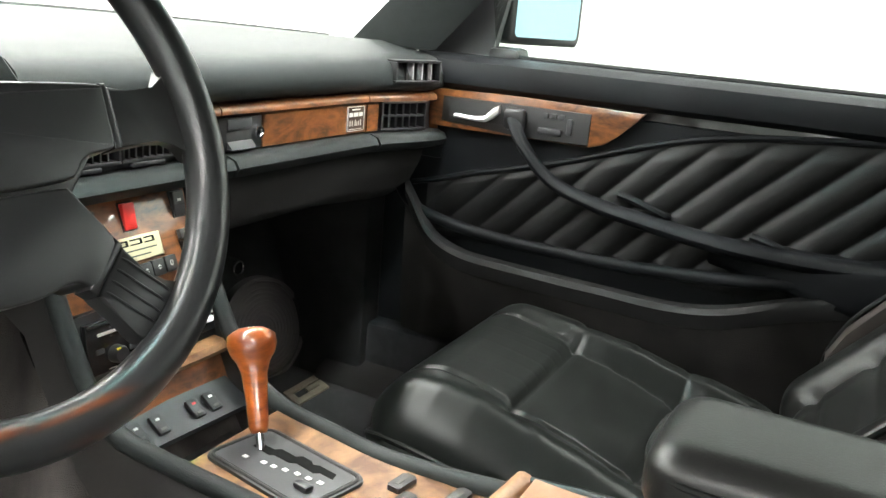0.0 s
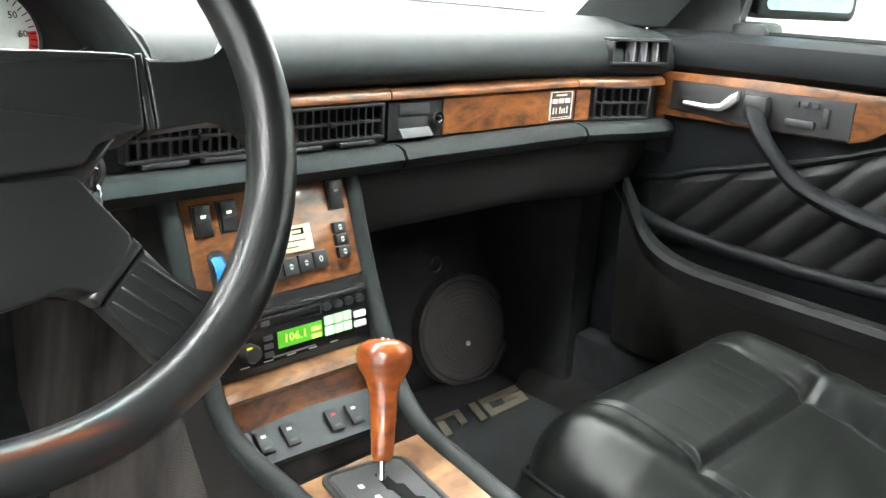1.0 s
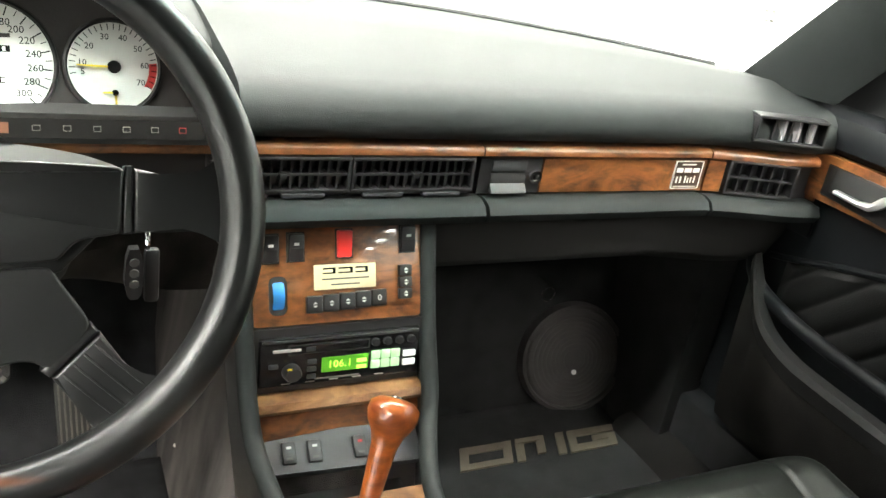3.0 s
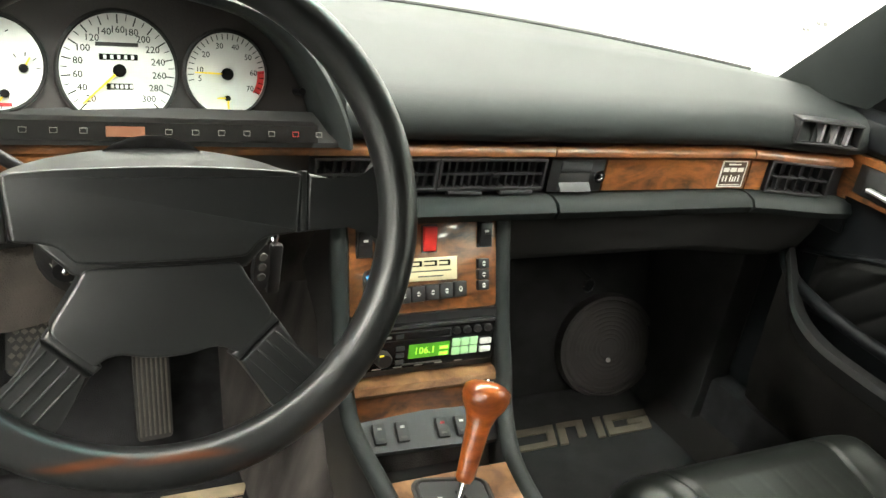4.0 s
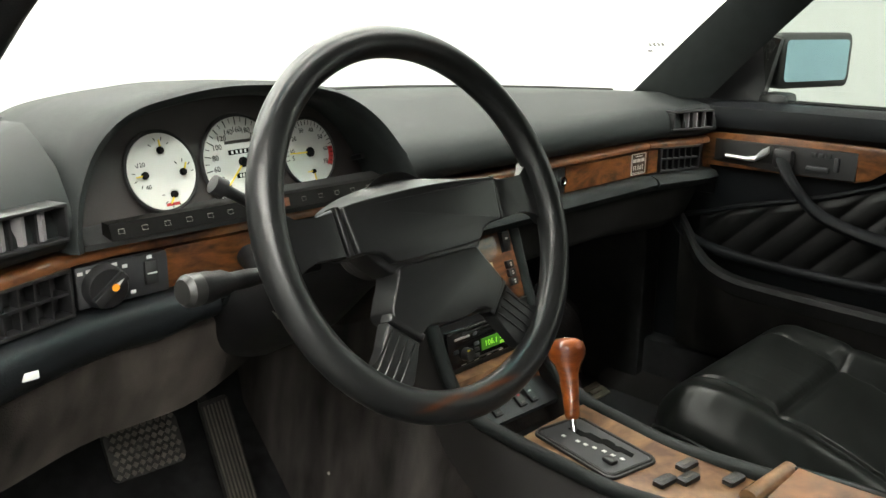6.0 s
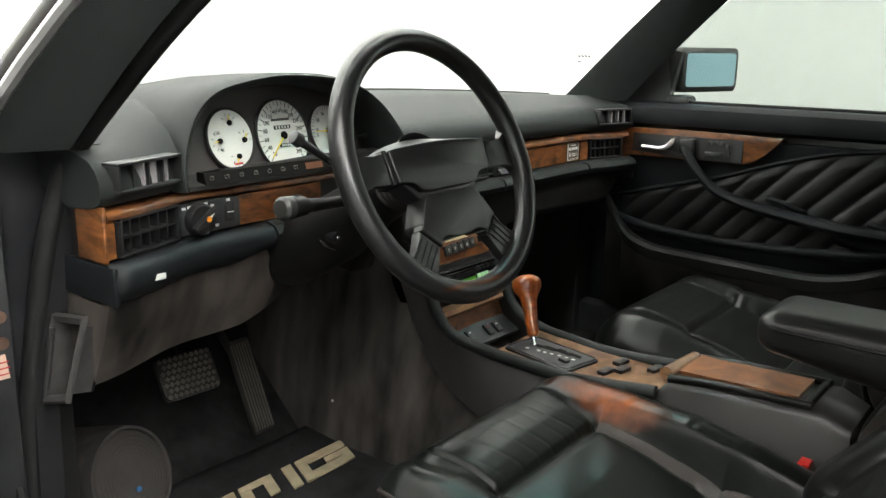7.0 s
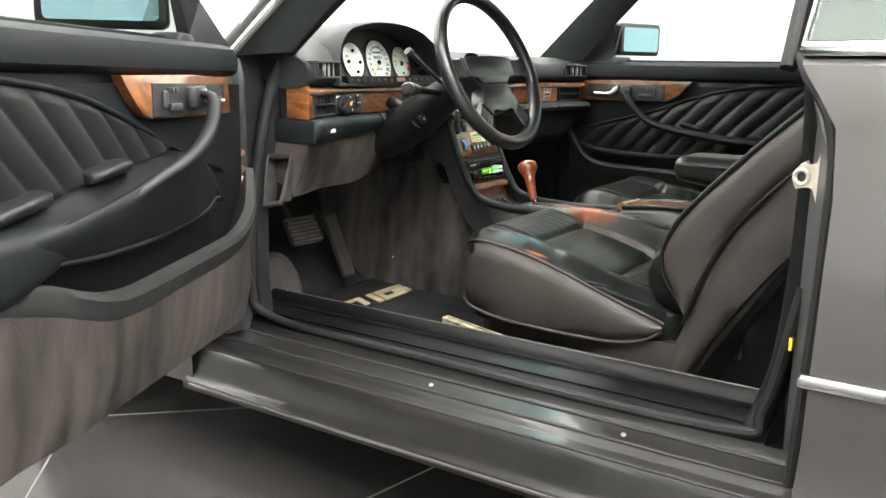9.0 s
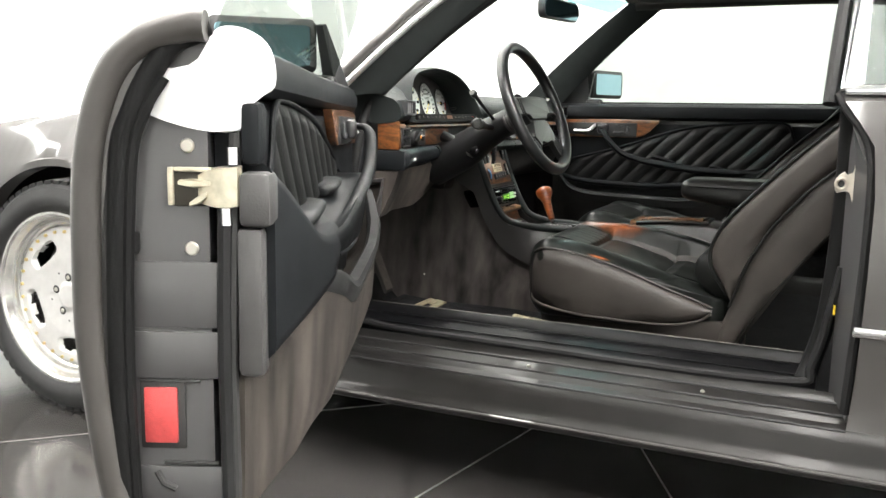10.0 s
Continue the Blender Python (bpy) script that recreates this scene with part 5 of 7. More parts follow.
        rings.append([(x, e + 0.03, 0.799), (x, e - 0.010, 0.7995), (x, e - 0.021, 0.796), (x, e - 0.028, 0.789), (x, e - 0.031, 0.779), (x, e - 0.030, 0.779 - 0.012 * k), (x, e - 0.025, 0.779 - 0.022 * k), (x, e - 0.015, 0.779 - 0.030 * k), (x, e, 0.779 - 0.035 * k), (x, e + 0.05, 0.779 - 0.036 * k)])
    part("lower_panel", loft(B(), rings), PADN, o, "smooth black padded lower dash panel", sharp=60)
    part("brake_symbol", bx(-0.011, 0.011, -0.004, 0.004, 0, 0.0008, 0.0003, m=pose(-0.652, end_curve(-0.652) - 0.0310, 0.772, 86, 0, 0)), PRINT, o)
    for s in (-1, 1):
        ex, ey = (0.738, -0.045) if s > 0 else (0.713, -0.060)
        part("wood_end", bx(min(s * ex, s * (ex + 0.0055)), max(s * ex, s * (ex + 0.0055)), ey, ey + (0.10 if s > 0 else 0.064), 0.799, 0.8705, 0.002), WOOD, o, "walnut dash end cap")
        part("dash_end", bx(min(s * (ex - 0.003), s * (ex + 0.005)), max(s * (ex - 0.003), s * (ex + 0.005)), ey - 0.014, ey + 0.145, 0.746, 0.796, 0.003), PADN, o)
    # suede knee panels
    rings = []
    for x in np.linspace(-0.716, -0.088, 30):
        e = end_curve(x)
        r = float(smoothstep(-0.45, -0.25, x))
        q = float(smoothstep(-0.27, -0.13, x))
        zb = 0.625 + 0.075 * r - 0.05 * q
        rings.append([(x, e + 0.01 + 0.03 * q, 0.765), (x, e - 0.004 + 0.04 * q, 0.745), (x, e + 0.012 + 0.04 * q, 0.70 + 0.02 * r), (x, e + 0.05 - 0.02 * r + 0.05 * q, zb), (x, e + 0.30, zb - 0.01), (x, e + 0.34, zb + 0.05), (x, e + 0.34, 0.77)])
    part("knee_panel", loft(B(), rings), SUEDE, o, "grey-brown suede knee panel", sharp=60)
    rings = []
    for x in np.linspace(0.14, 0.735, 20):
        e = end_curve(x)
        rings.append([(x, e + 0.012, 0.775), (x, e + 0.022, 0.735), (x, e + 0.045, 0.688), (x, e + 0.085, 0.660), (x, e + 0.16, 0.645), (x, e + 0.40, 0.60), (x, e + 0.40, 0.77)])
    part("knee_panel", loft(B(), rings), SUEDE2, o, "suede knee panel darkened for the shade", sharp=60)
    return o


dashboard()


# ---- instruments ----
def cluster():
    o = thing("instrument_cluster", "instrument cluster with three white dials under black hood", "instrument panel", (-0.335, 0.1, 0.88))

    def arch(grow, y, lift, tilt):
        base = [(-0.242, 0.868), (-0.238, 0.895), (-0.222, 0.935), (-0.195, 0.972), (-0.155, 0.998), (-0.10, 1.011), (-0.04, 1.018), (0.02, 1.018), (0.08, 1.013), (0.14, 0.998), (0.185, 0.968), (0.215, 0.928), (0.232, 0.89), (0.236, 0.868)]
        out = []
        for x, z in base:
            k = (z - 0.868) / 0.15
            out.append((-0.335 + x * (1 + grow / 0.24), y + tilt * k, 0.868 + (z - 0.868) * (1 + grow / 0.15) * lift))
        return out

    rings = []
    for g, y, lift, tilt in ((-0.016, 0.085, 0.97, 0.03), (-0.014, 0.0, 1.0, 0.04), (-0.008, -0.028, 1.0, 0.045), (0.0, -0.034, 1.0, 0.047), (0.006, -0.026, 0.985, 0.048), (0.012, 0.01, 0.94, 0.05), (0.018, 0.09, 0.885, 0.05), (0.022, 0.17, 0.83, 0.05), (0.026, 0.25, 0.75, 0.05), (0.026, 0.33, 0.62, 0.05)):
        rings.append([Vector(p) for p in smooth_path(arch(g, y, lift, tilt), 4)])
    part("hood", loft(B(), rings, closed=False), DASH, o, "black padded instrument hood", sharp=60)
    # face plate, leaning back
    F = pose(-0.332, 0.058, 0.932, 76, 0, 6)
    poly = [(-0.222, -0.071), (0.225, -0.071), (0.222, -0.02), (0.200, 0.03), (0.165, 0.062), (0.10, 0.078), (-0.10, 0.078), (-0.165, 0.064), (-0.205, 0.03), (-0.222, -0.02)]
    part("face_plate", prism(B(), poly, 0.004, F @ pose(0, 0, -0.006)), CLFACE, o, "dark instrument face")
    part("shelf", loft(B(), [[(x, -0.02, 0.866), (x, -0.02, 0.872), (x, 0.05, 0.885), (x, 0.06, 0.866)] for x in (-0.565, -0.108)]), MATTE, o)

    def dial(cx, cy, r, name):
        d = part(name, prism(B(), [(r * math.cos(2 * math.pi * k / 64), r * math.sin(2 * math.pi * k / 64)) for k in range(64)], 0.002, F @ pose(cx, cy, 0)), WHITE, o, "white instrument dial")
        part("dial_ring", lathe(B(), [(r, 0), (r + 0.002, 0.004), (r + 0.004, 0.003), (r + 0.005, 0)], F @ pose(cx, cy, 0), 56), MATTE, d)
        return d

    def ticks(d, cx, cy, r, angles, ln, w):
        b = B()
        for a in angles:
            box(b, r - ln, r, -w / 2, w / 2, 0.0021, 0.0025, m=F @ pose(cx, cy, 0) @ pose(0, 0, 0, 0, 0, a))
        part("dial_scale", b, INK, d)

    def needle(d, cx, cy, a, ln, hub):
        part("needle", prism(B(), [(-hub * 0.6, -0.0012), (ln, -0.0007), (ln, 0.0007), (-hub * 0.6, 0.0012)], 0.001, F @ pose(cx, cy, 0.004) @ pose(0, 0, 0, 0, 0, a)), YELLOW, d)
        part("needle_hub", lathe(B(), [(0, 0.007), (hub * 0.8, 0.0065), (hub, 0.005), (hub, 0.0022)], F @ pose(cx, cy, 0), 20), INK, d)

    # speedometer
    sx, sy, R = 0.005, -0.0115, 0.0570
    d = dial(sx, sy, R, "speedometer")
    ang = [225 - 270 * i / 28 for i in range(29)]
    ticks(d, sx, sy, R - 0.001, ang[::2], 0.009, 0.0012)
    ticks(d, sx, sy, R - 0.001, ang[1::2], 0.006, 0.0008)
    for i in range(15):
        a = radians(225 - 270 * i / 14)
        writing(str(20 + 20 * i), 0.0098, F @ pose(sx + (R - 0.0165) * math.cos(a), sy + (R - 0.0165) * math.sin(a), 0.0023), INK, d, "number")
    for z0, w in ((0.0135, 0.038), (-0.016, 0.026)):
        part("counter_window", bx(sx - w / 2, sx + w / 2, sy + z0 - 0.003, sy + z0 + 0.003, 0.002, 0.0026, m=F), INK, d)
        for k in range(5):
            part("counter_digit", bx(sx - w / 2 + 0.004 + k * w / 5.6, sx - w / 2 + 0.007 + k * w / 5.6, sy + z0 - 0.002, sy + z0 + 0.002, 0.0026, 0.0029, m=F), PRINT, d)
    part("dial_mark", bx(sx - 0.022, sx + 0.020, sy + 0.024, sy + 0.028, 0.002, 0.0024, m=F), CLFACE, d)
    writing("km/h", 0.006, F @ pose(sx, sy - 0.041, 0.0023), INK, d, "unit")
    needle(d, sx, sy, 222, 0.050, 0.0065)
    # rev counter
    tx, ty, r = 0.1185, -0.0125, 0.0440
    d = dial(tx, ty, r, "rev_counter")
    part("red_zone", prism(B(), [((r - 0.001) * math.cos(radians(a)), (r - 0.001) * math.sin(radians(a))) for a in range(6, -34, -4)] + [((r - 0.009) * math.cos(radians(a)), (r - 0.009) * math.sin(radians(a))) for a in range(-34, 8, 4)], 0.0003, F @ pose(tx, ty, 0.002)), REDZ, d)
    ticks(d, tx, ty, r - 0.001, [173 - 34 * k / 4 for k in range(-2, 25)], 0.006, 0.0009)
    for v in (5, 10, 20, 30, 40, 50, 60, 70):
        a = radians(173 - 34 * (v - 10) / 10)
        writing(str(v), 0.0088, F @ pose(tx + (r - 0.0135) * math.cos(a), ty + (r - 0.0135) * math.sin(a), 0.0023), INK, d, "number")
    needle(d, tx, ty, 178, 0.036, 0.0065)
    needle(d, tx, ty - 0.026, 180, 0.012, 0.003)
    needle(d, tx, ty - 0.026, 272, 0.012, 0.003)
    # left combined gauge
    gx, gy = -0.110, -0.0075
    d = dial(gx, gy, r, "combined_gauge")
    for ox, oy, a in ((0.002, 0.024, 90), (-0.024, -0.002, 185), (0.026, -0.004, 60), (0.008, -0.028, 235)):
        needle(d, gx + ox, gy + oy, a, 0.012, 0.0042)
        ticks(d, gx + ox, gy + oy, 0.0155, [a + 40 * k for k in (-1.5, -0.5, 0.5, 1.5)], 0.004, 0.0008)
    for tx_, ty_, s_ in ((-0.026, 0.010, "120"), (-0.022, -0.016, "40")):
        writing(s_, 0.0075, F @ pose(gx + tx_, gy + ty_, 0.0023), INK, d, "number")
    part("red_zone", bx(gx - 0.004, gx + 0.014, gy - 0.0405, gy - 0.037, 0.002, 0.0023, m=F), REDZ, d)
    # warning lamp row
    row = part("lamp_strip", loft(B(), [[(x, -0.022, 0.872), (x, -0.016, 0.889), (x, 0.0, 0.889), (x, 0.0, 0.872)] for x in (-0.537, -0.133)]), STRIP, o, "dark warning lamp row")
    for k in range(16):
        x = -0.525 + k * 0.0262
        if 7 <= k <= 8:
            continue
        q = pose(x, -0.0188, 0.8805, 72, 0, 0)
        part("warning_lamp", tube(B(), [q @ Vector((cx * 0.0032, cy * 0.0024, 0)) for cx, cy in ((-1, -1), (1, -1), (1, 1), (-1, 1))], 0.0005, 4, closed=True), RED if k == 14 else LAMPP, row)
    part("odometer_display", bx(-0.018, 0.018, -0.005, 0.005, 0, 0.0006, m=pose(-0.33, -0.0197, 0.8805, 72, 0, 0)), AMBER, row)
    part("reset_pin", lathe(B(), [(0, 0.02), (0.004, 0.02), (0.004, 0)], F @ pose(0.20, -0.03, 0), 14), PLASTIC, o)
    return o


STRIP = material("lamp_row_black", (0.0038, 0.0035, 0.0032), 0.6, vary=0.1, bump=0, spec=0.12)
LAMPP = material("lamp_print", (0.22, 0.21, 0.19), 0.6, vary=0.1, bump=0)
CLFACE = material("cluster_face", (0.024, 0.020, 0.019), 0.55, vary=0.1, bump=0.1)
GREYP = material("dim_print", (0.06, 0.057, 0.054), 0.6, vary=0.1, bump=0)
cluster()


# ---- centre console ----
CONS = material("console_leather", (0.024, 0.0225, 0.022), 0.40, bump=0.12, fine=500, vary=0.15, scale=20, rv=0.05)

GLOSSB = material("gloss_black", (0.006, 0.006, 0.0065), 0.25, vary=0.1, bump=0)

LIDW = burl("lid_walnut", (0.065, 0.024, 0.009), (0.24, 0.10, 0.036), scale=10, coat=1.0)

def console():
    o = thing("centre_console", "centre console faced with burl walnut between black padded rails", "centre console", (CX, -0.2, 0.3))
    x0, x1 = CX - 0.105, CX + 0.105
    def mid(y):
        return float(np.interp(-y, [0.0, 0.09, 0.21, 0.36, 0.52, 0.75, 0.95], [0.020, 0.020, 0.0, -0.018, -0.012, -0.014, -0.016]))

    def hw(y):
        return float(np.interp(-y, [0.0, 0.09, 0.21, 0.36, 0.52, 0.95], [0.113, 0.110, 0.084, 0.076, 0.068, 0.066]))

    # side walls
    side = [(0.10, 0.78, 0.70), (-0.004, 0.778, 0.64), (-0.03, 0.71, 0.58), (-0.05, 0.655, 0.54), (-0.085, 0.575, 0.485), (-0.125, 0.545, 0.45), (-0.20, 0.532, 0.42), (-0.28, 0.530, 0.40), (-0.36, 0.530, 0.40), (-0.44, 0.534, 0.40), (-0.52, 0.540, 0.40)]
    for s in (-1, 1):
        part("side_wall", loft(B(), [[(mid(y) + s * (hw(y) - 0.004), y, z1), (mid(y) + s * (hw(y) + 0.006), y, z1 - 0.004), (mid(y) + s * (hw(y) + 0.010 + 0.05 * float(smoothstep(0.1, 0.4, -y))), y, z0), (mid(y) + s * (hw(y) - 0.004), y, z0)] for y, z1, z0 in side]), CONS, o, "dark grey leather console side", sharp=60)
        rail = smooth_path([(mid(y) + s * hw(y), y, z) for y, z in ((0.02, 0.782), (-0.006, 0.772), (-0.03, 0.71), (-0.055, 0.648), (-0.088, 0.585), (-0.125, 0.553), (-0.20, 0.540), (-0.28, 0.538), (-0.36, 0.538), (-0.44, 0.542), (-0.51, 0.548))], 6)
        part("padded_rail", tube(B(), rail, 0.011, 10), DASH, o, "black padded rail")
    # upper face: local frame, x across, y up the face, z out
    F = pose(CX - 0.0092, -0.030, 0.718, 90 - 21, 0, 0) @ Matrix.Diagonal((1.10, 1, 1, 1))
    up = part("wood_fascia", prism(B(), rounded_poly(-0.092, 0.092, -0.056, 0.058, 0.003), 0.012, F @ pose(0, 0, -0.012), 0.0015), WOOD, o, "burl walnut switch fascia")

    def button(x, y, w, h, mat, nm="rocker_switch", mark=True, z=0.006):
        b = part(nm, bx(x - w / 2, x + w / 2, y - h / 2, y + h / 2, -0.002, z, 0.0015, m=F), mat, up)
        if mark:
            sy = B()
            if mark == "0":
                writing("0", 0.010, F @ pose(x, y, z), PRINT, b, "symbol")
            else:
                for up_ in (1, -1):
                    prism(sy, [(x - 0.0025, y + up_ * 0.0008), (x + 0.0025, y + up_ * 0.0008), (x, y + up_ * 0.0034)][::up_], 0.0005, F @ pose(0, 0, z - 0.0001))
                part("symbol", sy, PRINT, b)
        return b

    def rocker(x, y, mat=PLASTIC, w=0.016, h=0.031, tilt=9):
        part("switch_frame", bx(x - w / 2 - 0.0015, x + w / 2 + 0.0015, y - h / 2 - 0.0015, y + h / 2 + 0.0015, -0.002, 0.0015, m=F), MATTE, up)
        b = part("rocker_switch", bx(-w / 2, w / 2, -h / 2, h / 2, -0.003, 0.005, 0.0015, m=F @ pose(x, y, 0.001, tilt, 0, 0)), mat, up)
        if mat is PLASTIC:
            part("symbol", bx(-0.0026, 0.0026, 0.003, 0.006, 0.005, 0.0054, m=F @ pose(x, y, 0.001, tilt, 0, 0)), PRINT, b)
            part("switch_step", bx(-w / 2 + 0.001, w / 2 - 0.001, -0.0015, 0.0, 0.005, 0.0058, m=F @ pose(x, y, 0.001, tilt, 0, 0)), MATTE, b)

    rocker(-0.0745, 0.031)
    rocker(-0.048, 0.032)
    rocker(0.004, 0.034, RED)
    rocker(0.076, 0.037)
    # blue thumb wheel
    part("wheel_slot", prism(B(), rounded_poly(-0.0095, 0.0095, -0.022, 0.022, 0.008), 0.002, F @ pose(-0.067, -0.022, -0.001)), MATTE, up)
    part("thumb_wheel", lathe(B(), [(0.0235, -0.006), (0.0245, -0.004), (0.0245, 0.004), (0.0235, 0.006)], F @ pose(-0.067, -0.022, -0.018, 0, 90, 0), 28), BLUE, up, "blue temperature thumb wheel")
    # maker's plate, bars instead of lettering
    pl = part("maker_plate", bx(-0.0290, 0.0390, -0.018, 0.0105, -0.001, 0.0022, 0.0006, m=F), PLATE, up, "ivory plate with dark lines")
    b = B()
    for xa, xb in ((-0.020, -0.006), (-0.003, 0.013), (0.016, 0.030)):
        box(b, xa, xb, 0.0000, 0.0016, 0.0022, 0.0027, m=F)
        box(b, xa, xb, 0.0052, 0.0070, 0.0022, 0.0027, m=F)
        box(b, xb - 0.003, xb, 0.0016, 0.0052, 0.0022, 0.0027, m=F)
    part("dark_mark", b, INK, pl)
    for y, w in ((-0.0060, 0.026), (-0.0125, 0.016)):
        part("print_line", bx(0.005 - w, 0.005 + w, y - 0.0008, y + 0.0008, 0.0022, 0.0026, m=F), GREYP, pl)
    for k in range(5):
        button(-0.0295 + k * 0.0178, -0.034 + 0.0008 * k, 0.0170, 0.0195, PLASTIC, "push_button", "0" if k == 4 else True)
    for k in range(3):
        button(0.0725, -0.0005 - k * 0.0138, 0.0150, 0.0128, PLASTIC, "push_button")
    # radio
    G = pose(CX - 0.0085, -0.060, 0.6250, 90 - 8, 0, 0) @ Matrix.Diagonal((1.09, 1, 1, 1))
    part("radio_surround", prism(B(), rounded_poly(-0.094, 0.094, -0.037, 0.040, 0.002), 0.012, G @ pose(0, 0, -0.013)), PLASTIC, o)
    part("wood_rail", loft(B(), [[(x, -0.062, 0.586), (x, -0.084, 0.585), (x, -0.088, 0.577), (x, -0.082, 0.569), (x, -0.062, 0.567)] for x in (CX - 0.109, CX + 0.094)]), WOODL, o, "light walnut drawer lip")
    part("wood_drawer", loft(B(), [[(x, -0.066, 0.568), (x, -0.072, 0.568), (x, -0.088, 0.531), (x, -0.075, 0.528)] for x in (CX - 0.104, CX + 0.093)]), WOOD, o, "burl walnut drawer front")
    # switch shelf and tray
    S = pose(mid(-0.11), -0.108, 0.528, 28, 0, -4)
    sh = part("switch_shelf", prism(B(), rounded_poly(-0.096, 0.096, -0.022, 0.028, 0.003), 0.01, S @ pose(0, 0, -0.01)), FACE, o, "dark switch shelf")
    for x in (-0.062, -0.032, 0.022, 0.048):
        b = part("rocker_switch", bx(-0.008, 0.008, -0.013, 0.013, 0, 0.006, 0.002, m=S @ pose(x, 0.001, 0, 6)), PLASTIC, sh)
        part("symbol", bx(-0.0028, 0.0028, 0.004, 0.007, 0.0058, 0.0064, m=S @ pose(x, 0.001, 0, 6)), PRINT if x != 0.022 else REDZ, b)
        part("symbol", bx(-0.004, 0.004, -0.009, -0.006, 0.0058, 0.0064, m=S @ pose(x, 0.001, 0, 6)), GREYP, b)
    T = 0.540
    part("tray", bx(-0.085, 0.095, -0.205, -0.115, 0.47, 0.478), MATTE, o)
    part("tray_wall", bx(-0.08, 0.08, -0.207, -0.199, 0.47, T - 0.008), MATTE, o)
    # wooden top with gate
    ys = (-0.200, -0.25, -0.30, -0.36, -0.42, -0.47, -0.512)
    poly = [(mid(y) - hw(y) + 0.007, y) for y in ys] + [(mid(y) + hw(y) - 0.007, y) for y in ys[::-1]]
    part("wood_top", prism(B(), poly, 0.008, pose(0, 0, T - 0.008), 0.0012), WOODL, o, "light walnut console top")
    K = pose(-0.024, -0.287, T, 0, 0, -12)
    gate = part("shift_gate", prism(B(), rounded_poly(-0.045, 0.045, -0.077, 0.077, 0.014), 0.004, K, 0.0015), PLASTIC, o, "dark grey shift gate plate")
    part("gate_rim", tube(B(), [K @ Vector((x, y, 0.004)) for x, y in rounded_poly(-0.040, 0.040, -0.072, 0.072, 0.011)], 0.002, 8, closed=True), MATTE, gate)
    part("gate_face", prism(B(), rounded_poly(-0.037, 0.037, -0.069, 0.069, 0.009), 0.0008, K @ pose(0, 0, 0.004)), FACE, gate, "grey inner plate")
    slot = [(0.002, 0.052), (0.011, 0.052), (0.013, 0.030), (0.019, 0.026), (0.019, 0.004), (0.025, 0.000), (0.025, -0.014), (0.021, -0.020), (0.025, -0.026), (0.025, -0.050), (0.016, -0.054), (0.015, -0.036), (0.010, -0.032), (0.011, -0.006), (0.006, 0.0), (0.005, 0.022), (0.001, 0.026)]
    part("gate_slot", prism(B(), slot, 0.0006, K @ pose(0, 0, 0.0047)), INK, gate)
    for k, (x, y) in enumerate(((-0.018, 0.040), (-0.012, 0.018), (-0.010, 0.005), (-0.006, -0.008), (-0.002, -0.022), (0.000, -0.036), (0.003, -0.050))):
        part("gate_mark", bx(x - 0.0024, x + 0.0024, y - 0.003, y + 0.003, 0.0048, 0.0054, m=K), PRINT, gate)
    part("gate_button", bx(-0.022, -0.010, -0.056, -0.036, 0.004, 0.011, 0.003, m=K), PLASTIC, gate)
    for x, y in ((0.018, -0.402), (-0.012, -0.420), (-0.038, -0.402), (0.026, -0.462)):
        rk = part("rocker_switch", prism(B(), rounded_poly(-0.016, 0.016, -0.008, 0.008, 0.003), 0.006, pose(x, y, T, 0, 0, -8), 0.002), PLASTIC, o)
        part("symbol", bx(-0.009, 0.009, -0.002, 0.002, 0.006, 0.0064, m=pose(x, y, T, 0, 0, -8)), GREYP, rk)
    # rear box with wooden lid
    part("rear_box", loft(B(), [[(mid(y) - w - 0.012, y, 0.30), (mid(y) - w, y, z - 0.012), (mid(y) - w + 0.01, y, z), (mid(y) + w - 0.01, y, z), (mid(y) + w, y, z - 0.012), (mid(y) + w + 0.012, y, 0.30)] for y, z, w in ((-0.508, 0.548, 0.068), (-0.53, 0.572, 0.068), (-0.75, 0.582, 0.066), (-0.79, 0.565, 0.064), (-0.80, 0.50, 0.062))]), CONS, o, "black padded console box", sharp=50)
    for s in (-1, 1):
        part("box_rim", tube(B(), smooth_path([(mid(-0.53) + s * 0.058, -0.525, 0.572), (mid(-0.6) + s * 0.056, -0.60, 0.580), (mid(-0.74) + s * 0.053, -0.735, 0.584)], 5), 0.0065, 10), LEATHER, o)
    part("box_rim", tube(B(), [(-0.066, -0.728, 0.583), (0.040, -0.728, 0.583)], 0.0065, 10), LEATHER, o)
    part("wood_front_edge", tube(B(), [(-0.050, -0.512, 0.571), (0.048, -0.520, 0.571)], 0.0115, 12, flat=0.9), WOODL, o, "rounded light walnut edge")
    lid = part("wood_lid", loft(B(), [[(-0.046 - q, y, z), (0.044 - 1.6 * q, y, z), (0.044 - 1.6 * q, y, z + 0.006), (-0.046 - q, y, z + 0.006)] for y, z, q in ((-0.532, 0.5735, 0.0), (-0.712, 0.5822, 0.008))]), LIDW, o, "glossy walnut box lid")
    return o


console()


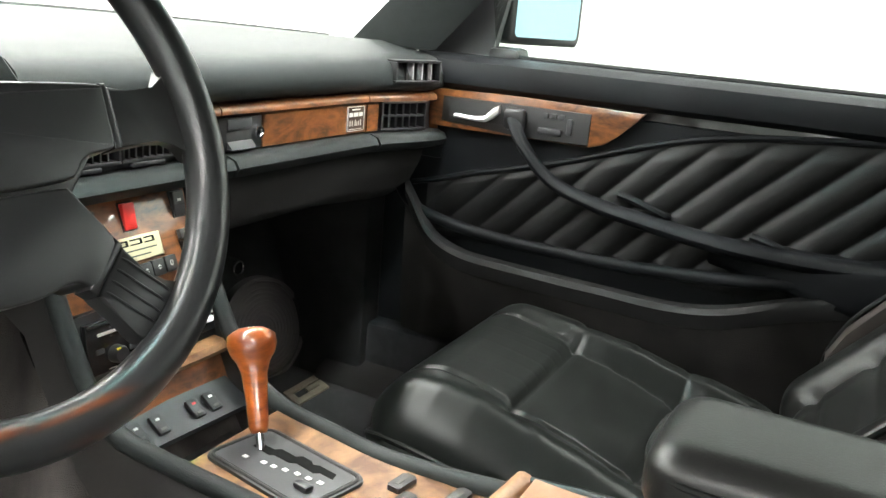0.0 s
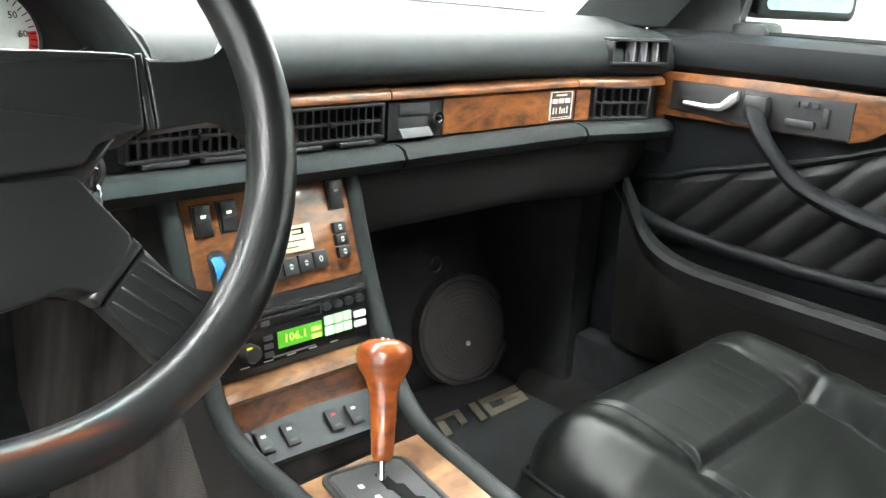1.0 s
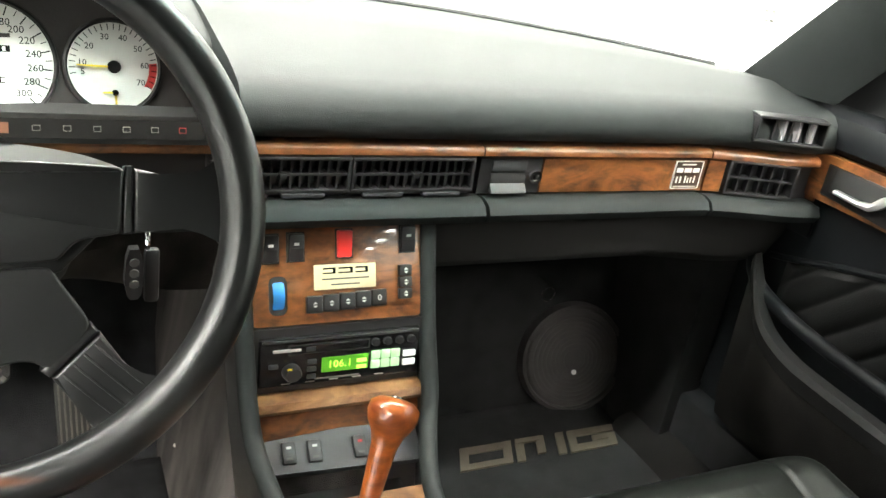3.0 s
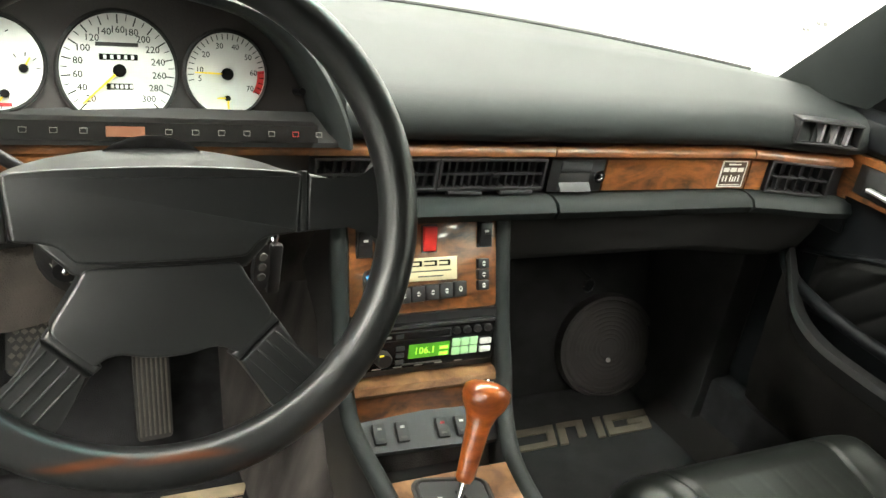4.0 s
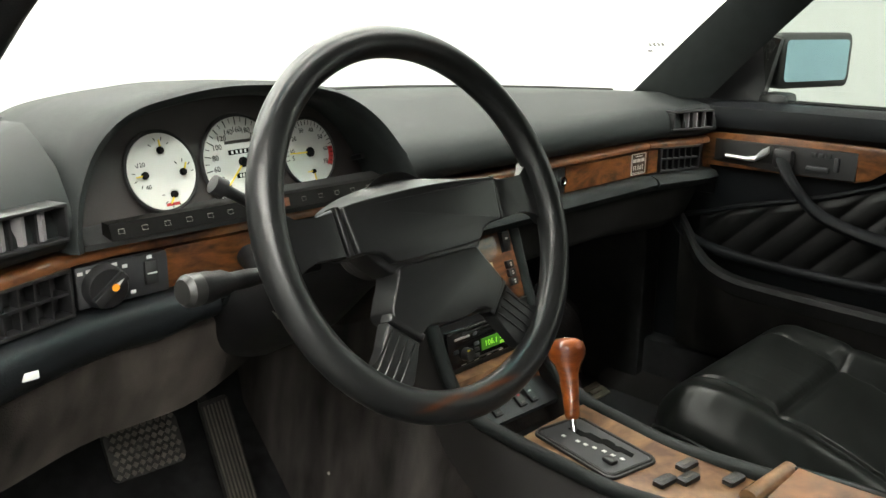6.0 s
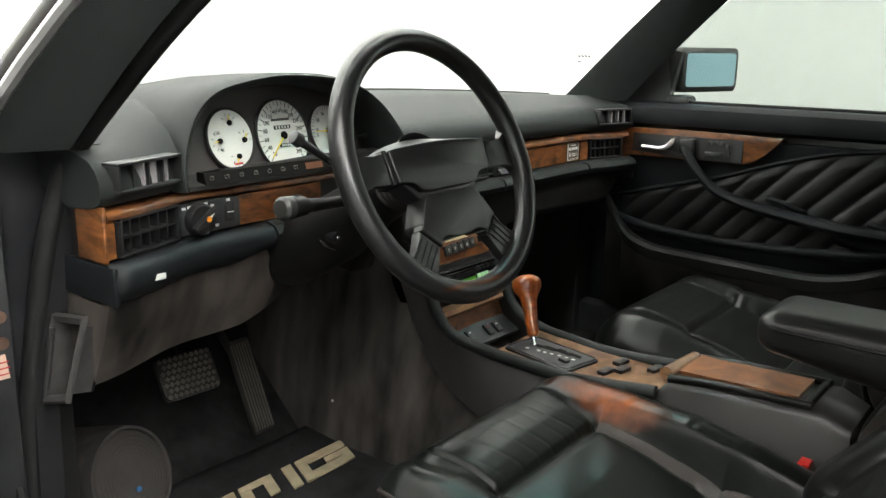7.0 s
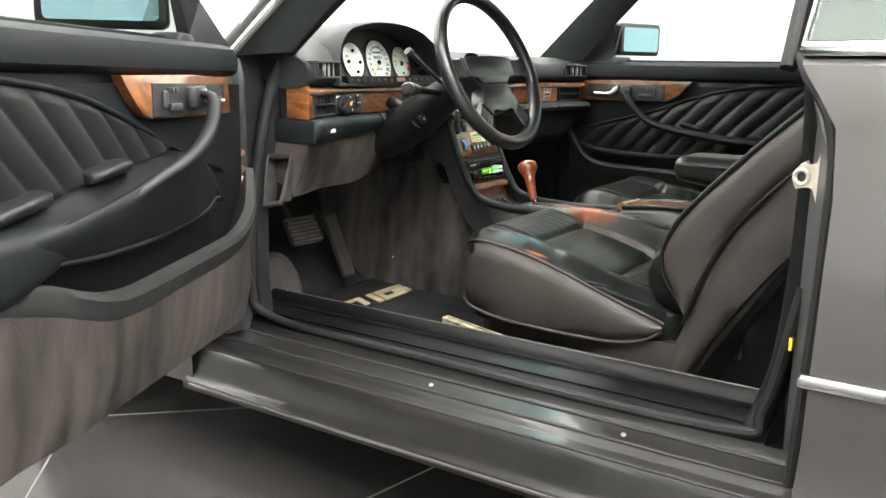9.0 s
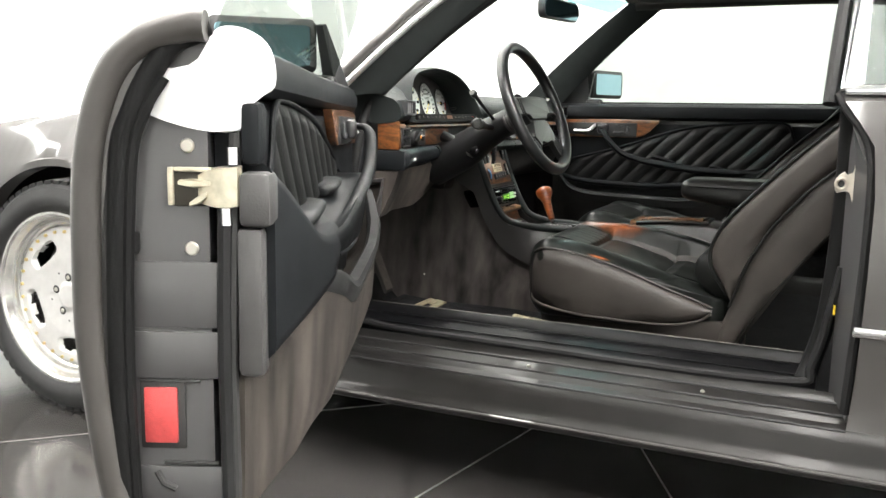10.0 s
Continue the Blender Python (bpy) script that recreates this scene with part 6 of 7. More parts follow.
def radio():
    G = pose(CX - 0.0085, -0.060, 0.6250, 90 - 8, 0, 0) @ Matrix.Diagonal((1.09, 1, 1, 1))
    o = thing("car_radio", "black cassette car radio with green display", "radio", G @ Vector((0, -0.028, 0)))
    part("radio_body", bx(-0.089, 0.089, -0.028, 0.030, -0.10, 0.006, 0.002, m=G), GLOSSB, o)
    part("cassette_slot", bx(-0.060, 0.030, 0.010, 0.022, 0.0055, 0.0068, m=G), MATTE, o)
    part("silver_bar", bx(-0.076, -0.046, 0.014, 0.018, 0.006, 0.008, 0.001, m=G), SATIN, o)
    lcd = part("display", bx(-0.023, 0.029, -0.015, 0.003, 0.006, 0.0072, m=G), LCD, o, "lit green display")
    writing("106.1", 0.0125, G @ pose(-0.003, -0.006, 0.0073), LCDT, lcd, "digits")
    for y in (-0.004, -0.012):
        part("digits", bx(0.016, 0.027, y - 0.0022, y + 0.0022, 0.0072, 0.0075, m=G), LCDT, lcd)
    for i in range(3):
        for j in range(2):
            part("preset_key", bx(0.032 + i * 0.0115, 0.0425 + i * 0.0115, -0.016 + j * 0.0115, -0.0055 + j * 0.0115, 0.006, 0.009, 0.001, m=G), KEYG, o, "pale lit preset key")
    for y in (-0.012, -0.001):
        part("silver_key", bx(0.069, 0.084, y - 0.004, y + 0.004, 0.006, 0.010, 0.0015, m=G), PRINT, o)
    for x in (0.036, 0.05, 0.064, 0.078):
        part("round_key", lathe(B(), [(0, 0.005), (0.0045, 0.0045), (0.005, 0)], G @ pose(x, 0.017, 0.006), 16), PLASTIC, o)
    part("volume_knob", lathe(B(), [(0, 0.012), (0.008, 0.012), (0.0095, 0.009), (0.0100, 0)], G @ pose(-0.056, -0.010, 0.006), 28), PLASTIC, o)
    part("knob_mark", bx(-0.063, -0.058, -0.003, -0.001, 0.0175, 0.0185, m=G), YELLOW, o)
    for x, y in ((-0.034, 0.000), (-0.034, -0.009), (-0.034, -0.018), (-0.036, 0.016), (-0.075, -0.002)):
        part("small_key", bx(x - 0.005, x + 0.005, y - 0.003, y + 0.003, 0.006, 0.0085, 0.001, m=G), FACE, o)
    part("print_line", bx(-0.010, 0.010, 0.0172, 0.0195, 0.006, 0.0064, m=G), PRINT, o)
    for k in range(5):
        part("print_line", bx(-0.066 + 0.026 * k, -0.056 + 0.026 * k, -0.0255, -0.0243, 0.006, 0.0063, m=G), LAMPP, o)
    part("radio_lip", bx(-0.087, 0.087, 0.0255, 0.0285, 0.005, 0.0085, 0.001, m=G), PLASTIC, o)
    part("cassette_door", bx(-0.058, 0.028, 0.0115, 0.0205, 0.0066, 0.0076, 0.0008, m=G), GLOSSB, o)
    part("print_line", bx(-0.030, 0.02, -0.0235, -0.0215, 0.006, 0.0063, m=G), GREYP, o)


radio()


def gear_lever():
    o = thing("gear_lever", "gear lever with glossy orange-brown wooden knob", "gear lever", (-0.013, -0.249, 0.545))
    base, tip = Vector((-0.013, -0.249, 0.535)), Vector((0.035, -0.192, 0.652))
    ax = (tip - base).normalized()
    m = Matrix.Translation(base) @ ax.to_track_quat("Z", "Y").to_matrix().to_4x4()
    part("chrome_rod", lathe(B(), [(0.0045, 0), (0.0045, 0.05)], m, 14), CHROME, o, "chrome rod")
    part("wooden_knob", lathe(B(), [(0.0, 0.026), (0.008, 0.026), (0.0105, 0.032), (0.012, 0.06), (0.0140, 0.090), (0.018, 0.102), (0.0245, 0.112), (0.0275, 0.122), (0.0265, 0.132), (0.018, 0.1385), (0, 0.1405)], m, 32), KNOBW, o, "lacquered wooden knob", sharp=70)
    part("knob_cap", lathe(B(), [(0, 0.1418), (0.006, 0.1414), (0.007, 0.1385)], m, 16), CHROME, o)


gear_lever()


# ---- steering wheel ----
WC, WN, WR = Vector((-0.343, -0.288, 0.909)), Vector((-0.02, -0.918, 0.394)).normalized(), 0.1800


def steering_wheel():
    zx = WN
    xx = Vector((1, 0, 0)) - zx * zx.x
    xx.normalize()
    yy = zx.cross(xx)
    m = Matrix(((xx.x, yy.x, zx.x, WC.x), (xx.y, yy.y, zx.y, WC.y), (xx.z, yy.z, zx.z, WC.z), (0, 0, 0, 1)))
    o = thing("steering_wheel", "black leather four-spoke steering wheel", "steering wheel", WC)
    b = B()
    tube(b, [(WR * math.cos(a), WR * math.sin(a), 0) for a in np.linspace(0, 2 * math.pi, 97)[:-1]], 0.0160, 18, closed=True)
    bmesh.ops.transform(b, matrix=m, verts=b.verts)
    part("rim", b, WHEELB, o, "worn black leather rim", sharp=180)
    # pads and spokes, set a little behind the rim
    def mirrored(half):
        return half + [(-x, y) for x, y in half[::-1] if abs(x) > 1e-4]

    def soft_pad(front, back, z0, z1, r, nm, lab="", mat=WHEELB, n=5):
        """A pad lofted from its rear outline to its front one, with a rounded front rim."""
        f2, b2 = ([Vector((p.x, p.y)) for p in smooth_path([(x, y, 0) for x, y in o2], n, closed=True)] for o2 in (front, back))
        k2 = len(f2)
        area = sum(f2[i].x * f2[(i + 1) % k2].y - f2[(i + 1) % k2].x * f2[i].y for i in range(k2))
        sg = -1 if area > 0 else 1
        nr = []
        for i in range(k2):
            t = f2[(i + 1) % k2] - f2[i - 1]
            nr.append(Vector((t.y, -t.x)).normalized() * sg)
        rings = [[m @ Vector((p.x, p.y, z0)) for p in b2]]
        for g in (0.5, 1.0):
            zz = z0 + (z1 - r - z0) * g
            rings.append([m @ Vector((*p.lerp(q, g), zz)) for p, q in zip(b2, f2)])
        for an in (22, 45, 68, 90):
            d, h = r * (1 - math.cos(radians(an))), r * math.sin(radians(an))
            rings.append([m @ Vector((p.x + q.x * d, p.y + q.y * d, z1 - r + h)) for p, q in zip(f2, nr)])
        return part(nm, loft(B(), rings), mat, o, lab, sharp=28)

    def slab(poly, z0, z1, mat, nm, parent, bev=0.006, lab=""):
        return part(nm, prism(B(), poly, z1 - z0, m @ pose(0, 0, z0), bev, 3), mat, parent, lab)

    front = mirrored([(0, 0.0335), (0.036, 0.0328), (0.072, 0.0310), (0.094, 0.0292), (0.0995, 0.0275), (0.1005, 0.0240), (0.0985, 0.004), (0.0965, -0.0125), (0.0930, -0.0165), (0.076, -0.0185), (0.067, -0.0225), (0.060, -0.0300), (0.054, -0.0325), (0.03, -0.0335), (0, -0.0335)])
    back = mirrored([(0, 0.0490), (0.036, 0.0470), (0.072, 0.0410), (0.094, 0.0340), (0.1010, 0.0300), (0.1020, 0.0240), (0.1000, 0.004), (0.0980, -0.0125), (0.0950, -0.0165), (0.076, -0.0185), (0.067, -0.0225), (0.060, -0.0300), (0.054, -0.0325), (0.03, -0.0335), (0, -0.0335)])
    soft_pad(front, back, -0.040, 0.003, 0.0022, "upper_pad", "black horn pad", n=4)
    low = mirrored([(0, -0.0365), (0.03, -0.0365), (0.049, -0.0368), (0.0545, -0.0400), (0.060, -0.0495), (0.073, -0.0700), (0.0750, -0.0755), (0.0735, -0.0815), (0.063, -0.0935), (0.053, -0.1020), (0.0475, -0.1025), (0.040, -0.0985), (0.030, -0.0975), (0.016, -0.1005), (0, -0.1015)])
    soft_pad(low, low, -0.035, 0.0, 0.0022, "centre_pad", "black lower pad with notched edge", n=4)
    slab([(-0.09, -0.010), (-0.06, -0.040), (-0.04, -0.046), (0.04, -0.046), (0.06, -0.040), (0.09, -0.010)], -0.036, -0.006, WHEELB, "pad_bridge", o, 0.003)
    for s in (-1, 1):
        slab([(s * x, y) for x, y in ((0.0985, -0.0165), (0.1015, 0.0300), (0.1065, 0.0300), (0.1045, -0.0165))][::s], -0.016, 0.0, WHEELB, "spoke_collar", o, 0.002)
        slab([(s * x, y) for x, y in ((0.1055, -0.0160), (0.1075, 0.0285), (0.125, 0.0240), (0.140, 0.0220), (0.150, 0.0228), (0.158, 0.0275), (0.166, 0.0400), (0.177, 0.0420), (0.177, -0.0330), (0.168, -0.0310), (0.161, -0.0200), (0.152, -0.0150), (0.138, -0.0140), (0.122, -0.0150))][::s], -0.016, -0.002, WHEELB, "spoke", o, 0.003)
        slab([(s * x, y) for x, y in ((0.0440, -0.1040), (0.0500, -0.1095), (0.0810, -0.0815), (0.0765, -0.0750))][::s], -0.016, 0.0, WHEELB, "spoke_collar", o, 0.003)
        lo = slab([(s * x, y) for x, y in ((0.0510, -0.1100), (0.0820, -0.0820), (0.096, -0.1040), (0.106, -0.1150), (0.118, -0.1190), (0.132, -0.1160), (0.146, -0.1090), (0.108, -0.1480), (0.096, -0.1520), (0.084, -0.1520), (0.076, -0.1480), (0.072, -0.1420), (0.064, -0.1290))][::s], -0.018, -0.003, WHEELB, "spoke", o, 0.003)
        for k in range(4):
            u = Vector((0.058 + 0.0068 * k, -0.1085 + 0.0062 * k))
            w = u + Vector((0.030, -0.0300))
            part("spoke_rib", tube(B(), [m @ Vector((s * p.x, p.y, z)) for p, z in ((u, -0.0035), (u.lerp(w, 0.08), -0.0022), (u.lerp(w, 0.9), -0.0022), (w, -0.0035))], 0.0010, 6), WHEELB, lo)
    b = B()
    lathe(b, [(0.058, -0.036), (0.056, -0.045), (0.05, -0.05)], m, 30)
    part("hub", b, PLASTIC, o)
    # column and switches
    c = thing("steering_column", "black steering column shroud with stalks", "steering column", WC + Vector((0, 0.2, -0.1)))
    rings = []
    for d, rx, ry, dz in ((-0.05, 0.050, 0.036, -0.002), (-0.09, 0.056, 0.036, -0.004), (-0.16, 0.066, 0.042, -0.012), (-0.24, 0.075, 0.053, -0.029), (-0.36, 0.078, 0.057, -0.036)):
        rings.append([m @ Vector((rx * math.cos(a), ry * math.sin(a) + dz, d)) for a in np.linspace(0, 2 * math.pi, 28)[:-1]])
    part("shroud", loft(B(), rings), STALKD, c, "black column shroud", sharp=60)
    part("shroud_bellows", loft(B(), [[m @ Vector(((0.058 + 0.002 * (k % 2)) * math.cos(a), (0.034 + 0.002 * (k % 2)) * math.sin(a) - 0.010, -0.05 - 0.004 * k)) for a in np.linspace(0, 2 * math.pi, 28)[:-1]] for k in range(9)], caps=False), BOOT, c, "ribbed grey rubber boot")
    K = Vector((-0.559, -0.204, 0.866))
    root = Vector((-0.392, -0.180, 0.853))
    part("stalk", tube(B(), smooth_path([root, root.lerp(K, 0.5), K + Vector((0.03, 0.004, -0.002)), K], 5), [0.008] * 6 + [0.009] * 3 + [0.013] * 2 + [0.0145] * 5, 14), STALKD, c, "black turn signal stalk")
    part("stalk_cap", lathe(B(), [(0, 0.006), (0.011, 0.005), (0.0150, 0), (0.0150, -0.012)], Matrix.Translation(K) @ (K - root).to_track_quat("Z", "Y").to_matrix().to_4x4(), 20), STALKC, c)
    K2, r2 = Vector((-0.493, -0.166, 0.942)), m @ Vector((-0.045, 0.01, -0.11))
    part("stalk", tube(B(), [r2, r2.lerp(K2, 0.6), K2], [0.005, 0.005, 0.006], 10), PLASTIC, c)
    part("stalk_cap", lathe(B(), [(0, 0.014), (0.009, 0.012), (0.010, 0), (0, -0.002)], Matrix.Translation(K2) @ (K2 - r2).to_track_quat("Z", "Y").to_matrix().to_4x4(), 18), PLASTIC, c)
    # column adjuster below the shroud
    part("adjuster", tube(B(), [(-0.372, -0.02, 0.825), (-0.390, -0.11, 0.795), (-0.394, -0.136, 0.790)], [0.016, 0.013, 0.011], 14), STALKD, c, "black column adjuster knob")
    part("adjuster_screw", lathe(B(), [(0, 0.003), (0.003, 0.002), (0.004, 0)], Matrix.Translation((-0.394, -0.1365, 0.791)) @ pose(0, 0, 0, 75, 0, 0), 12), CHROME, c)
    part("adjuster_clip", loft(B(), [[(x, y, z), (x + 0.003, y - 0.001, z - 0.001), (x + 0.003, y + 0.014, z), (x, y + 0.014, z)] for x, y, z in ((-0.405, -0.108, 0.785), (-0.398, -0.116, 0.774), (-0.385, -0.118, 0.768))]), STEEL, c)
    # ignition lock with keys
    L = Vector((-0.203, -0.085, 0.826))
    part("ignition_lock", lathe(B(), [(0.022, -0.04), (0.022, 0.0), (0.016, 0.006), (0, 0.006)], Matrix.Translation(L) @ pose(0, 0, 0, 90, 0, 0), 24), PLASTIC, c)
    k = thing("car_keys", "bunch of keys hanging from the ignition lock", "keys", L + Vector((0, -0.015, -0.09)))
    part("key_blade", bx(L.x - 0.0015, L.x + 0.0015, L.y - 0.035, L.y - 0.004, L.z - 0.010, L.z + 0.010, 0.001), CHROME, k)
    part("key_ring", tube(B(), [(L.x, L.y - 0.03 + 0.010 * math.cos(a), L.z - 0.015 + 0.012 * math.sin(a)) for a in np.linspace(0, 6.28, 24)[:-1]], 0.0012, 8, closed=True), CHROME, k)
    fob = part("key_fob", loft(B(), [[(L.x - 0.012 + dx * w, L.y - 0.032 + dy, z) for dx, dy in ((-1, -0.005), (1, -0.005), (1, 0.005), (-1, 0.005))] for z, w in ((L.z - 0.025, 0.004), (L.z - 0.035, 0.007), (L.z - 0.058, 0.0085), (L.z - 0.072, 0.006), (L.z - 0.076, 0.003))]), PLASTIC, k, "black remote fob", sharp=60)
    for i, z in enumerate((0.038, 0.049, 0.060)):
        part("fob_button", lathe(B(), [(0, 0.001), (0.004, 0.001), (0.0045, 0)], Matrix.Translation((L.x - 0.012, L.y - 0.0372, L.z - z)) @ pose(0, 0, 0, 90, 0, 0), 14), GREYP, fob)
    part("key_fob", bx(L.x - 0.002, L.x + 0.012, L.y - 0.028, L.y - 0.018, L.z - 0.086, L.z - 0.03, 0.004), PLASTIC, k)


steering_wheel()


# ---- seats ----
CUSH = worn(material("cushion_leather", (0.0055, 0.0064, 0.0058), 0.29, bump=0.05, fine=420, vary=0.25, scale=25, stain=0.2, spec=0.145, rv=0.03), [((-0.212, -0.49, 0.566), (0.036, 0.12, 0.06)), ((-0.584, -0.545, 0.545), (0.004, 0.040, 0.015))], (0.17, 0.046, 0.012))
RUNNER = material("dusty_runner", (0.27, 0.24, 0.16), 0.6, 0.4, stain=0.5, vary=0.6, scale=60, bump=0.2)

def seat(name, label, cx, fy, lean, dz=0.0, hw=0.232, far=1.0, crease=1.0, back_y=0.43, step=0.27):
    o = thing(name, label, "car seat", (cx, fy - 0.25, 0.262), "front seats")

    def cushion(P):
        x, y, z = P[:, 0].copy() * hw / 0.232, P[:, 1].copy(), P[:, 2].copy()
        sx, ax = P[:, 0], np.abs(P[:, 0])
        t = (0.25 - y) / 0.5  # 0 front, 1 rear
        u = np.where(t < step, t * 0.27 / step, 0.27 + (t - step) * 0.73 / (1 - step))
        # thigh pad, step, hollow seat, second seam, rear pad
        pad = np.interp(u, [0, 0.06, 0.12, 0.18, 0.225, 0.25, 0.264, 0.270, 0.277, 0.30, 0.40, 0.50, 0.59, 0.62, 0.632, 0.645, 0.70, 0.80, 1.0],
                        [0.097, 0.104, 0.102, 0.095, 0.088, 0.083, 0.075, 0.066, 0.068, 0.069, 0.060, 0.045, 0.030, 0.022, 0.014, 0.022, 0.027, 0.016, -0.01])
        left = np.interp(t, [0, 0.1, 0.2, 0.3, 0.5, 0.7, 0.85, 1.0], [0.094, 0.098, 0.095, 0.087, 0.062, 0.031, 0.010, -0.01])
        right = np.interp(t, [0, 0.1, 0.3, 0.5, 0.7, 0.85, 1.0], [0.094, 0.104, 0.102, 0.094, 0.076, 0.055, 0.03])
        side = np.where(sx > 0, pad + (right - pad) * far, left)
        seam = 0.121 + 0.016 * (1 - smoothstep(0.0, 0.22, t))
        w = smoothstep(0.0, 0.034, ax - seam)
        top = pad * (1 - w) + side * w + 0.007 * np.exp(-((ax - seam - 0.052) / 0.026) ** 2)
        top -= 0.007 * (0.3 + 0.7 * crease) * np.exp(-((ax - seam) / 0.0042) ** 2) * smoothstep(0.02, 0.07, t)
        inner = 1 - smoothstep(-0.006, 0.004, ax - seam)
        run = smoothstep(0.02, 0.16, u) * (1 - smoothstep(0.262, 0.27, u))
        for g, d in ((-0.092, 0.6), (-0.055, 1.1), (-0.018, 0.8), (0.014, 1.2), (0.049, 0.8), (0.078, 1.1), (0.104, 0.6)):
            off = sx - g - 0.10 * (u - 0.27) - 0.03 * np.sin(9 * u + 30 * g) * (0.27 - u)
            top -= inner * run * 0.0011 * d * crease * (0.35 + 2.4 * np.clip(u - 0.06, 0, 0.25)) * np.exp(-(off / 0.0024) ** 2)
        for g, tilt in ((0.34, 0.5), (0.52, 0.35), (0.66, 0.2)):
            top -= (1 - inner) * (sx > 0) * 0.0012 * np.exp(-((t - g - tilt * (ax - 0.17)) / 0.008) ** 2)
        top += 0.0012 * np.sin(31 * sx + 3 * np.sin(14 * t)) * np.sin(23 * t + 17 * sx) * smoothstep(0.28, 0.36, u)
        z = np.where(z > 0, z * top / 0.095, z)
        w = smoothstep(0.0, 1.0, np.clip(t / 0.12, 0, 1))
        x = x * (0.885 + 0.115 * w) * (1 - 0.025 * (z < 0.03))
        y = y + 0.012 * np.sin(np.pi * np.clip((z + 0.12) / 0.24, 0, 1)) * (1 - t)
        return np.stack([x, y, z], 1) + (cx, fy - 0.25, 0.475 + dz)

    soft = 0.045 if cx < 0 else 0.078
    v, f = rounded_block((0.232, 0.25, 0.095), soft, (180, 150, 20), cushion)
    v0, f0 = rounded_block((0.232, 0.25, 0.095), soft, (180, 150, 20))
    mid = np.array([v0[q].mean(0) for q in np.array(f0)])
    strip = (mid[:, 0] > 0.1235) & (mid[:, 0] < 0.1325) & (mid[:, 2] > 0.09) & (mid[:, 1] < 0.25 - 0.5 * step) & (mid[:, 1] > -0.20) if cx < 0 else mid[:, 0] > 9
    cu = sheet("cushion", v, [q for q, a in zip(f, strip) if not a], CUSH, o, "creased black leather seat cushion", 180)
    # inner bolster wall gets a paler colour where it faces the light
    if cx < 0:
        ids = sorted({i for q, a in zip(f, strip) if a for i in q})
        at = {i: n for n, i in enumerate(ids)}
        sheet("bolster_lit_strip", [v[i] for i in ids], [tuple(at[i] for i in q) for q, a in zip(f, strip) if a], SIDE, cu, "leather strip coloured grey-brown for the light inside the bolster", 180)
    k = hw / 0.232
    # base valance, side bolsters with piping
    part("valance", loft(B(), [[(cx - w * k, y, 0.285), (cx - w * k - 0.008, y, z1 - 0.05), (cx - w * k - 0.004, y, z1), (cx + w * k + 0.004, y, z1), (cx + w * k + 0.008, y, z1 - 0.05), (cx + w * k, y, 0.285)] for y, z1, w in ((fy - 0.010, 0.42 + dz, 0.12), (fy - 0.05, 0.425 + dz, 0.145), (fy - 0.22, 0.405 + dz, 0.18), (fy - 0.36, 0.405 + dz, 0.225), (fy - 0.46, 0.42 + dz, 0.232), (fy - 0.50, 0.42 + dz, 0.228))]), SIDE, o, "grey-brown leather seat base", sharp=60)
    for s in (-1, 1):
        st = ((fy - 0.002, 0.435, 0.535, 0.184), (fy - 0.016, 0.425, 0.548, 0.214), (fy - 0.05, 0.416, 0.560, 0.233), (fy - 0.13, 0.405, 0.554, 0.240), (fy - 0.22, 0.402, 0.533, 0.242), (fy - 0.30, 0.402, 0.506, 0.243), (fy - 0.37, 0.405, 0.482, 0.243), (fy - 0.43, 0.420, 0.463, 0.241), (fy - 0.46, 0.440, 0.451, 0.238))
        if s > 0 or cx > 0:
            st = tuple((y, z0, z1 - 0.045 * min(1, (z1 - z0) / 0.1), w) for y, z0, z1, w in st)
        rings = []
        for y, z0, z1, w in st:
            zm, w = (z0 + z1) / 2, w * k
            rings.append([(cx + s * (w - 0.03), y, z0 + dz), (cx + s * w, y, z0 + 0.002 + dz), (cx + s * (w + 0.006), y, (z0 + zm) / 2 + dz), (cx + s * (w + 0.008), y, zm + dz), (cx + s * (w + 0.004), y, (z1 + zm) / 2 + dz), (cx + s * (w - 0.006), y, z1 - 0.004 + dz), (cx + s * (w - 0.03), y, z1 + dz)])
        part("side_bolster", loft(B(), rings), SIDE if cx < 0 else CUSH, o, "grey-brown leather side bolster" if cx < 0 else "black leather side bolster", sharp=70)
        part("piping", tube(B(), smooth_path([(cx + s * (w * k + 0.002), y, z0 + dz - 0.001) for y, z0, z1, w in st], 5), 0.0034, 8), SIDE if cx < 0 else CUSH, o)
        part("piping", tube(B(), smooth_path([(cx + s * (w * k - 0.008), y, z1 + dz) for y, z0, z1, w in st], 5), 0.0030, 8), SIDE if cx < 0 else CUSH, o)
    # backrest
    A = pose(cx, fy - back_y, 0.46 + dz, lean, 0, 0)  # local z along the back
    half = 0.30

    def back(P):
        x, y, z = P[:, 0].copy(), P[:, 1].copy(), P[:, 2].copy()
        ax = np.abs(x)
        h = (z + half) / (2 * half)
        front = smoothstep(-0.02, 0.06, y)
        bol = smoothstep(0.10, 0.15, ax) * (1 - smoothstep(0.18, 0.23, ax))
        y = y + front * (0.026 * bol * (1 - 0.5 * h) - 0.02)
        inner = 1 - smoothstep(0.118, 0.128, ax)
        for g in np.linspace(0.12, 0.85, 6):
            y -= front * inner * 0.008 * np.exp(-((h - g) / 0.012) ** 2)
        y -= front * 0.010 * np.exp(-((ax - 0.122) / 0.006) ** 2)
        x = x * (1 - 0.10 * smoothstep(0.6, 1.0, h)) * k
        P2 = np.stack([x, y, z + half + 0.02], 1)
        m = np.array(A)
        return P2 @ m[:3, :3].T + m[:3, 3]

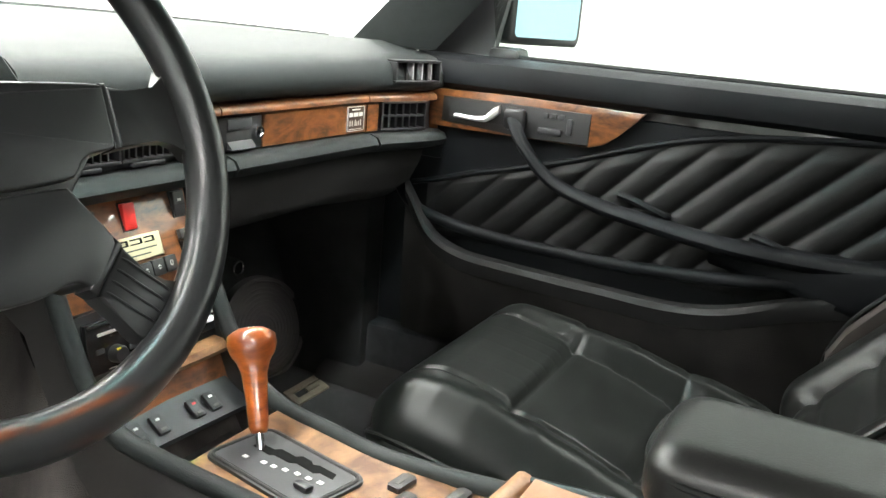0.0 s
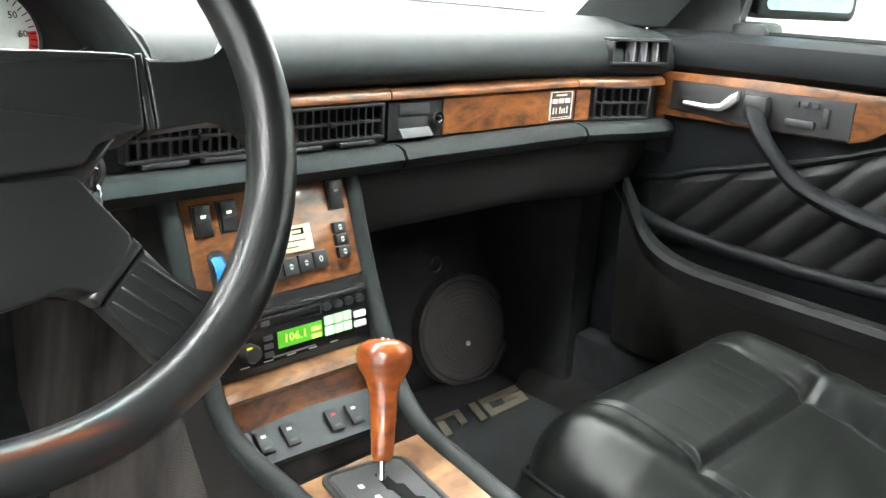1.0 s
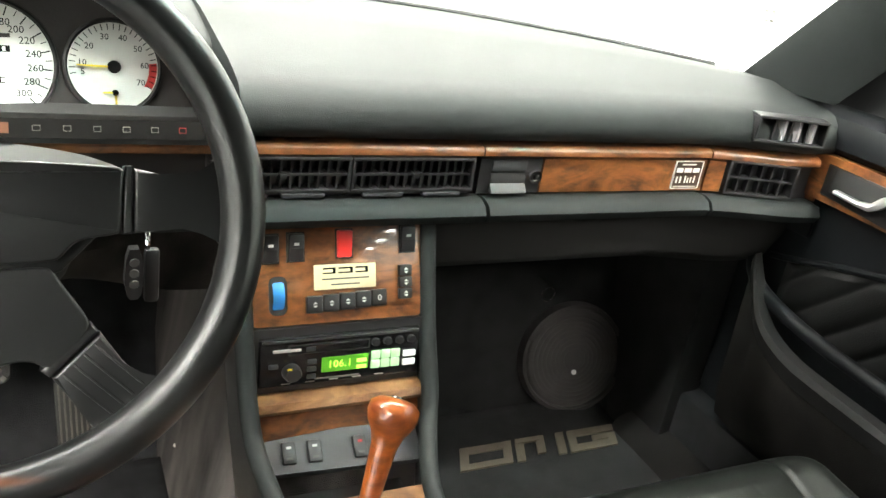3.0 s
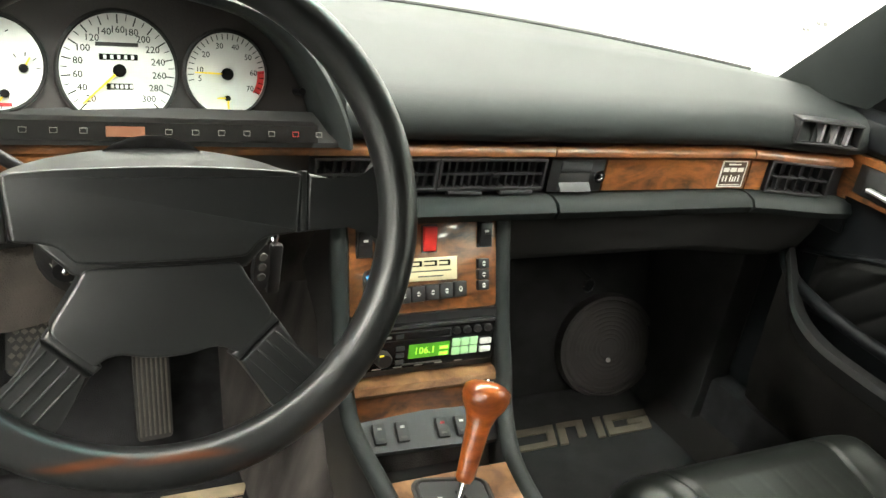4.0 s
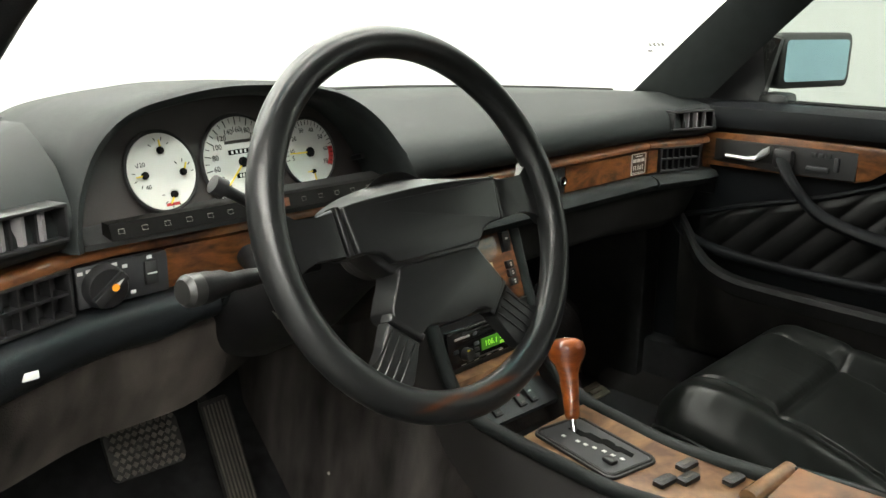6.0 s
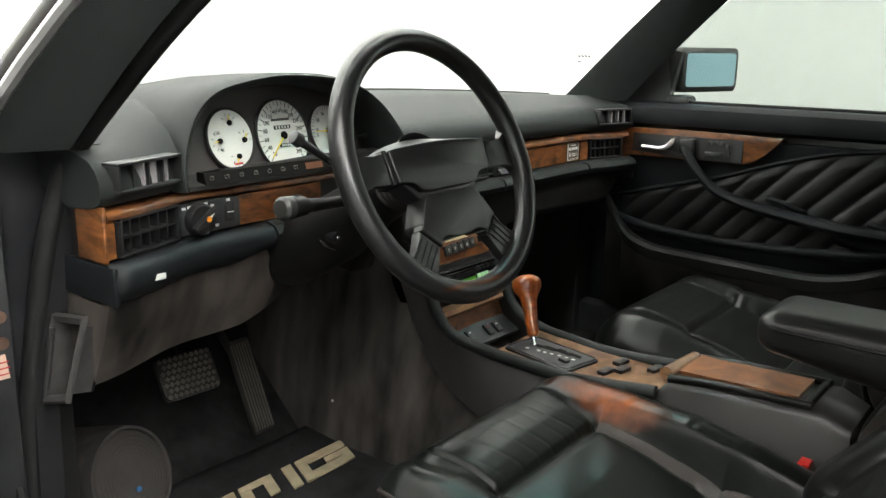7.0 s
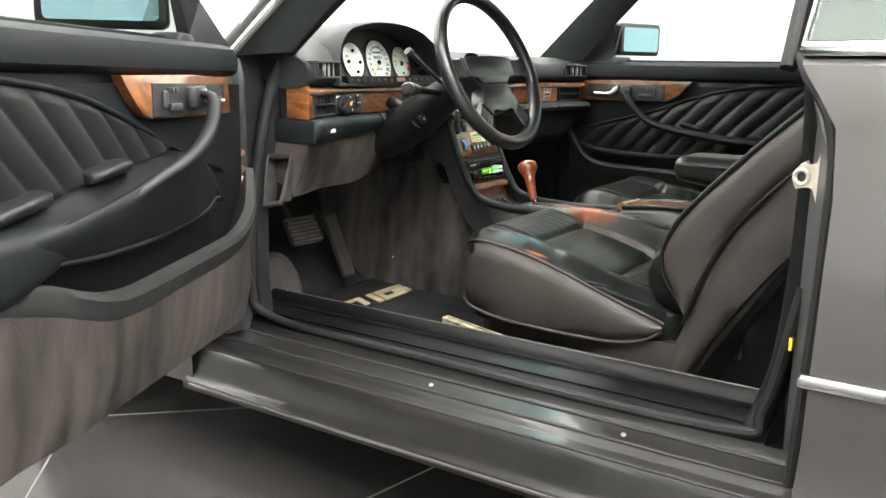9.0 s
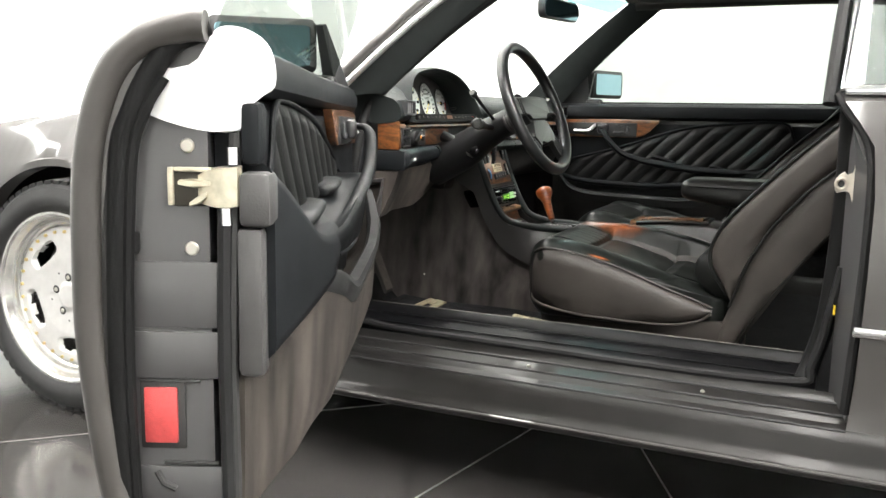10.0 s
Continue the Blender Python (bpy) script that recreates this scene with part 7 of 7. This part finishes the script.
    v, f = rounded_block((0.230, 0.070, half), 0.055, (60, 14, 70), back)
    sheet("backrest", v, f, LEATHER, o, "black leather backrest", 180)
    for s in (-1, 1):
        def shell(nm, st, mat, lab):
            rings = []
            for z, y0, y1 in st:
                q = (1 - 0.10 * float(smoothstep(0.38, 0.64, z))) * k
                rings.append([A @ Vector(p) for p in ((s * 0.20 * q, y0 - 0.002, z), (s * 0.230 * q, y0, z), (s * 0.239 * q, y0 - 0.010, z), (s * 0.244 * q, 0.7 * y0 + 0.3 * y1, z), (s * 0.245 * q, 0.3 * y0 + 0.7 * y1, z), (s * 0.240 * q, y1 + 0.004, z), (s * 0.20 * q, y1, z))])
            return part(nm, loft(B(), rings), mat, o, lab, sharp=70)
        shell("front_cheek", ((0.060, -0.035, -0.050), (0.075, 0.01, -0.040), (0.092, 0.050, -0.032), (0.115, 0.072, -0.022), (0.16, 0.084, -0.008), (0.24, 0.086, 0.008), (0.36, 0.078, 0.008), (0.48, 0.064, -0.012), (0.57, 0.045, -0.030), (0.612, 0.020, -0.038), (0.62, -0.01, -0.045)), SIDE, "grey-brown leather backrest side")
        shell("rear_cheek", ((-0.135, -0.125, -0.150), (-0.08, -0.100, -0.140), (-0.02, -0.075, -0.126), (0.04, -0.055, -0.113), (0.12, -0.024, -0.102), (0.16, -0.011, -0.098), (0.24, 0.005, -0.093), (0.36, 0.005, -0.090), (0.48, -0.015, -0.088), (0.58, -0.035, -0.086), (0.615, -0.045, -0.080)), SIDE, "grey-brown leather backrest rear side")
        q = k
        part("piping", tube(B(), smooth_path([A @ Vector((s * x * q, y, z)) for x, y, z in ((0.232, -0.03, 0.060), (0.233, 0.05, 0.090), (0.233, 0.084, 0.16), (0.233, 0.087, 0.24), (0.233, 0.079, 0.36), (0.225, 0.065, 0.48), (0.212, 0.046, 0.57), (0.208, 0.0, 0.622))], 6), 0.0045, 8), LEATHER, o)
        part("seam", tube(B(), smooth_path([A @ Vector((s * x * q, y, z)) for x, y, z in ((0.243, -0.052, 0.045), (0.245, -0.023, 0.12), (0.246, -0.0095, 0.16), (0.246, 0.0065, 0.24), (0.245, 0.0065, 0.36), (0.237, -0.0135, 0.48), (0.222, -0.034, 0.59))], 6), 0.003, 8), LEATHER, o)
    part("back_shell", loft(B(), [[A @ Vector((x * k, y, z)) for x, y in ((-0.20, -0.05), (0.20, -0.05), (0.19, r), (-0.19, r))] for z, r in ((-0.10, -0.142), (0.2, -0.10), (0.60, -0.09))]), SIDE, o)
    v, f = rounded_block((0.13, 0.045, 0.085), 0.035, (18, 8, 12), lambda P: (P + (0, -0.03, 0.705)) @ np.array(A)[:3, :3].T + np.array(A)[:3, 3])
    hr = sheet("headrest", v, f, LEATHER, o, "black leather headrest", 180)
    for s in (-1, 1):
        part("headrest_post", tube(B(), [A @ Vector((s * 0.06, -0.02, 0.58)), A @ Vector((s * 0.06, -0.02, 0.66))], 0.006, 8), CHROME, hr)
    for s in (-1, 1):
        part("seat_rail", bx(cx + s * 0.215 - 0.012, cx + s * 0.215 + 0.012, fy - 0.50, fy + 0.015, 0.262, 0.300, 0.003), STEEL, o, "bare metal seat runner")
    if cx < 0:
        part("floor_runner", loft(B(), [[(x - 0.010, y, 0.360), (x - 0.012, y, 0.376), (x - 0.004, y, 0.378), (x - 0.003, y, 0.370), (x + 0.004, y, 0.370), (x + 0.005, y, 0.378), (x + 0.012, y, 0.376), (x + 0.010, y, 0.360)] for x, y in ((-0.586, -0.330), (-0.606, -0.395), (-0.640, -0.505), (-0.646, -0.53))]), RUNNER, o, "dusty bare metal floor runner")
        # web added as support, black for the dark gap under the runner
        part("runner_web", loft(B(), [[(x - 0.006, y, 0.262), (x - 0.006, y, 0.361), (x + 0.006, y, 0.361), (x + 0.006, y, 0.262)] for x, y in ((-0.590, -0.345), (-0.640, -0.505))]), MATTE, o)
        part("rail_slot", bx(cx + s * 0.215 - 0.005, cx + s * 0.215 + 0.005, fy - 0.45, fy + 0.0152, 0.285, 0.3012), MATTE, o)
    return o


seat("driver_seat", "black leather driver seat with creased cushion", -0.37, -0.365, 39.5)
PSEAT = seat("passenger_seat", "black leather passenger seat with folding armrest", 0.374, -0.255, 40, -0.008, 0.232, 0.6, 0.4, 0.485, 0.35)


def armrest(seat_ob):
    def bend(P):
        x, y, z = P[:, 0].copy(), P[:, 1].copy(), P[:, 2].copy()
        z = z * (1 - 0.25 * smoothstep(0.0, 0.18, y)) + 0.01 * smoothstep(0, 0.18, y)
        return np.stack([x, y, z], 1) + (-0.02, -0.835, 0.672)
    v, f = rounded_block((0.075, 0.185, 0.042), 0.032, (20, 40, 10), bend)
    a = sheet("armrest", v, f, ARMR, seat_ob, "padded grey-black leather armrest", 180)
    part("piping", tube(B(), smooth_path([(-0.097, -0.95, 0.690), (-0.098, -0.75, 0.692), (-0.085, -0.665, 0.692), (-0.02, -0.648, 0.692), (0.045, -0.665, 0.692), (0.057, -0.75, 0.692), (0.057, -0.95, 0.690)], 6), 0.003, 8), LEATHER, a)
    part("hinge_arm", bx(-0.04, 0.24, -1.03, -0.98, 0.62, 0.67, 0.01), PLASTIC, a)


ARMR = material("armrest_leather", (0.0095, 0.0095, 0.0090), 0.34, bump=0.12, fine=420, vary=0.25, scale=25, spec=0.30)
armrest(PSEAT)


def buckle():
    o = thing("belt_buckle", "black seat belt buckle with red button", "buckle", (-0.10, -0.74, 0.47))
    part("stalk", tube(B(), [(-0.098, -0.76, 0.40), (-0.098, -0.745, 0.48)], 0.008, 8), PLASTIC, o)
    c = part("buckle_case", bx(-0.114, -0.082, -0.752, -0.732, 0.46, 0.51, 0.004), PLASTIC, o)
    part("release_button", bx(-0.110, -0.086, -0.750, -0.734, 0.506, 0.516, 0.002), RED, c, "red release button")


buckle()


# ---- footwells ----
# passenger mat marks use a darker beige than the driver's
BEIGE2 = material("dark_beige_embroidery", (0.095, 0.078, 0.056), 0.9, bump=0.6, fine=900, vary=0.3)

def mat_thing(name, cx, y0, y1, hw, letters):
    o = thing(name, "black carpet floor mat with beige embroidered marks", "floor mat", (cx, (y0 + y1) / 2, 0.262), "floor mats")
    n, mrows = 24, 30
    v, f = [], []
    for i in range(n + 1):
        for j in range(mrows + 1):
            x, y = cx + hw * (2 * i / n - 1), y0 + (y1 - y0) * j / mrows
            v.append((x, y, 0.270 + 0.06 * max(0, (y - 0.12)) + 0.0015 * math.sin(21 * x) * math.sin(17 * y)))
    for i in range(n):
        for j in range(mrows):
            a = i * (mrows + 1) + j
            f.append((a, a + 1, a + mrows + 2, a + mrows + 1))
    s = sheet("mat_surface", v, f, CARPET if cx < 0 else FOOTC, o)
    md = s.modifiers.new("thick", "SOLIDIFY")
    md.thickness, md.offset = 0.008, -1
    part("mat_binding", tube(B(), [(cx - hw, y0, 0.268), (cx + hw, y0, 0.268), (cx + hw, y1, 0.270), (cx - hw, y1, 0.270)], 0.006, 8, closed=True), RUBBER, o)
    x0, x1, ly, h = letters
    w = (x1 - x0) / 3
    sl = 0.45 * h
    for k in range(3):
        b = B()
        ox = x0 + k * w
        W = w * 0.92
        t = h * 0.30
        lift = [0.0]
        def bar(xa, xb, ya, yb):
            lift[0] += 0.0004
            prism(b, [(ox + xa + sl * ya / h, ly + ya), (ox + xb + sl * ya / h, ly + ya), (ox + xb + sl * yb / h, ly + yb), (ox + xa + sl * yb / h, ly + yb)], 0.0035, pose(0, 0, 0.2785 + lift[0] + 0.06 * max(0, ly + h * 0.5 - 0.12)))
        if k == 0:
            bar(0, W, h - t, h); bar(0, t, 0, h); bar(W - t, W, 0, h); bar(0, W, 0, t * 0.8)
        elif k == 1:
            bar(0, t, 0, h); bar(W * 0.42, W * 0.42 + t, h * 0.2, h); bar(W - t, W, 0, h); bar(0, W * 0.5, h - t * 0.7, h)
        else:
            bar(0, t, 0, h); bar(0, W, h - t, h); bar(0, W, 0, t); bar(W - t, W, 0, h * 0.5); bar(W * 0.5, W, h * 0.36, h * 0.58)
        part("embroidered_mark", b, BEIGE if cx < 0 else BEIGE2, o)
    return o


mat_thing("floor_mat", -0.37, -0.34, 0.235, 0.25, (-0.555, -0.150, 0.060, 0.075))
mat_thing("floor_mat", 0.43, -0.30, 0.235, 0.24, (0.315, 0.640, 0.090, 0.055))


def pedals():
    o = thing("brake_pedal", "wide brake pedal with diamond rubber pad", "pedal", (-0.37, 0.33, 0.42))
    m = pose(-0.382, 0.280, 0.464, 60, 0, -4)
    pad = part("pedal_pad", prism(B(), rounded_poly(-0.057, 0.057, -0.040, 0.040, 0.012), 0.012, m, 0.004), PEDALD, o)
    b = B()
    for r in range(7):
        for c in range(10):
            px, py = -0.049 + 0.0109 * c + 0.0054 * (r % 2), -0.033 + 0.011 * r
            if abs(px) < 0.051:
                box(b, -0.0034, 0.0034, -0.0034, 0.0034, 0.0115, 0.0146, m=m @ pose(px, py, 0, 0, 0, 45))
    part("tread", b, PEDAL, pad)
    part("pedal_arm", tube(B(), [(-0.372, 0.312, 0.462), (-0.36, 0.37, 0.52), (-0.36, 0.40, 0.72)], 0.010, 8), MATTE, o)
    g = thing("accelerator_pedal", "long ribbed accelerator pedal", "pedal", (-0.245, 0.28, 0.30))
    m = pose(-0.247, 0.268, 0.402, 68, 0, 4)
    pad = part("pedal_pad", prism(B(), rounded_poly(-0.026, 0.026, -0.095, 0.095, 0.006), 0.010, m, 0.003), PEDALD, g)
    for k in range(7):
        part("rib", bx(-0.021 + k * 0.007 - 0.0012, -0.021 + k * 0.007 + 0.0012, -0.088, 0.088, 0.0095, 0.012, m=m), PEDAL, pad)
    part("pedal_arm", tube(B(), [(-0.245, 0.285, 0.42), (-0.245, 0.36, 0.50)], 0.008, 8), MATTE, g)
    # round speakers low in the footwells
    for nm, at, aim, r in (("footwell_speaker", (0.605, 0.235, 0.375), (0.45, -0.6, 0.60), 0.095), ("footwell_speaker", (-0.565, 0.185, 0.362), (-0.36, -0.5, 0.62), 0.080)):
        s = thing(nm, "round dark cloth-covered footwell speaker", "speaker", at, "footwell speakers")
        mm = look(at, aim) @ pose(0, 0, 0, 180, 0, 0)
        part("grille", lathe(B(), [(0, 0.011)] + [(r * (0.20 + 0.09 * k + o), 0.0108 - 0.0004 * k - dz) for k in range(8) for o, dz in ((0, 0), (0.012, 0.0011), (0.030, 0.0011), (0.042, 0))] + [(r * 0.94, 0.007), (r * 0.97, 0.005), (r, 0.0)], mm, 48), FOAM, s, "dark grille cloth with concentric ribs")
        part("speaker_ring", lathe(B(), [(r, 0), (r * 1.02, 0.008), (r * 1.08, 0.008), (r * 1.12, -0.01), (r * 1.12, -0.05)], mm, 48), FOAM, s)
        # passenger emblem is white to paint the glint on its metal
        part("emblem", lathe(B(), [(0, 0.013), (0.0045, 0.0125), (0.0055, 0.007)], mm @ pose(0, r * 0.25, 0.0), 16), PRINT if at[0] > 0 else BLUE, s)
        if at[0] > 0:
            part("speaker_panel", bx(-0.10, 0.42, -0.33, 0.20, -0.034, -0.012, 0.004, m=mm), FOOTC, s)
            continue
        part("speaker_box", lathe(B(), [(r * 1.12, -0.01), (r * 1.3, -0.14), (0, -0.14)], mm, 32), CARPET2 if at[0] < 0 else CARPET, s)
    hk = thing("hook_ring", "small chrome ring on the dark footwell panel", "ring", (0.50, 0.215, 0.53))
    part("ring", tube(B(), [(0.50 + 0.013 * math.cos(a), 0.212, 0.53 + 0.013 * math.sin(a)) for a in np.linspace(0, 2 * math.pi, 28)[:-1]], 0.0018, 8, closed=True), CHROME, hk)
    part("stud", tube(B(), [(0.50, 0.212, 0.543), (0.50, 0.245, 0.546)], 0.003, 8), CHROME, hk)
    # footwell pull handle beside the knee panel
    h = thing("hood_release", "dark release handle in worn grey surround by the hinge pillar", "handle", (-0.745, 0.016, 0.603))
    c = [Vector(p) for p in ((-0.726, -0.020, 0.724), (-0.731, 0.050, 0.716), (-0.757, 0.041, 0.603), (-0.752, -0.008, 0.616))]
    mid = sum(c, Vector()) / 4
    out = Vector((-1, 0, 0.25)).normalized()
    rim = [p for i in range(4) for p in (c[i].lerp(c[i - 1], 0.10), c[i], c[i].lerp(c[(i + 1) % 4], 0.10))]
    rings = []
    for k, d in ((1.05, 0.0), (1.04, 0.005), (0.98, 0.008), (0.86, 0.006), (0.83, 0.0), (0.80, -0.03)):
        rings.append([mid + (p - mid) * k + out * d for p in rim])
    part("surround", loft(B(), rings, caps=False), HRIM, h, "worn grey plastic surround", sharp=50)
    part("opening", loft(B(), [[mid + (p - mid) * 0.80 + out * d for p in rim] for d in (-0.034, -0.028)]), INK, h)
    q = [c[1].lerp(c[2], t) for t in (0.10, 0.90)]
    part("pull_lever", tube(B(), [q[0].lerp(mid, 0.12) + out * 0.006, q[1].lerp(mid, 0.12) + out * 0.006], 0.004, 8), STALKC, h, "grey pull lever")


pedals()


# ---- wheels ----
def wheel(x, y, s):
    R, rr = 0.345, 0.250
    m = Matrix.Translation((x, y, R)) @ pose(0, 0, 0, 0, s * 90, 0)
    # face with five slots cut through it
    na, radii = 280, [0.0] + list(np.arange(0.012, 0.2101, 0.0045))
    slots = [radians(38 + 72 * k) for k in range(5)]

    def slot(r, a):
        g = min(((a - c + math.pi) % (2 * math.pi) - math.pi for c in slots), key=abs)
        return (abs(r * math.sin(g)) / 0.050) ** 4 + (abs(r * math.cos(g) - 0.148) / 0.0185) ** 4
    verts, faces = [], []
    for r in radii:
        h = float(np.interp(r, [0, 0.036, 0.040, 0.048, 0.085, 0.115, 0.175, 0.200, 0.206, 0.2105], [0.044, 0.043, 0.038, 0.036, 0.038, 0.041, 0.042, 0.040, 0.034, 0.0]))
        for k in range(na):
            a = 2 * math.pi * k / na
            q = slot(r, a)
            verts.append(m @ Vector((r * math.cos(a), r * math.sin(a), h - (0.012 * (1.9 - q) / 0.9 if q < 1.9 else 0))))
    for i in range(len(radii) - 1):
        for k in range(na):
            if slot((radii[i] + radii[i + 1]) / 2, 2 * math.pi * (k + 0.5) / na) > 1.0:
                faces.append((i * na + k, i * na + (k + 1) % na, (i + 1) * na + (k + 1) % na, (i + 1) * na + k))
    w = sheet("wheel", verts, faces, ALLOY, CAR, "silver alloy wheel with five slots and wide polished lip", 40)
    # dark disc added behind the slots for the shade of the wheel well
    part("slot_backing", lathe(B(), [(0, -0.045), (0.19, -0.045), (0.19, -0.06), (0, -0.06)], m, 40), MATTE, w)
    part("tyre", lathe(B(), [(rr, -0.10), (rr + 0.03, -0.115), (R - 0.03, -0.12), (R - 0.008, -0.105), (R, -0.08), (R, 0.035), (R - 0.010, 0.058), (R - 0.022, 0.072), (R - 0.028, 0.074), (R - 0.045, 0.082), (rr + 0.03, 0.084), (rr + 0.012, 0.076), (rr, 0.062)], m, 90), TYRE, w, "black rubber tyre", sharp=30)
    part("tread", tread(m, R), TYRE, w)
    part("rim", lathe(B(), [(rr - 0.01, -0.10), (rr - 0.012, -0.02), (0.214, -0.012), (0.2095, 0.0), (0.2095, 0.030), (0.214, 0.034), (0.218, 0.036), (0.221, 0.046), (0.231, 0.049), (0.235, 0.058), (0.239, 0.068), (0.246, 0.073), (0.253, 0.073), (0.257, 0.066), (0.257, 0.058)], m, 90), LIP, w, "stepped polished alloy lip", sharp=30)
    for k in range(5):
        a = slots[k] + radians(36)
        part("lug_hole", lathe(B(), [(0, 0.0005), (0.0115, 0.0005), (0.0125, 0)], m @ pose(0.056 * math.cos(a), 0.056 * math.sin(a), 0.0372), 18), MATTE, w)
        part("lug_bolt", lathe(B(), [(0, 0.003), (0.006, 0.0025), (0.007, 0)], m @ pose(0.056 * math.cos(a), 0.056 * math.sin(a), 0.0378), 6), STEEL, w)
        part("pin_hole", lathe(B(), [(0, 0.0005), (0.003, 0.0005), (0.0035, 0)], m @ pose(0.075 * math.cos(a + 0.5), 0.075 * math.sin(a + 0.5), 0.0376), 8), MATTE, w)
    for k in range(30):
        a = 2 * math.pi * k / 30
        part("rim_bolt", lathe(B(), [(0, 0.007), (0.0045, 0.006), (0.0056, 0)], m @ pose(0.192 * math.cos(a), 0.192 * math.sin(a), 0.0405), 8), GOLD, w)


def tread(m, R):
    b = B()
    for k in range(64):
        for z0, z1, da in ((0.030, 0.0625, 0.0), (-0.03, 0.022, 0.3), (-0.09, -0.04, 0.6)):
            box(b, R - 0.016, R + (0.001 if z0 < 0.03 else -0.003), -0.0125, 0.0125, z0, z1, 0.0, m=m @ pose(0, 0, 0, 0, 0, 360 * (k + da) / 64))
    return b


for wx, wy, ws in ((-0.835, WHEEL_Y, -1), (0.835, WHEEL_Y, 1), (-0.82, REAR_Y, -1), (0.82, REAR_Y, 1)):
    wheel(wx, wy, ws)


def rear_view_mirror():
    o = thing("rear_view_mirror", "black interior rear view mirror on the windscreen", "mirror", (0.0, -0.245, 1.212))
    part("mirror_shell", prism(B(), rounded_poly(-0.11, 0.11, -0.03, 0.03, 0.022), 0.022, Matrix.Translation((0, -0.245, 1.212)) @ pose(0, 0, 0, 90, 0, -12) @ pose(0, 0, -0.02), 0.006), PLASTIC, o)
    part("mirror_glass", prism(B(), rounded_poly(-0.104, 0.104, -0.025, 0.025, 0.018), 0.002, Matrix.Translation((0, -0.245, 1.212)) @ pose(0, 0, 0, 90, 0, -12) @ pose(0, 0, 0.0022)), MIRROR, o)
    part("mirror_stem", tube(B(), [(0, -0.23, 1.22), (0, -0.215, 1.315)], 0.006, 8), PLASTIC, o)


rear_view_mirror()


def screen_sticker():
    o = thing("windscreen_sticker", "small dark marks printed on the windscreen corner", "sticker", (0.69, 0.055, 1.035))
    for k in range(4):
        part("mark", bx(-0.0035, 0.0035, -0.004, 0.004, 0, 0.0004, m=pose(0.655 + 0.0115 * k, 0.066 - 0.003 * k, 1.046, 45, 0, -18)), GREYP, o)
    for k in range(2):
        part("mark", bx(-0.003, 0.003, -0.003, 0.003, 0, 0.0004, m=pose(0.668 + 0.010 * k, 0.075, 1.033, 45, 0, -18)), GREYP, o)


screen_sticker()
